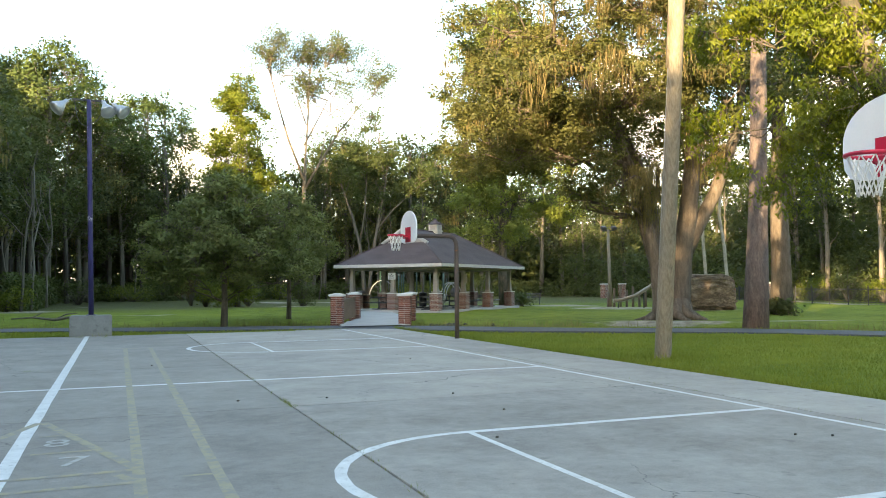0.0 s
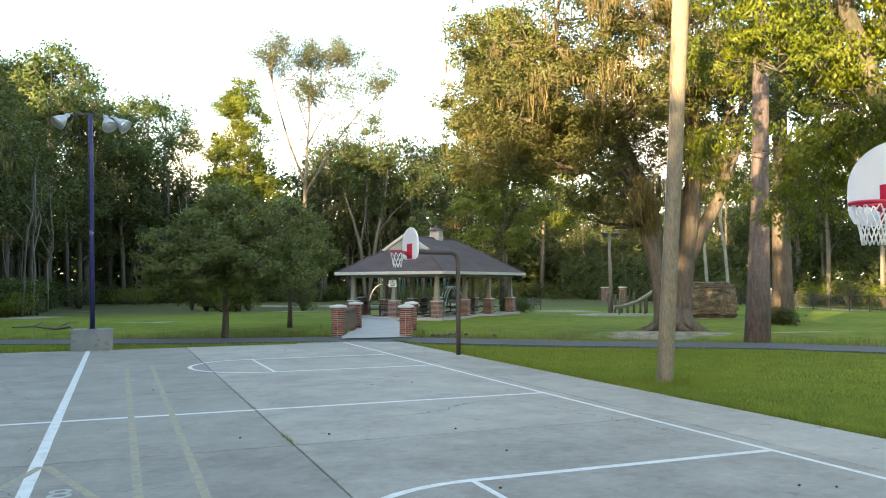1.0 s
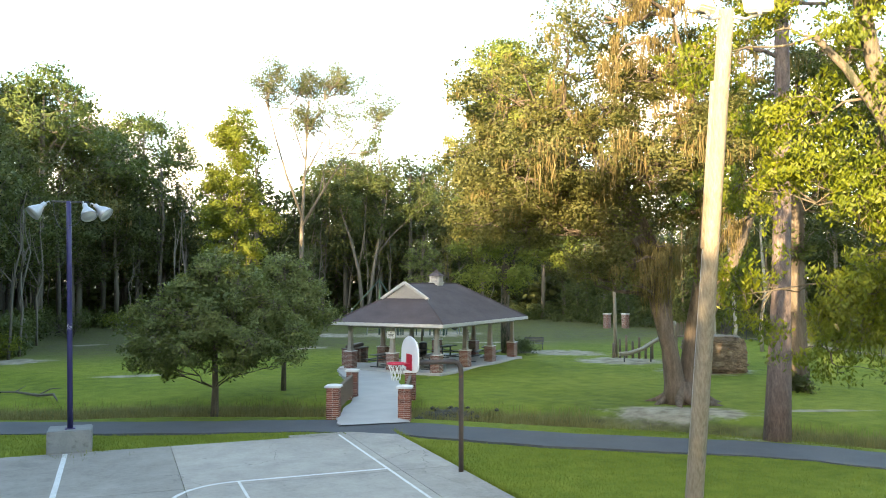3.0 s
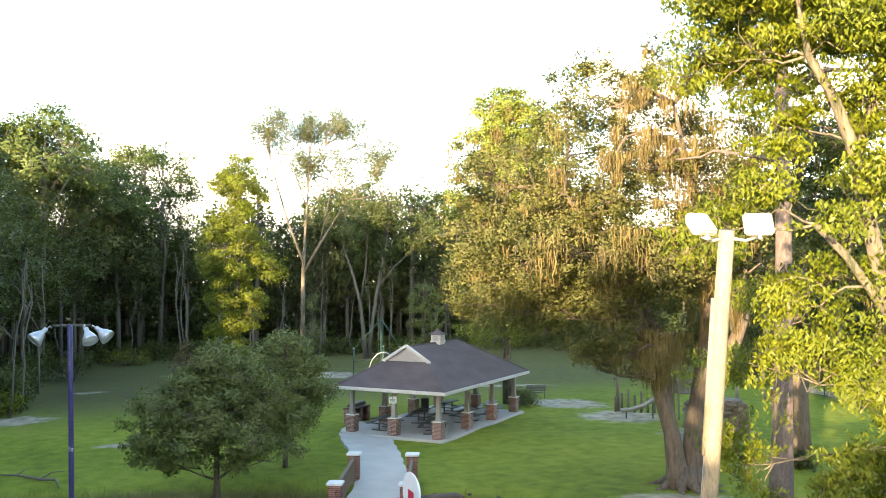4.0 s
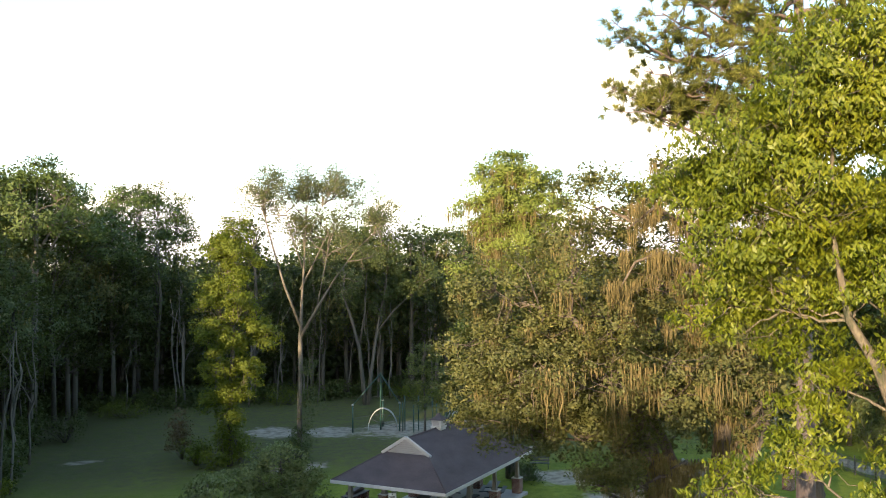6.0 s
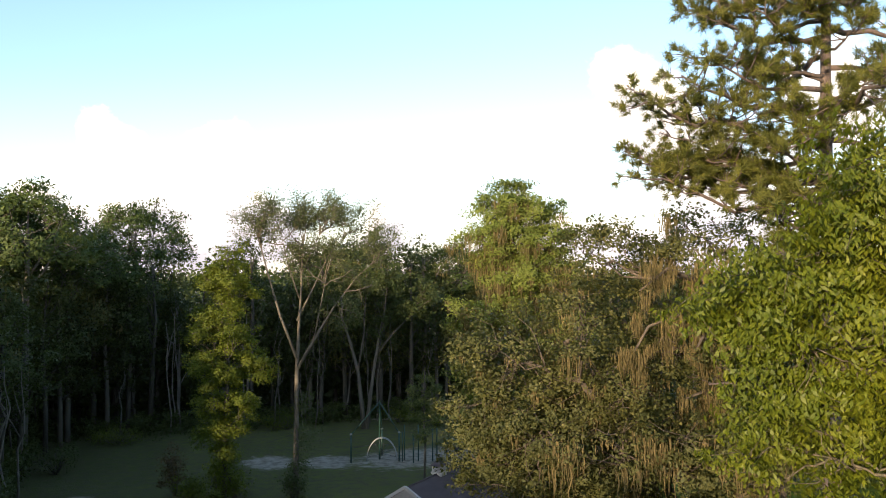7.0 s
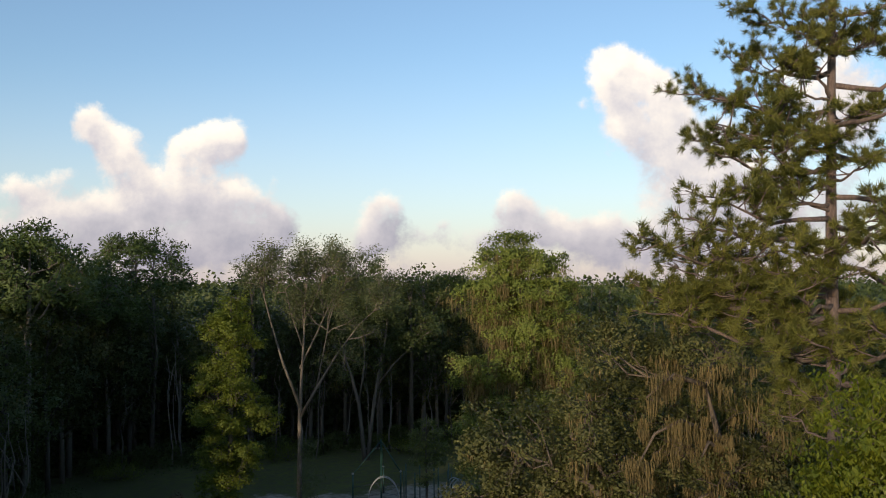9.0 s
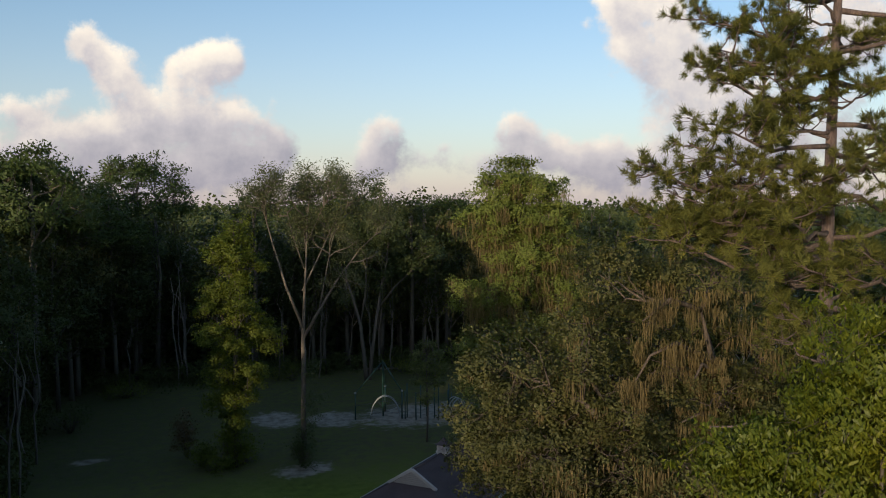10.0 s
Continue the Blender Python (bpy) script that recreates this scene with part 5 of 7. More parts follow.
def lobed_tree(name, label, base, trunks, lobes, leaf, bark, seed, mossy=(), grow=1.0, clumps=40, per=40, radius=0.5, size=0.14, droop=0.0,
               slim=0.5, moss=0, moss_len=1.2, twig=0.03, limb_r=0.12, shell=0.55, group="", share=1.0, puff=0.6, drapes=(), soft=0.55):
    """A tree: trunks of (points, radii); crown lobes that limbs reach out to; leaf clumps; hanging moss."""
    rng = np.random.default_rng(seed)
    t = thing(name, label, "tree", pose(base[0], base[1], float(land(base[0], base[1]))), group)
    t.scale = (grow, grow, grow)
    runs = [(p, r, 12) for p, r in trunks]
    ends = [np.array(q) for p, _ in trunks for q in p[len(p) // 3:]]
    carriers = []
    for l in lobes:
        c = np.array(l[:3], float)
        low = [q for q in ends if q[2] < c[2] + 0.3] or ends
        s = min(low, key=lambda q: np.linalg.norm(q - c) + 0.4 * abs(c[2] - q[2] - 1.5))
        pts = wander(rng, s, c, 5, 0.06)
        big = limb_r * (0.6 + 0.25 * np.linalg.norm(c - s) / 4)
        runs.append((pts, [big * (1 - 0.75 * i / 5) for i in range(6)], 7))
        more, carry = bough_runs(rng, l, pts, max(twig, big * 0.3))
        runs += more
        carriers.append(carry)
    cl, owner = clump_points(rng, lobes, clumps, shell, puff)
    runs += twig_runs(rng, cl, owner, carriers, twig, 4, share)
    leaves = leaves_round(rng, cl, per, radius, size, droop, slim)
    part("crown", quads_mesh("crown", leaves, M[leaf], 4, lobe_out(leaves, lobes, owner, per), soft), M[leaf], t)
    beards = []
    for line, length in drapes:
        line = [np.array(q, float) for q in line]
        runs.append((line, [0.12 - 0.09 * i / (len(line) - 1) for i in range(len(line))], 8))
        for a, b in zip(line[:-1], line[1:]):
            k = max(2, int(np.linalg.norm(b - a) * 4.5))
            tops = a + (b - a) * rng.random((k, 1)) + rng.normal(size=(k, 3)) * np.array([0.45, 0.45, 0.18])
            beards.append(moss_quads(rng, tops, 60, length * 0.45, 0.020, 0.18))
    part("trunk", tubes_mesh("trunk", runs, M[bark]), M[bark], t)
    if moss:
        low = np.array([l[2] for l in lobes])[owner] < 9.2
        wgt = np.where(np.isin(owner, mossy), 5.0, 1.0) * np.where(low, 0.12, 1.0)
        pick = rng.choice(len(cl), moss, p=wgt / wgt.sum())
        deep_moss = np.isin(owner[pick], mossy)
        part("moss", quads_mesh("moss", np.concatenate(beards + [moss_quads(rng, cl[pick[~deep_moss]] - np.array([0, 0, 0.15]), 26, moss_len, 0.030, 0.22), moss_quads(rng, cl[pick[deep_moss]] - np.array([0, 0, 0.15]), 34, moss_len * 1.15, 0.032, 0.28)]), M["moss"]), M["moss"], t, "grey-brown hanging moss", kind="stuff")
    return t


def needle_tufts(rng, centres, dirs, per, length, width=0.028):
    k = len(centres)
    d = np.repeat(dirs, per, 0) * 0.9 + unit(rng, k * per) * 0.85
    d /= np.linalg.norm(d, axis=1, keepdims=True)
    side = np.cross(d, unit(rng, k * per))
    side /= np.linalg.norm(side, axis=1, keepdims=True) + 1e-9
    c = np.repeat(centres, per, 0) + rng.normal(size=(k * per, 3)) * 0.04
    L = length * rng.uniform(0.7, 1.2, (k * per, 1))
    return np.stack([c - side * width * 0.5, c + side * width * 0.5, c + d * L], 1)


# the near tree with bright leaves and pale limbs
def P(*q):
    return [np.array(v, float) for v in q]


B = (17.4, 10.6)


def rel(pts, base):
    return [(x - base[0], y - base[1], z, *r) for x, y, z, *r in pts]


lobed_tree("bright_leaved_tree", "tall broadleaf tree with bright yellow-green leaves and pale limbs", B,
           [(P((0, 0, -0.3), (-0.5, 0.15, 1.8), (-1.3, 0.45, 4.0), (-2.1, 0.75, 6.3), (-2.78, 1.0, 8.5), (-3.17, 1.15, 10.6), (-3.37, 1.23, 11.7), (-3.68, 1.35, 12.6), (-4.15, 1.5, 13.4), (-4.5, 1.5, 15.0), (-4.4, 1.5, 16.8)), [0.34, 0.28, 0.23, 0.19, 0.165, 0.145, 0.125, 0.10, 0.07, 0.045, 0.025]),
            (P((-2.7, 0.97, 8.2), (-3.1, 1.15, 8.9), (-3.5, 1.3, 9.5), (-4.05, 1.5, 10.1)), [0.10, 0.09, 0.08, 0.065]),
            (P((-3.3, 1.2, 11.3), (-3.05, 1.05, 12.3), (-2.8, 1.0, 13.4), (-2.2, 1.3, 15.6)), [0.09, 0.078, 0.06, 0.025]),
            (P((-1.3, 0.45, 4.0), (-0.8, 2.0, 5.6), (-0.4, 4.0, 6.6), (0.2, 5.4, 6.4)), [0.03, 0.024, 0.016, 0.008])],
           rel([(12.19, 13.44, 14.99, 1.05, 1.1, 0.95), (12.79, 12.94, 16.18, 1.05, 1.1, 0.95), (13.24, 12.08, 17.11, 1.25, 1.25, 1.05), (13.99, 11.33, 17.61, 1.25, 1.25, 1.05),
                (15.3, 14.4, 15.1, 1.3, 1.3, 1.1), (16.2, 13.7, 15.5, 1.4, 1.4, 1.2), (14.49, 10.85, 16.72, 1.25, 1.25, 1.05), (12.85, 13.23, 13.89, 1.05, 1.1, 0.95),
                (13.74, 12.02, 13.78, 1.05, 1.1, 0.95), (14.5, 10.9, 13.8, 1.0, 1.0, 0.8), (16.6, 13.2, 14.4, 1.2, 1.2, 1.0), (12.36, 13.97, 13.61, 0.8, 0.8, 0.85), (13.3, 13.12, 12.31, 0.8, 0.8, 0.85),
                (14.25, 11.44, 12.57, 0.8, 0.8, 0.85), (14.56, 11.06, 11.09, 0.8, 0.8, 0.85), (12.46, 14.09, 10.02, 0.62, 0.62, 0.7), (13.21, 13.22, 10.8, 0.62, 0.62, 0.7),
                (14.2, 12, 10.01, 0.62, 0.62, 0.7), (14.69, 10.28, 15.47, 1.25, 1.25, 1.05), (14.72, 10.38, 13, 1.05, 1.1, 0.95), (12.98, 12.33, 17.84, 1.05, 1.1, 0.95), (11.88, 13.05, 16.43, 1.05, 1.1, 0.95), (11.36, 13.52, 15.5, 0.8, 0.8, 0.85),
                (13.12, 11.63, 17.83, 1.05, 1.1, 0.95), (12.37, 12.47, 15.55, 1.05, 1.1, 0.95), (13.16, 13.59, 7.24, 0.62, 0.62, 0.7), (13.37, 14.14, 5.06, 0.62, 0.62, 0.7),
                (13.9, 12.74, 7.66, 0.8, 0.8, 0.85), (14.68, 11.92, 6.98, 1.05, 1.1, 0.95), (14.58, 12.59, 4.99, 0.8, 0.8, 0.85),
                (14.72, 13.13, 3.82, 0.45, 0.45, 0.6), (14.77, 11.82, 8.45, 1.05, 1.1, 0.95), (15.07, 11.5, 5.7, 0.8, 0.8, 0.85), (13.52, 13.27, 8.71, 0.8, 0.8, 0.85),
                (15.7, 10.97, 7.32, 1.05, 1.1, 0.95), (15.34, 12.3, 4.75, 0.62, 0.62, 0.7)], B),
           "leaf_bright", "bark_grey", 11, puff=0.70, clumps=84, per=48, radius=0.24, size=0.125, droop=0.9, slim=0.36, twig=0.014, limb_r=0.045, shell=0.3, share=0.6, soft=0.4)

# the great live oak
O = (24.3, 30.2)
ROOTS = [(P((0.9 * math.cos(k) * 0.4, 0.9 * math.sin(k) * 0.4, 0.75), (0.75 * math.cos(k), 0.75 * math.sin(k), 0.28), (1.25 * math.cos(k + 0.15), 1.25 * math.sin(k + 0.15), 0.06), (1.8 * math.cos(k + 0.3), 1.8 * math.sin(k + 0.3), -0.08)), [0.42, 0.24, 0.13, 0.06])
         for k in (0.2, 1.1, 2.1, 2.9, 3.7, 4.3, 5.0, 5.7)]
# bare limbs inside the oak from which long moss hangs: points, beard length
DRAPES = [(rel([(23.3, 28.6, 14.0), (22.2, 28.2, 14.8), (21.0, 28.0, 15.3), (19.8, 28.0, 14.9), (18.9, 28.0, 13.6)], O), 2.6),
          (rel([(23.5, 28.7, 13.4), (22.6, 28.0, 14.2), (21.9, 27.6, 14.5), (21.2, 27.2, 14.0)], O), 2.4),
          (rel([(22.3, 28.2, 16.5), (20.7, 28.0, 17.0), (19.6, 28.2, 16.2)], O), 2.0),
          (rel([(24.0, 29.4, 10.4), (22.6, 28.4, 12.4), (21.3, 28.0, 12.2)], O), 2.2),
          (rel([(22.95, 30.4, 4.6), (21.8, 30.0, 6.8), (20.8, 29.6, 7.6), (19.6, 29.6, 7.4)], O), 1.7),
          (rel([(25.1, 30.0, 6.0), (26.2, 29.4, 7.8), (27.2, 29.0, 8.4)], O), 2.6),
          (rel([(25.3, 29.6, 8.0), (24.6, 28.6, 9.4), (24.0, 27.8, 9.6)], O), 2.8),
          (rel([(23.2, 30.0, 5.0), (22.2, 29.2, 6.3), (21.4, 28.9, 6.4), (20.5, 29.2, 5.9)], O), 3.6),
          (rel([(23.4, 30.0, 5.6), (22.6, 28.8, 6.9), (21.6, 28.4, 6.8)], O), 3.4)]
lobed_tree("live_oak", "huge live oak with several leaning trunks, draped in hanging moss", O,
           [(P((-0.45, 0, -0.3), (-0.55, 0.0, 0.9), (-0.80, 0.0, 2.4), (-1.35, 0.2, 4.6), (-2.1, 0.4, 7.2), (-3.2, 0.4, 9.6), (-4.6, 0.2, 11.4), (-6.0, 0.2, 12.8)), [0.62, 0.46, 0.36, 0.33, 0.30, 0.26, 0.20, 0.10]),
            (P((0.35, 0.0, -0.3), (0.40, 0.1, 1.0), (0.55, 0.0, 2.8), (0.85, -0.2, 5.2), (0.95, -0.5, 8.0), (0.2, -1.0, 11.2), (-1.0, -1.6, 14.0), (-2.0, -2.0, 16.5)), [0.74, 0.56, 0.48, 0.42, 0.35, 0.25, 0.13, 0.05]),
            (P((0.6, 0.0, 2.9), (1.3, -0.2, 4.3), (2.2, -0.4, 5.9), (3.2, -0.7, 8.6), (3.8, -1.0, 12.4)), [0.40, 0.34, 0.30, 0.24, 0.12]),
            (P((-0.9, 0.0, 3.0), (-0.5, 0.8, 6.0), (-1.4, 1.8, 9.0), (-3.2, 2.6, 12.0), (-5.0, 3.0, 14.0)), [0.27, 0.25, 0.21, 0.15, 0.07])] + ROOTS,
           rel([(17.2, 33.4, 13.2, 2.4, 2.6, 2.2), (16.9, 35.6, 11.2, 2.2, 2.4, 2.2), (17.6, 37.3, 9.4, 2.0, 2.2, 2.0), (18.9, 36.2, 12.0, 2.4, 2.4, 2.0), (18.0, 37.8, 8.6, 1.6, 1.6, 1.3),
                (17.4, 34.8, 8.6, 2.0, 2.0, 1.8), (19.8, 34.0, 9.6, 2.2, 2.2, 2.0), (20.8, 36.4, 9.8, 2.2, 2.2, 1.7), (17.2, 31.4, 10.4, 1.9, 2.0, 1.8), (18.0, 33.0, 7.8, 1.7, 1.7, 1.3), (19.4, 31.2, 13.0, 2.0, 2.0, 1.8),
                (20.6, 31.4, 17.4, 2.0, 2.0, 1.6), (23.8, 29.0, 17.8, 2.6, 2.6, 1.8), (21.8, 33.2, 15.2, 2.4, 2.4, 1.7), (26.2, 28.8, 14.4, 2.4, 2.4, 2.0), (23.0, 35.0, 12.0, 2.8, 2.8, 2.2), (27.6, 29.8, 10.6, 2.2, 2.2, 1.9),
                (24.6, 25.8, 9.8, 1.7, 1.6, 1.4), (21.0, 26.6, 10.2, 1.9, 1.9, 1.4), (22.8, 26.2, 11.0, 1.9, 1.9, 1.4), (18.8, 28.8, 10.4, 2.0, 2.0, 1.6), (20.2, 30.0, 8.8, 1.7, 1.7, 1.2), (26.6, 30.8, 9.8, 1.6, 1.6, 1.0),
                (18.4, 30.0, 15.4, 1.6, 1.6, 1.3), (25.4, 32.6, 16.0, 2.2, 2.2, 1.6), (24.0, 32.8, 10.0, 2.4, 2.2, 1.8),
                (17.2, 35.3, 10.3, 1.5, 1.5, 1.1), (18.4, 33.8, 9.4, 1.5, 1.5, 1.1), (19.6, 32.3, 8.9, 1.5, 1.4, 1.1), (19.4, 29.1, 10.2, 1.3, 1.3, 1.2), (20.0, 29.0, 8.1, 0.9, 0.9, 1.1), (20.4, 28.9, 6.2, 0.7, 0.7, 1.0), (21.0, 27.4, 9.6, 1.4, 1.3, 1.1), (18.9, 31.4, 11.5, 1.5, 1.5, 1.1), (22.4, 26.8, 10.3, 1.3, 1.3, 1.1),
                (21.2, 29.2, 13.8, 1.6, 1.5, 1.0), (23.0, 27.8, 13.2, 1.5, 1.5, 1.0), (19.6, 28.8, 12.4, 1.4, 1.4, 0.9), (24.5, 27.2, 12.0, 1.6, 1.6, 1.1), (22.0, 30.6, 14.6, 1.6, 1.5, 1.0), (25.4, 29.4, 12.8, 1.5, 1.5, 1.0),
                (22.8, 32.9, 9.0, 1.5, 1.5, 1.1), (24.6, 33.6, 7.4, 1.3, 1.4, 1.1), (20.4, 30.1, 7.0, 1.5, 1.5, 1.1), (26.4, 32.4, 9.0, 1.5, 1.5, 1.1), (28.0, 32.8, 6.8, 1.2, 1.2, 1.0), (22.6, 33.4, 5.8, 1.0, 1.0, 0.7), (19.7, 31.5, 6.1, 1.4, 1.4, 0.9), (24.6, 28.3, 11.3, 1.5, 1.5, 1.1)], O),
           "leaf_oak", "bark_oak", 21, mossy=(10, 12, 14, 18, 19, 20), drapes=DRAPES, puff=0.8, clumps=80, per=40, radius=0.42, size=0.155, slim=0.55, twig=0.022, limb_r=0.13, moss=190, moss_len=1.1, shell=0.62, share=0.4, soft=0.45)

# the tall pine whose trunk stands before the boulder
def pom_pine(base, top, r0, boughs, seed, dead=()):
    """A big pine seen near: a plated trunk, crooked boughs (height on the trunk, tip) and round needle tufts on their shoots."""
    rng = np.random.default_rng(seed)
    t = thing("tall_pine", "tall longleaf pine with reddish plated bark and open crown", "pine tree", pose(base[0], base[1], float(land(base[0], base[1]))))
    H = top[2]

    def stem(h):
        return np.array([top[0] * h / H + 0.12 * math.sin(h * 0.21), top[1] * h / H, h])
    runs = [([stem(h) for h in np.linspace(-0.3, H, 14)], [r0 * (1.3 if k == 0 else 1.08 if k == 1 else 1 - 0.80 * k / 13) for k in range(14)], 16)]
    cs, ds = [], []
    for h, tip in boughs:
        s, e = stem(h), np.array(tip, float)
        reach = np.linalg.norm(e - s)
        p = wander(rng, s, e, 7, 0.03)
        p = [q + np.array([0, 0, -0.07 * reach * math.sin(math.pi * i / 7)]) for i, q in enumerate(p)]
        rb = 0.030 + 0.014 * reach
        runs.append((p, [rb * (1 - 0.8 * i / 7) for i in range(8)], 7))
        along = unit_rows((e - s)[None])[0]
        for j in range(int(reach * 1.9) + 3):
            g = 7 * (0.46 + 0.54 * ((j + rng.random()) / (int(reach * 1.9) + 3)))
            i = min(6, int(g))
            q = p[i] + (p[i + 1] - p[i]) * (g - i)
            d = along * rng.uniform(0.2, 0.8) + unit(rng, 1)[0] * np.array([0.9, 0.9, 0.45]) + np.array([0, 0, rng.uniform(-0.05, 0.55)])
            d /= np.linalg.norm(d)
            q2 = q + d * rng.uniform(0.5, 1.25) * (0.65 + 0.07 * reach)
            runs.append(([q, (q + q2) / 2 + np.array([0, 0, -0.06]), q2], [0.030, 0.022, 0.014], 4))
            for _ in range(7):
                u = d * 0.7 + unit(rng, 1)[0] * 0.9 + np.array([0, 0, 0.25])
                u /= np.linalg.norm(u)
                c = q + (q2 - q) * rng.uniform(0.5, 1.0) + u * rng.uniform(0.08, 0.42)
                runs.append(([q + (q2 - q) * 0.6, c], [0.012, 0.008], 3))
                cs.append(c)
                ds.append(u)
    for h, az, reach, rise in dead:
        s = stem(h)
        a = radians(az)
        runs.append((wander(rng, s, s + np.array([math.cos(a) * reach, math.sin(a) * reach, rise]), 5, 0.06), [0.085 * (1 - 0.7 * i / 5) for i in range(6)], 7))
    part("trunk", tubes_mesh("trunk", runs, M["bark_pine"]), M["bark_pine"], t)
    per = 48
    cs, ds = np.array(cs), np.array(ds)
    tri = needle_tufts(rng, cs, ds, per, 0.255, 0.021)
    part("crown", quads_mesh("crown", tri, M["needle"], 3, unit_rows(tri.mean(1) - np.repeat(cs - ds * 0.12, per, 0)), 0.5), M["needle"], t)


rngp = random.Random(4)
boughs = [(15.6, 23.6, 20.2), (16.0, 22.9, 19.5), (16.6, 24.0, 19.9), (16.8, 22.8, 20.7), (17.8, 23.6, 20.0), (14.5, 21.8, 21.7), (16.0, 21.8, 22.3), (17.0, 21.8, 22.9), (17.9, 23.3, 26.3), (18.0, 22.7, 25.3), (18.4, 22.4, 24.3), (18.6, 21.4, 25.6), (20.3, 21.8, 26.4),
          (18.4, 23.6, 25.0), (18.7, 22.1, 23.2), (18.8, 21.2, 24.3), (19.7, 20.9, 24.8), (22.6, 20.9, 25.6), (21.7, 20.0, 23.8), (22.1, 19.8, 22.3), (18.0, 21.7, 21.0),
          (18.5, 20.2, 20.1), (19.6, 19.9, 20.7), (17.7, 22.3, 20.1), (19.4, 20.8, 21.5), (18.0, 20.7, 18.6), (19.4, 19.6, 18.6), (21.1, 19.4, 18.8), (17.9, 21.8, 19.4),
          (19.0, 20.2, 17.3), (20.9, 22.1, 28.3), (22.6, 21.9, 28.1), (23.5, 21.0, 27.9), (20.0, 21.9, 27.2)]
boughs = [(max(15.5, z - 0.10 * math.hypot(x - 22.2, y - 21.9)), (0.6 + (x - 22.1) * (0.89 if z < 24 else 0.96), 0.1 + (y - 21.9) * (0.89 if z < 24 else 0.96), z)) for x, y, z in boughs]
for i in range(38):
    h = 15.0 + i * 0.448
    az = (137 * i + rngp.uniform(-25, 25)) % 360
    full = 5.4 if h < 25 else 5.4 * (34.5 - h) / 9.5
    if 95 < az < 235 and h < 28:
        full *= 0.38
    reach = max(1.2, full * rngp.uniform(0.7, 1.1))
    boughs.append((h, (1.2 * h / 33 + math.cos(radians(az)) * reach, math.sin(radians(az)) * reach, h + rngp.uniform(0.3, 1.5))))
pom_pine((21.5, 21.8), (1.3, 0.3, 33.5), 0.36, boughs, 31, dead=((18.4, 165, 3.4, 0.35), (13.0, 150, 3.6, 0.3), (12.0, 60, 2.4, 0.2), (17.2, 20, 2.0, 0.9)))

# a second old trunk with creeper at its foot
I = (32.1, 31.6)
lobed_tree("creeper_clad_oak", "old dark-trunked oak with creeper round its foot", I,
           [(P((0, 0, -0.3), (0.05, 0, 2.0), (0.1, 0.1, 5.0), (0.3, 0.2, 9.0), (0.6, 0.4, 13.0), (0.8, 0.4, 16.0)), [0.62, 0.50, 0.44, 0.38, 0.26, 0.1])],
           [(1.0, 0.5, 14.5, 3.2, 3.2, 2.4), (-1.8, -1.2, 12.0, 2.4, 2.4, 2.0), (2.8, -1.8, 11.5, 2.6, 2.6, 2.2), (3.0, 2.4, 12.5, 2.6, 2.6, 2.2), (0.3, -2.0, 16.2, 2.4, 2.4, 1.8),
            (0.0, 0.0, 0.35, 1.0, 0.9, 0.5), (-0.1, -0.2, 7.4, 0.8, 0.8, 1.2), (2.6, -1.4, 8.8, 2.0, 2.0, 1.1), (4.6, -2.0, 9.8, 2.2, 2.2, 1.4), (5.4, -1.0, 13.2, 2.6, 2.6, 2.0), (3.6, -0.4, 15.8, 2.6, 2.6, 1.8)],
           "leaf_mid", "bark_oak", 41, mossy=(7, 8), puff=0.85, clumps=85, per=26, radius=0.48, size=0.25, moss=90, moss_len=1.3, twig=0.03, share=0.6)

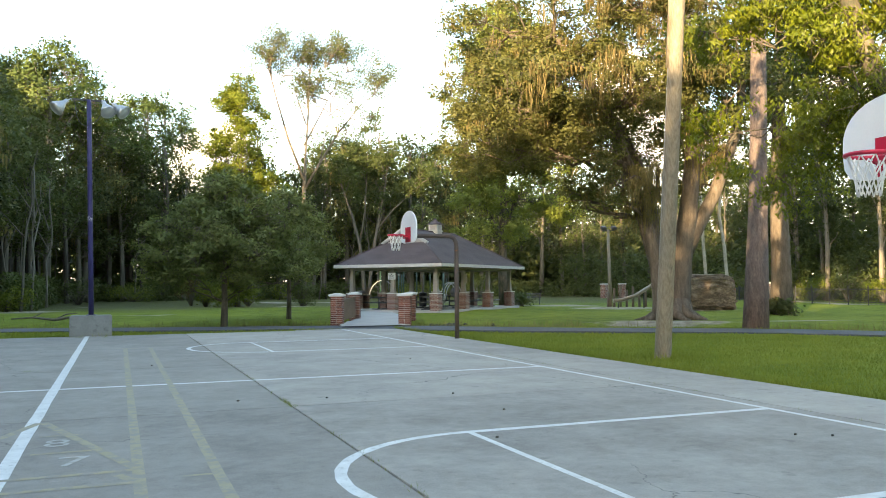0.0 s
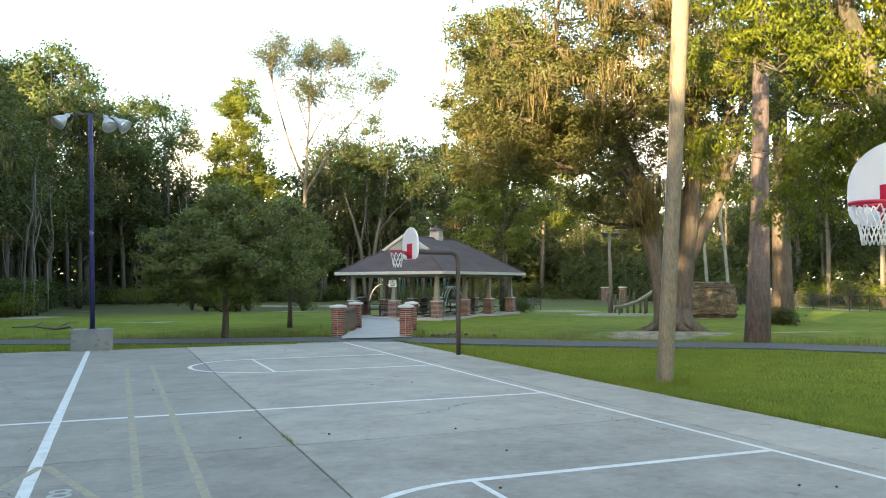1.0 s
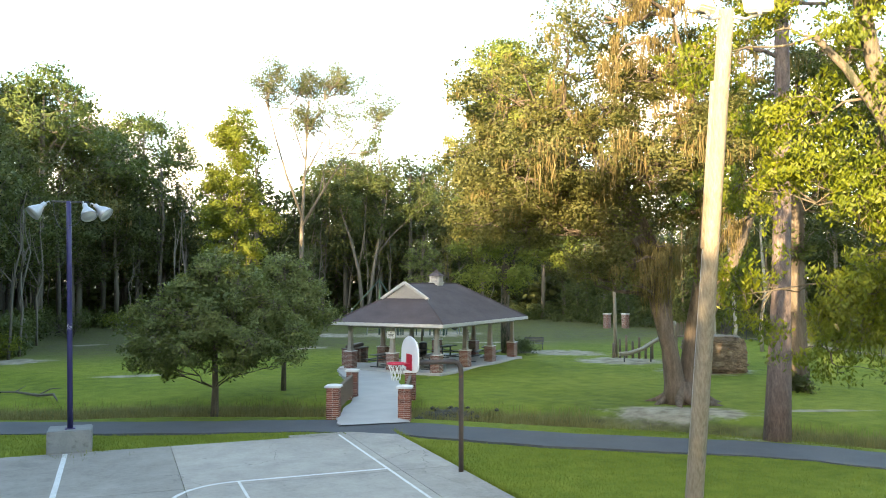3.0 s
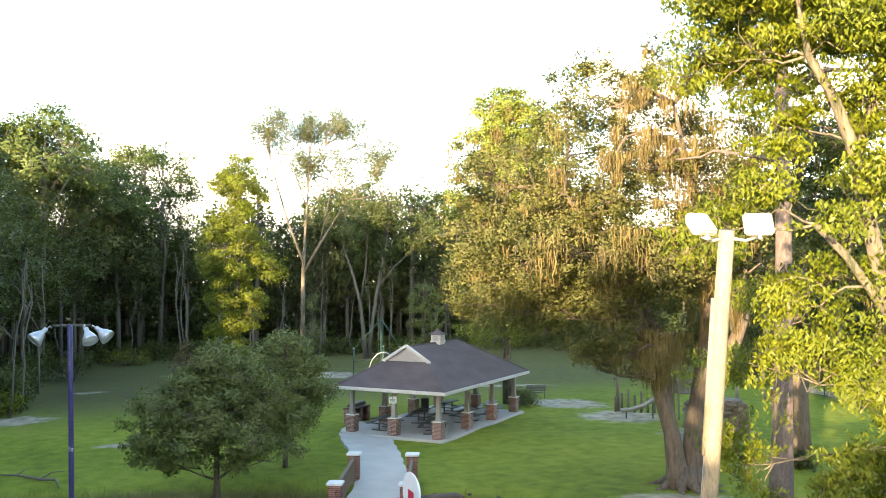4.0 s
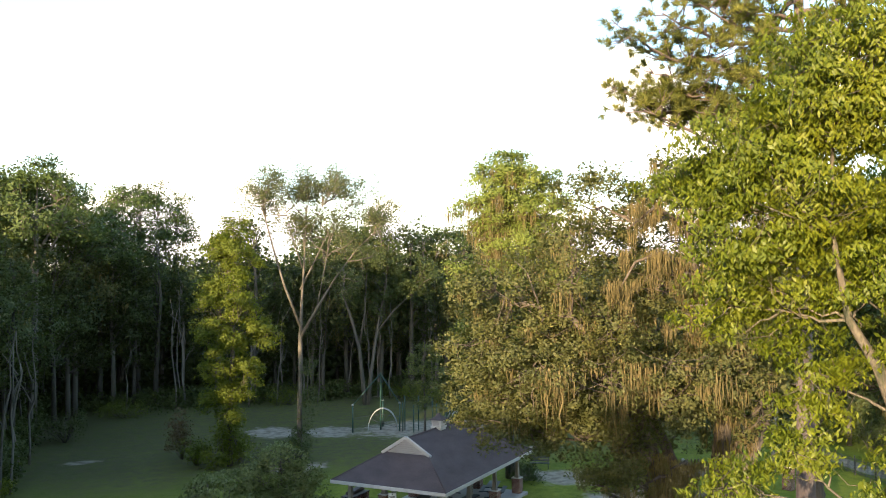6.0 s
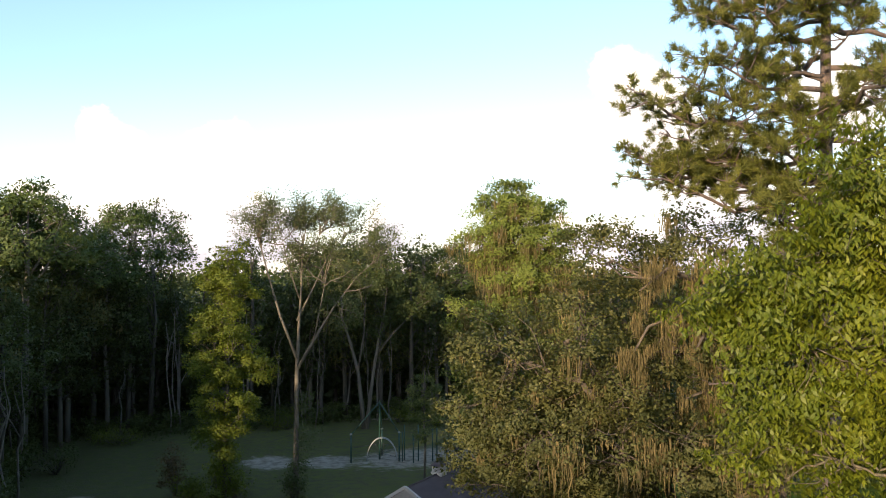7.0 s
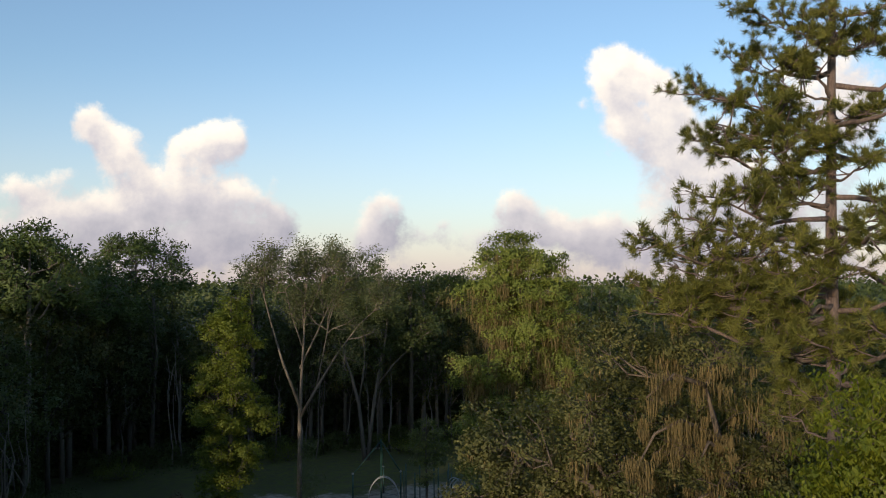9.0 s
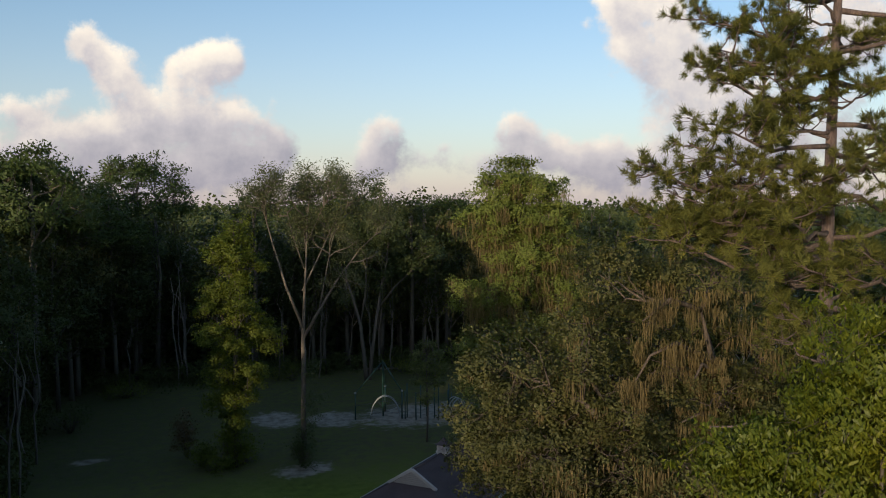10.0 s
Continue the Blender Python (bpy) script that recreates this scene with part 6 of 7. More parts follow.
# the mossy tree behind the pavilion
T = (27.9, 55.6)
lobed_tree("mossy_tree", "tall slender tree hung with grey moss behind the pavilion", T,
           [(P((0, 0, -0.3), (-0.1, 0, 3.0), (0.1, 0.1, 8.0), (0.2, 0.3, 14.0), (0.4, 0.8, 19.0), (0.6, 1.2, 22.0)), [0.40, 0.32, 0.28, 0.22, 0.14, 0.06]),
            (P((0.0, 0.0, 4.5), (-1.4, 0.4, 8.0), (-2.8, 0.2, 11.5), (-3.6, -0.4, 14.0)), [0.2, 0.16, 0.12, 0.05]),
            (P((0.1, 0.1, 6.0), (1.6, -0.6, 9.5), (2.8, -0.8, 13.0)), [0.18, 0.14, 0.05])],
           [(0.7, 0.8, 22.4, 2.0, 2.0, 1.7), (-0.7, 1.2, 21.4, 1.9, 1.9, 1.7), (2.2, 0.6, 21.4, 1.8, 1.8, 1.6), (3.6, -0.2, 20.8, 1.0, 1.0, 1.4), (-1.2, 1.0, 19.4, 1.9, 1.9, 1.8), (1.0, 0.4, 19.4, 2.2, 2.2, 1.9), (2.9, 0.0, 19.0, 1.9, 1.9, 1.8), (-1.0, 0.6, 17.4, 1.8, 1.8, 1.6), (1.2, 0.0, 17.2, 2.2, 2.0, 1.8), (3.2, -0.6, 16.8, 1.7, 1.7, 1.7),
            (-4.0, -1.4, 14.6, 1.2, 1.2, 1.1), (-3.2, -1.0, 13.6, 1.3, 1.2, 1.2), (-0.8, 0.0, 14.6, 1.7, 1.7, 1.5), (1.4, -0.2, 14.6, 2.0, 2.0, 1.6), (3.4, -1.0, 14.2, 1.8, 1.8, 1.8), (-2.8, -0.8, 10.6, 1.7, 1.6, 1.5), (-0.8, -0.6, 11.4, 1.8, 1.8, 1.6), (1.8, -0.8, 11.6, 2.0, 1.9, 1.6),
            (4.2, -1.4, 11.4, 1.9, 1.9, 1.9), (-3.2, -1.0, 7.6, 1.6, 1.6, 1.4), (-1.0, -0.8, 8.4, 1.8, 1.8, 1.4), (1.4, -0.8, 8.0, 1.8, 1.8, 1.4), (4.0, -1.4, 8.0, 1.7, 1.7, 1.6), (-2.4, -1.0, 5.4, 1.3, 1.3, 1.0), (0.4, -0.8, 5.6, 1.3, 1.3, 1.0)],
           "leaf_mossy", "bark_grey", 51, mossy=(4, 6, 7, 9, 11, 12, 13, 14), puff=0.7, clumps=108, per=34, radius=0.46, size=0.20, droop=0.35, moss=330, moss_len=1.7, twig=0.02, limb_r=0.09, shell=0.5, share=0.3)

# two young trees beside the path
lobed_tree("young_oak", "rounded young park tree with dull green leaves", (4.6, 34.8),
           [(P((0, 0, -0.2), (0.03, 0, 1.2), (0.0, 0.05, 2.6), (0.05, 0, 4.4), (0, 0, 6.6)), [0.17, 0.13, 0.11, 0.07, 0.03])],
           [(0.1, 0, 5.9, 1.1, 1.1, 0.95), (-0.9, 0.4, 5.2, 1.2, 1.2, 0.9), (1.1, -0.3, 5.2, 1.3, 1.3, 0.9), (-1.9, 0.2, 4.3, 1.3, 1.3, 0.85), (1.9, -0.3, 4.3, 1.3, 1.3, 0.9), (0.2, 1.5, 4.4, 1.5, 1.4, 1.1), (-0.3, -1.5, 4.2, 1.4, 1.4, 1.1),
            (-2.4, -0.3, 3.4, 1.1, 1.1, 0.8), (2.6, 0.2, 3.3, 1.1, 1.1, 0.8), (0.9, -1.9, 3.1, 1.2, 1.1, 0.8), (-1.2, -1.7, 3.0, 1.1, 1.1, 0.8), (-1.0, 1.9, 3.2, 1.3, 1.2, 0.9), (1.6, 1.6, 3.3, 1.2, 1.2, 0.8),
            (-2.7, 0.6, 2.6, 0.75, 0.8, 0.5), (-1.9, -0.6, 2.4, 0.9, 0.9, 0.55), (0.5, -1.2, 2.3, 0.9, 0.9, 0.5), (2.4, -0.9, 2.4, 0.8, 0.8, 0.55), (0, 0, 3.9, 1.2, 1.2, 1.0)],
           "leaf_young", "bark_oak", 61, puff=0.40, clumps=70, per=40, radius=0.30, size=0.145, twig=0.014, limb_r=0.045, shell=0.4, group="young park trees")
lobed_tree("young_oak", "smaller young park tree behind another", (8.5, 40.6),
           [(P((0, 0, -0.2), (0.02, 0, 1.3), (0.0, 0.05, 2.6), (0.05, 0, 4.2), (0, 0, 6.2)), [0.14, 0.11, 0.09, 0.06, 0.03])],
           [(0, 0, 5.7, 1.1, 1.1, 0.9), (-1.0, 0.2, 5.0, 1.2, 1.2, 0.9), (0.9, 0.1, 4.9, 1.1, 1.1, 0.9), (-1.5, 0.2, 4.0, 1.3, 1.3, 1.0), (1.3, -0.2, 4.0, 1.1, 1.2, 1.0), (0.2, -1.4, 4.1, 1.3, 1.3, 1.1), (1.6, 0.3, 3.1, 0.9, 0.9, 0.7), (-2.0, -0.2, 2.9, 1.0, 1.0, 0.7), (0.3, 1.4, 3.6, 1.3, 1.3, 1.1), (0.4, -1.5, 2.7, 1.0, 1.0, 0.7)],
           "leaf_young", "bark_oak", 62, puff=0.40, clumps=72, per=36, radius=0.32, size=0.15, twig=0.014, limb_r=0.045, shell=0.4, group="young park trees")

# open trees whose branching shows: trunk lines that fork again and again into twigs
def fork_out(rng, line, r, reach, depth, runs, tips, rise=0.35, few=3):
    """Side branches from a line of points, each forking in its turn; the twigs' ends go into tips."""
    k = len(line) - 1
    for _ in range(few + int(rng.integers(0, 3))):
        f = rng.uniform(0.25, 1.0) * k
        i = min(k - 1, int(f))
        s = line[i] + (line[i + 1] - line[i]) * (f - i)
        along = unit_rows((line[i + 1] - line[i])[None])[0]
        d = along * rng.uniform(0.3, 0.9) + unit(rng, 1)[0] * 0.95 + np.array([0, 0, rise])
        d /= np.linalg.norm(d)
        ln = reach * rng.uniform(0.55, 1.15)
        twig_line = wander(rng, s, s + d * ln, 3, 0.07)
        rr = r * (1 - 0.45 * f / k)
        runs.append((twig_line, [rr, rr * 0.8, rr * 0.6, rr * 0.35], 5 if depth > 1 else 3))
        if depth > 1:
            fork_out(rng, twig_line, rr * 0.62, reach * 0.55, depth - 1, runs, tips, rise, few)
        else:
            tips += [twig_line[1], twig_line[2], twig_line[3]]


def open_tree(name, label, base, trunks, leaf, bark, seed, reach, per, radius, size, share=1.0, skirts=(), skirt_per=10, few=3, r=0.05):
    rng = np.random.default_rng(seed)
    t = thing(name, label, "tree", pose(base[0], base[1], float(land(base[0], base[1]))))
    runs, tips = [(p, q, 9) for p, q in trunks], []
    for k, (p, q) in enumerate(trunks):
        up = p[len(p) // 2:] if k == 0 else p[1:]
        fork_out(rng, up, r, reach, 3, runs, tips, few=few)
    tips = np.array(tips)
    tips = tips[rng.random(len(tips)) < share]
    leaves = leaves_round(rng, tips, per, radius, size, 0.2)
    if len(skirts):
        cl, _ = clump_points(rng, skirts, 40, 0.2)
        leaves = np.concatenate([leaves, leaves_round(rng, cl, skirt_per, 0.45, size * 1.1, 0.2)])
    part("trunk", tubes_mesh("trunk", runs, M[bark]), M[bark], t)
    part("crown", quads_mesh("crown", leaves, M[leaf]), M[leaf], t)
    return t


open_tree("pale_forked_tree", "tall pale-barked forked tree with a thin open crown", (15.1, 68.2),
          [(P((0, 0, -0.3), (0.0, 0, 4.0), (0.05, 0, 7.0), (0.05, 0, 9.8), (0.25, 0.2, 13.4), (0.5, 0.4, 16.6), (0.6, 0.4, 19.6), (1.0, 0.4, 22.2)), [0.27, 0.21, 0.18, 0.17, 0.10, 0.08, 0.05, 0.02]),
           (P((0.05, 0, 9.9), (1.3, -0.4, 12.2), (2.8, -0.9, 14.8), (4.6, -1.2, 17.2), (6.6, -1.4, 19.0)), [0.14, 0.11, 0.08, 0.05, 0.015]),
           (P((0.05, 0, 10.8), (-1.2, 0.4, 14.2), (-2.1, 0.6, 17.4), (-2.8, 0.8, 20.2), (-3.6, 0.9, 22.4)), [0.12, 0.10, 0.07, 0.045, 0.02]),
           (P((0.1, 0.2, 13.8), (1.6, 0.6, 16.6), (2.8, 0.8, 19.0), (4.4, 0.8, 21.0)), [0.085, 0.06, 0.04, 0.015]),
           (P((0.3, 0.3, 15.6), (-0.6, 0.5, 18.4), (-1.2, 0.6, 21.2)), [0.07, 0.05, 0.015]),
           (P((0.55, 0.4, 17.6), (1.6, 0.2, 20.0), (2.6, 0.0, 22.0)), [0.05, 0.035, 0.012]),
           (P((1.3, -0.4, 12.2), (2.0, 0.1, 15.0), (2.6, 0.2, 17.8)), [0.07, 0.05, 0.02])],
          "leaf_grey", "bark_wan", 71, 3.0, 12, 0.62, 0.165, 1.0, [(0.6, -0.2, 7.4, 0.8, 0.8, 1.0), (0.8, -0.4, 4.4, 1.2, 1.2, 1.4), (0.2, -0.3, 2.2, 1.1, 1.0, 1.2)], 14, few=4, r=0.085)


def shaft_lobes(seed, rows):
    """Uneven lobes round a stem: rows of height, half-width and how many."""
    rnd = random.Random(seed)
    out = []
    for z, w, k in rows:
        out.append((rnd.uniform(-0.4, 0.4), rnd.uniform(-0.4, 0.4), z + 0.6, 0.9, 0.9, 1.0))
        a0 = rnd.uniform(0, 6.28)
        for i in range(k):
            a = a0 + 6.28 * i / k + rnd.uniform(-0.5, 0.5)
            d = w * rnd.uniform(0.35, 0.78)
            q = rnd.uniform(0.75, 1.15)
            out.append((d * math.cos(a), d * math.sin(a), z + rnd.uniform(-0.7, 0.7), q, q, q * rnd.uniform(0.7, 1.0)))
    return out


lobed_tree("yellow_green_tree", "slim tree with glowing yellow-green foliage to the ground", (9.6, 68.2),
           [(P((0, 0, -0.3), (0.05, 0, 5.0), (0.2, 0, 10.0), (0.3, 0.2, 15.0), (0.2, 0.2, 19.6)), [0.24, 0.19, 0.15, 0.10, 0.03])],
           [(0.9, 0.1, 19.4, 0.5, 0.5, 0.8)] + shaft_lobes(5, ((18.2, 1.4, 2), (16.6, 2.4, 4), (14.8, 3.0, 4), (13.0, 3.4, 5), (11.2, 3.8, 5), (9.4, 3.7, 5), (7.4, 3.4, 4), (5.4, 2.6, 3), (3.4, 2.0, 2), (1.4, 2.2, 3))),
           "leaf_yellow", "bark_wood", 72, puff=0.55, clumps=40, per=24, radius=0.42, size=0.21, twig=0.014, limb_r=0.045, shell=0.3, share=0.3)
lobed_tree("thin_sapling", "slim grey-green sapling with sparse leaves", (26.0, 68.6),
           [(P((0, 0, -0.2), (0.1, 0, 3.0), (0.0, 0, 5.0), (0.0, 0, 7.0), (0.1, 0, 9.4)), [0.10, 0.08, 0.06, 0.045, 0.02])],
           [(0.1, 0, 8.8, 0.6, 0.6, 0.6), (-0.7, 0, 7.8, 0.7, 0.7, 0.5), (0.7, 0, 7.6, 0.7, 0.7, 0.5), (-1.2, 0, 6.5, 0.7, 0.7, 0.5), (1.2, 0.1, 6.4, 0.8, 0.7, 0.5), (0.1, 0, 6.8, 0.7, 0.7, 0.6), (-0.5, 0, 5.4, 0.8, 0.8, 0.5), (0.9, 0, 5.2, 0.8, 0.8, 0.5), (0, 0, 4.0, 0.7, 0.7, 0.5)],
           "leaf_young", "bark_stem", 73, puff=0.4, clumps=26, per=14, radius=0.3, size=0.2, twig=0.014, limb_r=0.03, shell=0.3)
# the twin-stemmed tree at the foot of the woods
open_tree("twin_stemmed_tree", "twin-stemmed grey tree with drooping crown before the woods", (28.5, 95.5),
          [(P((0, 0, -0.3), (-0.3, 0, 3.0), (-0.7, 0, 6.6), (-1.6, 0, 10.0), (-2.8, 0, 13.4), (-3.6, 0, 16.5)), [0.29, 0.24, 0.20, 0.16, 0.09, 0.03]),
           (P((0.3, 0, -0.3), (0.7, 0, 3.4), (1.2, 0, 7.0), (1.8, 0, 10.4), (2.6, 0, 14.0), (3.0, 0, 19.0)), [0.26, 0.22, 0.19, 0.14, 0.09, 0.02]),
           (P((1.4, 0, 8.4), (3.4, -0.4, 11.0), (5.8, -0.6, 13.2), (7.4, -0.6, 14.0)), [0.12, 0.09, 0.06, 0.02]),
           (P((-0.7, 0, 6.8), (0.0, 0, 11.0), (0.2, 0, 15.0), (0.4, 0, 19.4)), [0.12, 0.09, 0.06, 0.02])],
          "leaf_mid", "bark_wood", 74, 3.6, 14, 0.6, 0.34, 0.8, [(-2.5, 0, 15, 2.6, 2, 2.0), (0, 0, 17.5, 3, 2, 2.0), (3, 0, 16.5, 2.8, 2, 2.2), (5.5, -0.5, 13.8, 2.2, 1.6, 1.5), (-1, 0.4, 12.5, 2.2, 1.6, 1.2)], 20, r=0.07)


# ---------------------------------------------------------------- the woods
def wood_tree(seed, H, crown_low, width, leaf, bark, clumps, per, size, lean=0.0, radius=0.8, moss=0):
    """A woodland tree with an irregular tall crown, built at the origin."""
    rng = np.random.default_rng(seed)
    lobes = []
    n = 11
    for i in range(n):
        f = i / (n - 1)
        z = H * (crown_low + (0.95 - crown_low) * f)
        w = width * (0.55 + 0.6 * math.sin(math.pi * (0.15 + 0.75 * f))) * rng.uniform(0.6, 1.1)
        a = rng.uniform(0, 2 * math.pi)
        off = w * 0.6 * (1 - 0.6 * f)
        s = rng.uniform(0.42, 0.62)
        lobes.append((math.cos(a) * off + lean * f, math.sin(a) * off, z, w * s, w * s, H * 0.075 * rng.uniform(0.8, 1.4)))
    b1, b2 = rng.normal(size=2) * 0.25
    tr = P((0, 0, -0.4), (b1 * 0.3, b2 * 0.3, H * 0.3), (b1 + lean * 0.4, b2, H * 0.6), (lean * 0.8, 0, H * 0.93))
    r = 0.012 * H
    t = thing("woodland_tree", "tall dark woodland tree at the park edge", "tree", group="woodland trees")
    runs = [(tr, [r * 1.2, r, r * 0.7, r * 0.2], 8)]
    cl, owner = clump_points(rng, lobes, clumps, 0.45, 1.05)
    for l in lobes:
        f = max(0.25, l[2] / H - 0.12)
        s = np.array([b1 * f + lean * f * 0.6, b2 * f, H * f])
        runs.append((wander(rng, s, l[:3], 4, 0.05), [r * 0.45, r * 0.38, r * 0.3, r * 0.2, r * 0.1], 5))
    part("trunk", tubes_mesh("trunk", runs, M[bark]), M[bark], t)
    leaves = leaves_round(rng, cl, per, radius, size, 0.1, 0.55, 0.75)
    out = 0.6 * lobe_out(leaves, lobes, owner, per) + 0.4 * unit_rows((leaves.mean(1) - np.array([0, 0, H * 0.55])) / np.array([width, width, H * 0.5]))
    part("crown", quads_mesh("crown", leaves, M[leaf], 4, out, 0.7), M[leaf], t)
    if moss:
        pick = rng.choice(len(cl), moss)
        part("moss", quads_mesh("moss", moss_quads(rng, cl[pick], 8, 1.6, 0.10, 0.3), M["moss"]), M["moss"], t, kind="stuff")
    return t


def place(kinds, spots, seed):
    """Sets copies of the built trees at spots (x, y, height)."""
    rnd = random.Random(seed)
    for x, y, h in spots:
        src, H = rnd.choice(kinds)
        k = h / H
        m = pose(x, y, float(land(x, y)), 0, 0, rnd.uniform(0, 360))
        ob = copy_thing(src, m)
        ob.scale = (k * rnd.uniform(0.9, 1.15), k * rnd.uniform(0.9, 1.15), k)


edge_kinds = [(wood_tree(101, 20, 0.36, 3.6, "leaf_dark", "bark_wood", 29, 13, 0.32), 20),
              (wood_tree(102, 22, 0.42, 4.2, "leaf_mid", "bark_wood", 29, 13, 0.32), 22),
              (wood_tree(103, 18, 0.30, 3.8, "leaf_dark", "bark_wood", 29, 13, 0.32), 18),
              (wood_tree(104, 21, 0.40, 3.4, "leaf_dark", "bark_stem", 29, 13, 0.32, 1.2), 21),
              (wood_tree(105, 19, 0.34, 4.4, "leaf_oak", "bark_wood", 29, 13, 0.32, 0, 0.85, 30), 19)]
deep_kinds = [(wood_tree(111, 20, 0.22, 4.4, "leaf_dark", "bark_wood", 7, 11, 0.70, 0, 0.9), 20),
              (wood_tree(112, 22, 0.26, 4.6, "leaf_mid", "bark_wood", 7, 11, 0.70, 0, 1.1), 22),
              (wood_tree(113, 19, 0.18, 4.2, "leaf_dark", "bark_wood", 7, 11, 0.72, 0, 1.1), 19)]

# coarse tree for the added rows out of view that only cast shade
shade_kinds = [(wood_tree(115, 20, 0.12, 4.4, "leaf_dark", "bark_wood", 10, 7, 1.75, 0, 1.2), 20)]


def dome_pine(seed, H, R):
    """A woodland pine: a bare trunk, limbs that fan out and an umbrella of needle clumps with sky between them."""
    rng = np.random.default_rng(seed)
    t = thing("woodland_pine", "tall pine with a rounded umbrella crown above the woods", "pine tree", group="woodland pines")
    zc, rz = H * 0.77, H * 0.23
    runs = [(P((0, 0, -0.3), (0.1, 0, H * 0.3), (0.25, 0.1, H * 0.6), (0.3, 0.1, H * 0.8), (0.3, 0.1, H * 0.93)), [0.34, 0.29, 0.25, 0.18, 0.06], 9)]
    limbs = []
    for k in range(11):
        a = 2.4 * k + rng.uniform(-0.3, 0.3)
        f = rng.uniform(0.62, 0.84)
        reach = R * rng.uniform(0.5, 0.8)
        e = np.array([math.cos(a) * reach, math.sin(a) * reach, zc + rz * rng.uniform(-0.25, 0.65)])
        p = wander(rng, (0.28, 0.1, H * f), e, 4, 0.06)
        limbs += p[2:]
        runs.append((p, [0.13, 0.10, 0.08, 0.05, 0.03], 6))
    limbs = np.array(limbs)
    d = unit(rng, 190)
    d[:, 2] = np.abs(d[:, 2]) * 1.25 - 0.22
    d = unit_rows(d)
    c = np.array([0.3, 0.1, zc]) + d * np.array([R, R, rz]) * rng.uniform(0.72, 1.04, (190, 1)) * (1 + 0.13 * np.sin(3 * np.arctan2(d[:, 1:2], d[:, :1]) + seed))
    for q in c:
        h = limbs[np.argmin(((limbs - q) ** 2).sum(1))]
        runs.append(([h, (h + q) / 2 - np.array([0, 0, 0.12]), q], [0.04, 0.03, 0.015], 3))
    part("trunk", tubes_mesh("trunk", runs, M["bark_wood"]), M["bark_wood"], t)
    per = 58
    leaves = leaf_quads(rng, np.repeat(c, per, 0) + np.clip(rng.normal(size=(190 * per, 3)), -1.7, 1.7) * np.array([0.68, 0.68, 0.32]), 0.45, -0.3, 0.36)
    out = 0.6 * np.repeat(d, per, 0) + 0.4 * unit_rows(leaves.mean(1) - np.repeat(c - np.array([0, 0, 0.3]), per, 0))
    part("crown", quads_mesh("crown", leaves, M["needle_far"], 4, out, 0.6), M["needle_far"], t)
    return t


pine_a, pine_b = dome_pine(121, 27, 6.0), dome_pine(122, 25, 6.4)

rw = random.Random(77)
front, deep = [], []
# left woods: the edge runs along x = -7 and turns along the back of the lawn
for y in np.arange(61, 104, 3.3):
    front.append((-7.5 - rw.uniform(0, 2.5) - 0.05 * (y - 60), y + rw.uniform(-1, 1), rw.uniform(16, 22)))
for x in np.arange(-8, 66, 3.4):
    front.append((x + rw.uniform(-1, 1), 107 - 0.12 * abs(x - 26) + rw.uniform(-2.5, 2.5), rw.uniform(16.5, 22.5)))
for i in range(9):
    f = i / 8
    front.append((60 + 8 * f + rw.uniform(-1.5, 1.5), 97 - 34 * f, rw.uniform(14, 18)))
for i in range(10):
    front.append((60 + rw.uniform(-2, 4), 40 + i * 3.0, rw.uniform(12, 16)))
for row in range(3):
    for x in np.arange(-42, 84, 5.6):
        deep.append((x + rw.uniform(-2, 2), 113 + row * 6.5 + rw.uniform(-2, 2), rw.uniform(16, 21.5)))
for y in np.arange(62, 112, 5.0):
    for x in (-14, -19.5, -25):
        deep.append((x + rw.uniform(-2, 2), y + rw.uniform(-2, 2), rw.uniform(17, 20.5)))
for i in range(16):
    deep.append((70 + rw.uniform(0, 10), 34 + i * 4.0, rw.uniform(14, 18)))
def gap_height(across):
    """Lower trees where the sun comes through to the pole and the bright tree."""
    return 11.0 if -1.4 < across < 2.0 else 11.6 if -4.2 < across <= -1.4 else 14.2


shade = []
# unseen trees added round the near side to block low sun and horizon sky; heights set the shadow edges on the lawn
for row in (0, 1, 2):
    for i in range(30):
        y = 58 - i * 3.1
        q = y + 4.05 * row
        h = 26 if q > 47.5 else 9.5 if q > 33 else 23 if y > 8 else 14 if y > -1 else 16.5 if y > -13 else gap_height(0.669 * (-21 - 4.5 * row) - 0.743 * y)
        shade.append((-21 - 4.5 * row + rw.uniform(-1.5, 1.5), y + rw.uniform(-1, 1), h * rw.uniform(0.96, 1.04)))
for i in range(16):
    shade.append((-12 + i * 5.0, -31 + rw.uniform(-3, 3), rw.uniform(18, 21)))
for i in range(9):
    shade.append((66 + rw.uniform(-3, 3), 30 - i * 6.0, rw.uniform(16, 20)))
front += [(-6.8, 79.0, 17.5), (-6.0, 84.5, 18.0), (-4.5, 93.0, 18.5), (-3.5, 98.0, 19.0), (28.5, 104, 22.5), (32.5, 102.5, 23.5), (36.5, 102, 22.0), (40.5, 103, 20), (-3.0, 100.5, 21), (1.0, 103, 20), (24.0, 104, 19)] + [(-10.0 + 2.3 * i, 110.5 + 1.7 * (i % 3), 19.5 + (i * 7 % 5) * 0.4) for i in range(9)]
place(edge_kinds, front, 5)
place(deep_kinds, deep, 6)
place(shade_kinds, shade, 7)
for k, (src, _) in enumerate(edge_kinds + deep_kinds + shade_kinds):
    src.location = (-34, 66 + 5.0 * k, -0.05)
pine_a.matrix_world = pose(3.6, 113.5, 0)
pine_b.matrix_world = pose(-6.2, 90.6, 0, 0, 0, 70)
pine_b.scale = (1.0, 1.0, 1.03)
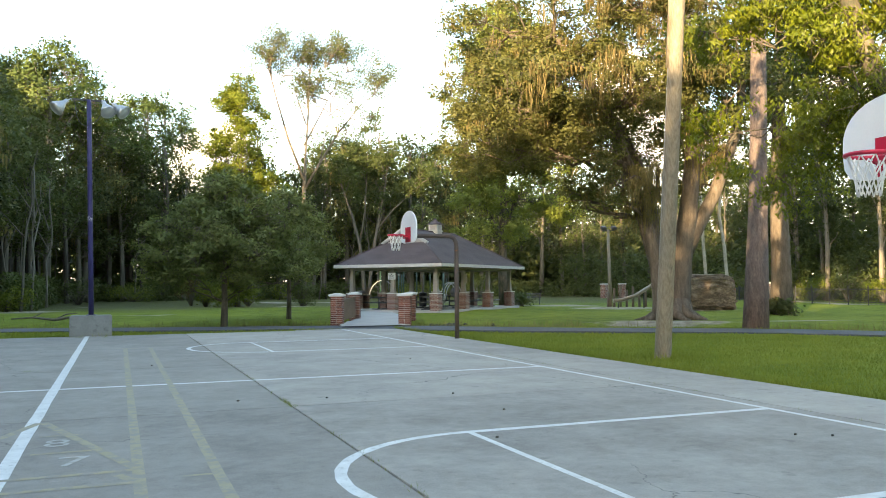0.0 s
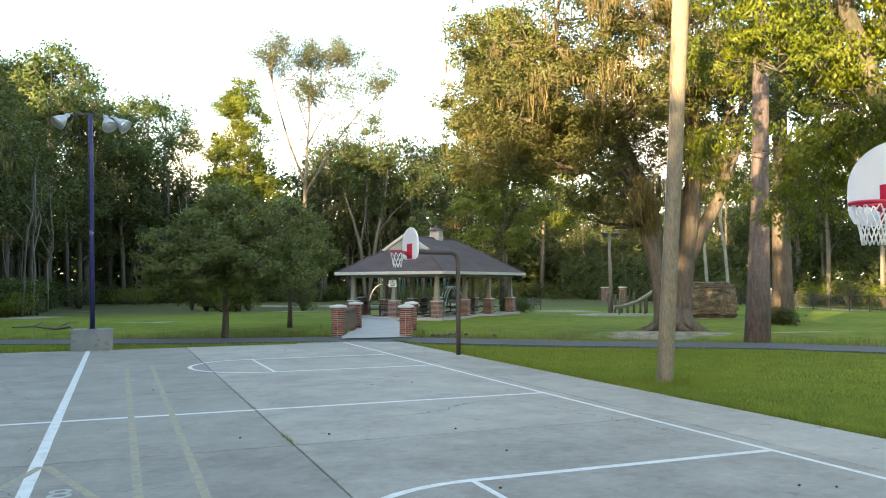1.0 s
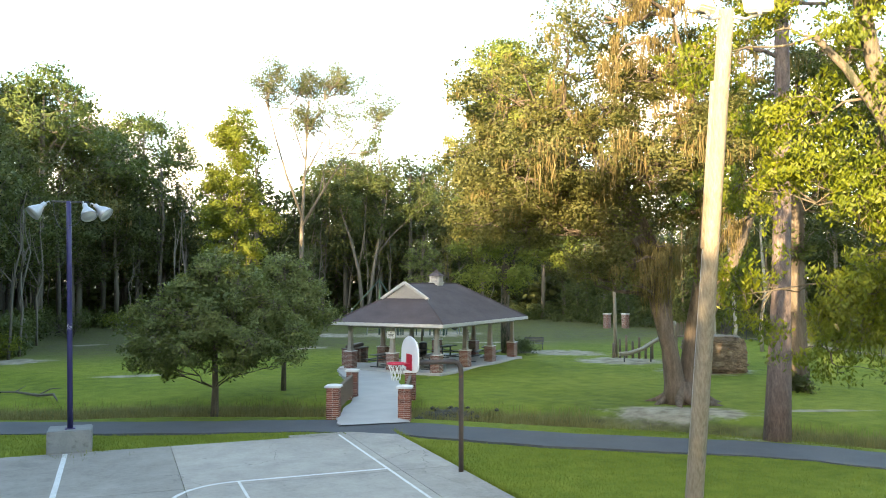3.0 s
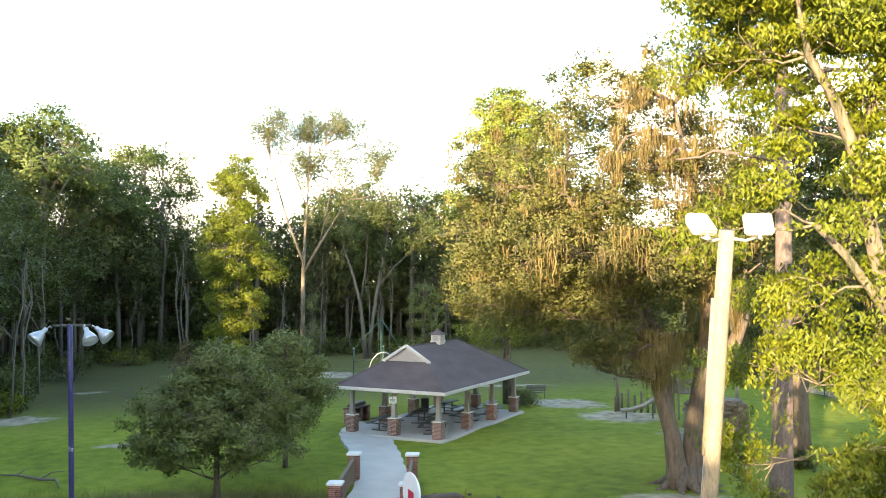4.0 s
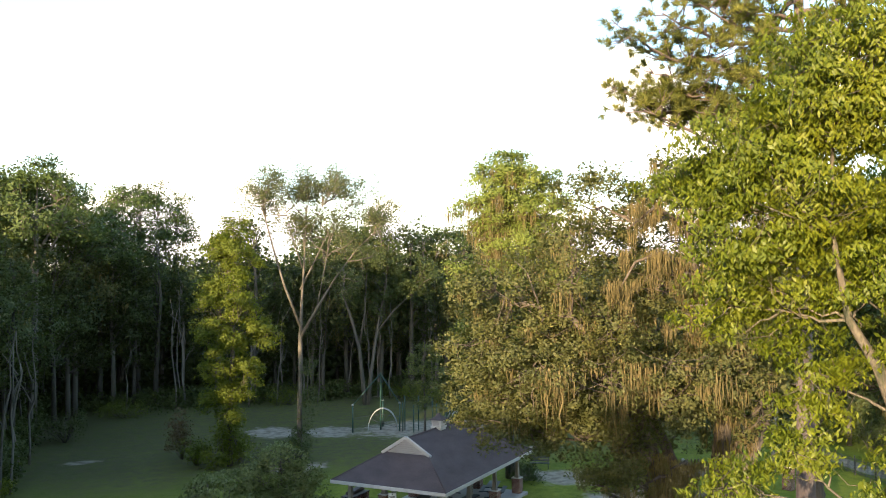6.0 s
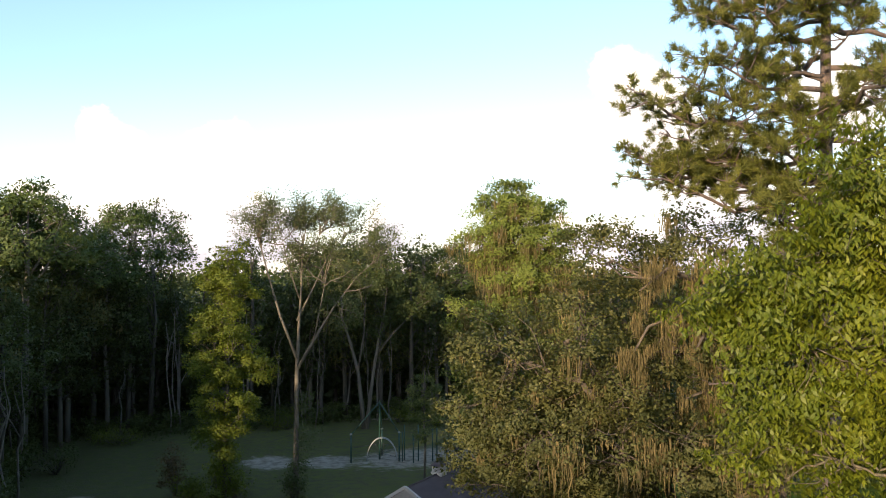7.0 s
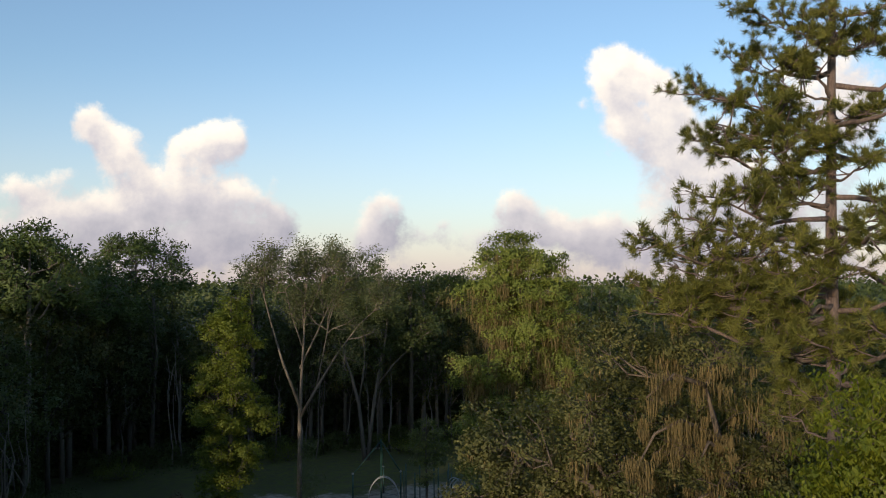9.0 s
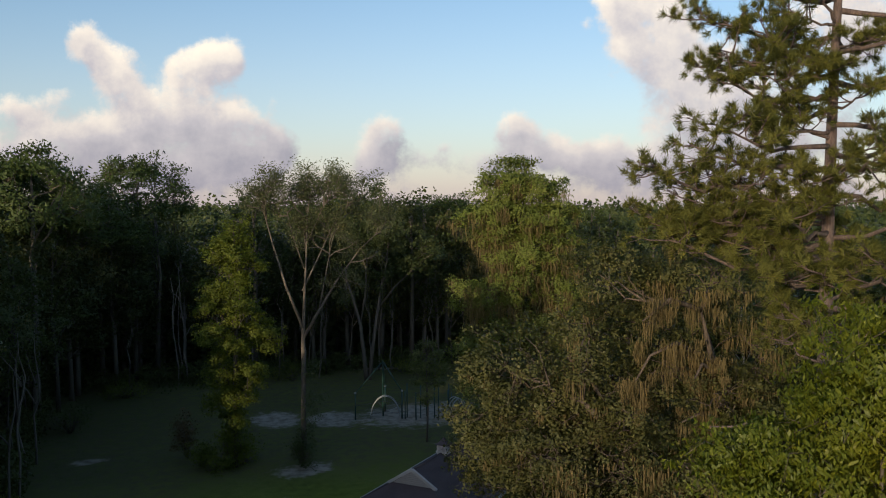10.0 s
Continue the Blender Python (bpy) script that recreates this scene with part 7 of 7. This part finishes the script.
for x, y, h, rz in ((-10.5, 99, 26.0, 20), (-13.5, 90, 25.5, 140), (-3.0, 101, 23.0, 250), (31, 112, 22, 80), (44, 108, 22, 10)):
    c = copy_thing(pine_a, pose(x, y, 0, 0, 0, rz))
    c.scale = (1, 1, h / 27)


# bare pale stems inside the wood's edge
def stem_tree(x, y, h, lean, seed):
    rng = np.random.default_rng(seed)
    t = thing("bare_stem", "thin pale bare stem at the dark edge of the woods", "tree trunk", pose(x, y, 0), group="pale stems")
    top = np.array([lean, rng.normal() * 0.4, h])
    runs = [(wander(rng, (0, 0, -0.2), top, 6, 0.02), [0.10 - 0.012 * i for i in range(7)], 6)]
    for _ in range(2):
        s = top * rng.uniform(0.4, 0.7)
        runs.append((wander(rng, s, s + np.array([rng.normal() * 1.0, rng.normal() * 0.5, rng.uniform(1.5, 3.5)]), 3, 0.05), [0.06, 0.05, 0.035, 0.015], 5))
    part("stem", tubes_mesh("stem", runs, M["bark_stem"]), M["bark_stem"], t)


for i in range(0, 34, 2):
    if i < 10:
        x, y = -5.6 - rw.uniform(0, 2), 62 + i * 4.2
    else:
        x, y = -8 + (i - 10) * 2.6 + rw.uniform(-0.8, 0.8), 102.5 - 0.1 * abs(i - 30) + rw.uniform(-2, 2)
    stem_tree(x, y, rw.uniform(7, 13), rw.uniform(-1.0, 1.0), 300 + i)
rs = random.Random(19)
for i in range(22):
    if i < 5:
        x, y = -4.8 - rs.uniform(0, 3), rs.uniform(62, 102)
    else:
        x, y = rs.uniform(4, 46), rs.uniform(98.5, 105.5)
    stem_tree(x, y, rs.uniform(9, 15), rs.uniform(-0.8, 0.8), 500 + i)


for x, y, lean, k in ((42.0, 49.4, -0.7, 360), (43.2, 48.8, -0.3, 361), (46.5, 49.5, 0.4, 362)):
    rng = np.random.default_rng(k)
    t = thing("pale_slim_tree", "slim pale-barked trunk standing before dark woods", "tree", pose(x, y, float(land(x, y))), group="pale slim trees")
    line = wander(rng, (0, 0, -0.2), (lean, 0.3, 13.5), 6, 0.012)
    part("trunk", tubes_mesh("trunk", [(line, [0.15, 0.13, 0.12, 0.11, 0.09, 0.06, 0.03], 9)] + [([line[4], line[4] + np.array([d, 0.2, 1.6])], [0.04, 0.015], 5) for d in (-1.3, 1.2)], M["bark_pale"]), M["bark_pale"], t)
    cl, _ = clump_points(rng, [(lean, 0.3, 12.6, 1.7, 1.7, 1.8), (lean - 0.9, 0.3, 10.6, 1.2, 1.2, 1.0), (lean + 0.9, 0.3, 10.8, 1.2, 1.2, 1.0)], 30, 0.3)
    part("crown", quads_mesh("crown", leaves_round(rng, cl, 22, 0.5, 0.25, 0.2), M["leaf_mid"]), M["leaf_mid"], t)


# ---------------------------------------------------------------- shrubs and undergrowth
def shrub(x, y, r, h, leaf, seed, label, per=26, size=0.17, n=70):
    rng = np.random.default_rng(seed)
    t = thing("shrub", label, "shrub", pose(x, y, float(land(x, y))))
    lobes = [(rng.normal() * r * 0.45, rng.normal() * r * 0.45, h * rng.uniform(0.35, 0.7), r * 0.6, r * 0.6, h * 0.38) for _ in range(5)]
    cl, owner = clump_points(rng, lobes, n // 5, 0.3)
    cl[:, 2] = np.maximum(cl[:, 2], 0.12)
    part("branching", tubes_mesh("branching", [([(0, 0, -0.1), (c[0] * 0.5, c[1] * 0.5, c[2] * 0.6), tuple(c)], [0.03, 0.02, 0.008], 4) for c in cl[::2]], M["bark_stem"]), M["bark_stem"], t)
    leaves = leaves_round(rng, cl, per, 0.32 * max(0.7, r), size, -0.2)
    part("foliage", quads_mesh("foliage", leaves, M[leaf], 4, lobe_out(leaves, lobes, owner, per)), M[leaf], t)


for i, (x, y, r, h, leaf, lab) in enumerate((
        (7.2, 69.4, 1.4, 2.4, "leaf_yellow", "yellow-green shrub in front of the woods"), (10.6, 69.0, 1.5, 2.7, "leaf_yellow", "yellow-green shrub in front of the woods"),
        (14.6, 66.5, 1.2, 2.6, "leaf_mid", "dull green shrub below a pale tree"), (42.0, 92.0, 2.2, 4.0, "leaf_yellow", "yellow-green shrub at the edge of the woods"),
        (-6.8, 62.5, 1.4, 1.9, "leaf_yellow", "yellow-green shrub at the edge of the woods"), (28.8, 54.6, 1.3, 1.0, "leaf_mid", "low green shrub beside the pavilion"),
        (59.0, 56.0, 1.8, 2.4, "leaf_bright", "bright green shrub beyond the fence"), (57.0, 66.0, 2.0, 2.8, "leaf_bright", "bright green shrub beyond the fence"),
        (57.5, 47.0, 1.4, 1.8, "leaf_yellow", "yellow-green shrub beyond the fence"), (37.0, 94.0, 2.6, 2.2, "leaf_bright", "bright green shrub at the edge of the woods"), (31.5, 31.3, 0.5, 0.8, "leaf_dark", "low creeper heaped round an oak foot"),
        (6.3, 72.0, 1.3, 4.2, "leaf_rust", "dying red-brown shrub before the woods"), (20.5, 99.0, 2.4, 2.0, "leaf_yellow", "bright green brush at the foot of the woods"), (34.0, 98.5, 2.4, 1.8, "leaf_yellow", "bright green brush at the foot of the woods"),
        (2.0, 97.0, 2.4, 1.8, "leaf_yellow", "bright green brush at the foot of the woods"), (-3.0, 84.0, 2.2, 2.4, "leaf_mid", "green brush at the foot of the woods"), (58.5, 51.5, 2.4, 3.6, "leaf_mid", "tall green shrub beyond the fence"), (59.5, 61.5, 2.6, 4.2, "leaf_mid", "tall green shrub beyond the fence"), (61.0, 42.0, 2.6, 4.0, "leaf_mid", "tall green shrub beyond the fence"))):
    shrub(x, y, r, h, leaf, 400 + i, lab)


def undergrowth():
    """Brush along the foot of the woods, the dark thicket inside them, and unseen clumps that block the low sun."""
    rng = np.random.default_rng(9)
    c = []
    for _ in range(1500):
        c.append((rng.uniform(-8, 62), rng.normal(103.5, 2.0), 0.1 + 1.9 * rng.random() ** 1.6))
    for _ in range(900):
        c.append((-5.6 - abs(rng.normal(0, 1.4)), rng.uniform(64, 104), 0.1 + 2.4 * rng.random() ** 1.4))
    for _ in range(1500):
        f = rng.random()
        c.append((58 + 9 * f * f + rng.normal(0, 1.4), 98 - 58 * f, 0.1 + 5.5 * rng.random() ** 1.5))
    ob = new("undergrowth", quads_mesh("undergrowth", leaves_round(rng, np.array(c), 16, 0.6, 0.34, -0.3), M["leaf_mid"]))
    tagged(ob, "green brush along the foot of the woods", "undergrowth", kind="stuff")
    c = []
    for _ in range(2600):
        c.append((rng.uniform(-45, 80), rng.uniform(109, 132), rng.uniform(0.2, 9.0)))
    for _ in range(2600):
        c.append((rng.uniform(-70, 110), rng.uniform(132, 140), 14.0 * rng.random() ** 1.3))
    for _ in range(1700):
        c.append((rng.uniform(-38, -26), rng.uniform(62, 140), 14.0 * rng.random() ** 1.3))
    for _ in range(2300):
        c.append((rng.uniform(80, 92), rng.uniform(20, 140), 13.0 * rng.random() ** 1.3))
    for _ in range(900):
        c.append((rng.uniform(-28, -11), rng.uniform(60, 110), rng.uniform(0.2, 9.0)))
    for _ in range(700):
        c.append((rng.uniform(66, 80), rng.uniform(34, 100), rng.uniform(0.2, 8.0)))
    for _ in range(2600):
        c.append((rng.uniform(-60, 100), rng.uniform(110, 142), 0.2 + 2.6 * rng.random() ** 1.5))
    for _ in range(1100):
        c.append((rng.uniform(-40, -12), rng.uniform(60, 142), 0.2 + 2.6 * rng.random() ** 1.5))
    for _ in range(700):
        c.append((rng.uniform(40, 72), rng.uniform(106, 111), 0.2 + 6.0 * rng.random() ** 1.3))
    for _ in range(700):
        c.append((rng.uniform(65, 78), rng.uniform(40, 108), 0.2 + 6.0 * rng.random() ** 1.3))
    # clumps added out of view to stop sun leaking under the shade trees
    for _ in range(1900):
        c.append((rng.uniform(-33, -17), rng.uniform(-32, 58), 0.2 + 6.0 * rng.random() ** 1.2))
    for _ in range(1500):
        c.append((rng.uniform(-33, -17), rng.uniform(-15, 6), 4.0 + 5.5 * rng.random()))
    ob = new("thicket", quads_mesh("thicket", leaves_round(rng, np.array(c), 5, 1.3, 1.2, 0.0), M["leaf_dark"]))
    tagged(ob, "dense dark thicket inside the woods, plus unseen clumps that block the sun", "thicket", kind="stuff")


undergrowth()


def far_woods():
    """The canopy that reaches to the horizon."""
    rng = np.random.default_rng(12)
    c, s = [], []
    for _ in range(2500):
        d = 140 + 900 * rng.random() ** 1.5
        a = radians(rng.uniform(-22, 68))
        k = d / 140
        x, y = d * math.sin(a), d * math.cos(a)
        h = 14.2 + 4.0 * rng.random() + 2.5 * math.sin(x * 0.03) + (2.0 if rng.random() < 0.12 else 0)
        for j in range(3):
            c.append((x + rng.normal() * 2.0 * k, y + rng.normal() * 2.0 * k, h - j * 2.4 * rng.random()))
            s.append(k)
    c, s = np.array(c), np.array(s)
    per = 10
    off = np.clip(rng.normal(size=(len(c) * per, 3)), -1.5, 1.5) * np.array([1.6, 1.6, 1.0]) * np.repeat(np.minimum(s, 2.2), per)[:, None]
    q = leaf_quads(rng, np.repeat(c, per, 0) + off, 0.78, 0.0, 0.7)
    grow = np.repeat(np.clip(s, 1, 2.6), per)[:, None, None]
    mid = q.mean(axis=1, keepdims=True)
    ob = new("far_woods", quads_mesh("far_woods", mid + (q - mid) * grow, M["leaf_mid"]))
    tagged(ob, "unbroken dark green forest canopy reaching the horizon", "woods", kind="stuff")


far_woods()


# ---------------------------------------------------------------- grass
def grass_stuff():
    rng = np.random.default_rng(15)

    def blades(xy, height, width, name, label, mat, lean=0.35):
        n = len(xy)
        z = land(xy[:, 0], xy[:, 1])
        base = np.stack([xy[:, 0], xy[:, 1], z - 0.01], 1)
        a = rng.uniform(0, 2 * math.pi, n)
        side = np.stack([np.cos(a), np.sin(a), np.zeros(n)], 1) * width * 0.5
        h = height * rng.uniform(0.5, 1.2, (n, 1))
        tip = base + np.concatenate([rng.normal(size=(n, 2)) * lean * h, h], 1)
        ob = new(name, quads_mesh(name, np.stack([base - side, base + side, tip], 1), mat, 3))
        tagged(ob, label, "grass", kind="stuff")

    # mown lawn beside the court
    xy = np.stack([10.0 + 13 * rng.random(90000) ** 1.3, rng.uniform(2, 26, 90000)], 1)
    keep = off_line(TRAIL, xy[:, 0], xy[:, 1]) > 1.25
    blades(xy[keep], 0.085, 0.016, "lawn_grass", "short green mown grass beside the court", M["blade"])
    xy = np.stack([rng.uniform(-8, 9, 16000), rng.uniform(28.0, 32, 16000)], 1)
    keep = off_line(TRAIL, xy[:, 0], xy[:, 1]) > 1.25
    blades(xy[keep], 0.09, 0.022, "lawn_grass", "short green grass strip behind the court", M["blade"])
    # longer tufts at posts and slab edges
    spots = [(11.27, 13.46, 0.32, 500), (10.0, 12.0, 0.10, 40), (-0.45, 28.4, 0.8, 300), (0.35, 27.95, 0.15, 60), (11.9, 13.3, 0.2, 140), (10.6, 13.9, 0.2, 120)]
    pts = np.concatenate([np.stack([rng.normal(x, s, n), rng.normal(y, s, n)], 1) for x, y, s, n in spots])
    edge = np.stack([9.98 + np.abs(rng.normal(0, 0.05, 5000)), rng.uniform(2, 28, 5000)], 1)
    blades(np.concatenate([pts, edge]), 0.17, 0.016, "long_grass", "longer uncut grass tufts along edges and posts", M["blade"], 0.4)
    # rushes along the swale
    k = rng.uniform(0, len(SWALE) - 1.001, 26000)
    i = k.astype(int)
    line = np.array([tuple(p) for p in SWALE])
    p = line[i] + (line[i + 1] - line[i]) * (k - i)[:, None] + rng.normal(size=(26000, 2)) * 0.75
    on_walk = off_line(WALK, p[:, 0], p[:, 1]) < 1.5
    near = (np.abs(p[:, 0] - 8) < 34) & ~on_walk & (np.hypot(p[:, 0] - 22.2, p[:, 1] - 27.6) > 3.6)
    blades(p[near], 0.42, 0.022, "rushes", "tall dry brown grass along the swale", M["rush"], 0.22)


grass_stuff()

# ---------------------------------------------------------------- slabs of the court
def court_slabs():
    xs = [-15.9, -9.5, -3.5, 2.5, 8.3, 9.96]
    ys = [-20.9, -15.75, -9.45, -3.15, 3.15, 9.45, 15.75, 22.05, 27.9]
    rnd = random.Random(3)
    for i in range(len(xs) - 1):
        for j in range(len(ys) - 1):
            x0, x1, y0, y1 = xs[i] + 0.008, xs[i + 1] - 0.008, ys[j] + 0.006, ys[j + 1] - 0.006
            if j == len(ys) - 2 and i >= 4:
                y1 = 28.35
            # slabs left of the x = 2.5 joint take the same concrete in a darker tone
            part("concrete_slab", box((x0 + x1) / 2, (y0 + y1) / 2, -0.06 + rnd.uniform(-0.0015, 0.0), x1 - x0, y1 - y0, 0.12, 0.006), M["concrete" if x0 > 2 else "concrete_dark"], court)
    # apron that runs out to the path
    part("concrete_slab", box(7.3, 28.14, -0.062, 1.9, 0.44, 0.12, 0.01), M["concrete"], court)
    # weeds in the joints
    rng = np.random.default_rng(33)
    segs = []
    for y0, n in ((12.95, 60), (10.0, 110), (9.6, 150), (4.5, 50), (7.3, 30), (13.4, 40), (6.0, 40), (22.3, 10)):
        segs.append(np.stack([rng.normal(2.5, 0.03, n), rng.normal(y0, 0.16, n)], 1))
    segs.append(np.stack([rng.normal(8.3, 0.02, 260), rng.uniform(4, 20, 260)], 1))
    segs.append(np.stack([rng.normal(-1.2, 0.05, 60), rng.normal(16.0, 0.06, 60)], 1))
    segs.append(np.stack([rng.normal(2.5, 0.015, 300), rng.uniform(3, 26, 300)], 1))
    p = np.concatenate(segs)
    n = len(p)
    base = np.stack([p[:, 0], p[:, 1], np.full(n, -0.03)], 1)
    a = rng.uniform(0, 6.28, n)
    side = np.stack([np.cos(a), np.sin(a), np.zeros(n)], 1) * 0.006
    tip = base + np.stack([rng.normal(size=n) * 0.025, rng.normal(size=n) * 0.025, rng.uniform(0.02, 0.065, n)], 1)
    part("joint_weeds", quads_mesh("joint_weeds", np.stack([base - side, base + side, tip], 1), M["blade"], 3), M["blade"], court, "green weeds in the slab joints", kind="stuff")


court_slabs()
for x, y in ((1.9, 10.2), (3.1, 10.0), (4.9, 8.0), (4.0, 6.3), (8.7, 5.6), (6.9, 5.2), (6.2, 15.3), (7.2, 5.0), (4.9, 9.7), (1.0, 16.2)):
    ob = new("pine_cone", None)
    tagged(ob, "small dark pine cone lying on the concrete", "pine cone", "fallen cones")
    ob.location = (x, y, 0.0)
    ob.scale = (0.45, 0.45, 0.45)
    part("cone_body", tubes_mesh("cone_body", [([(-0.04, 0, 0.025), (-0.02, 0, 0.03), (0.02, 0.005, 0.03), (0.05, 0.01, 0.022)], [0.008, 0.026, 0.024, 0.006], 8)], M["bark_wood"]), M["bark_wood"], ob)
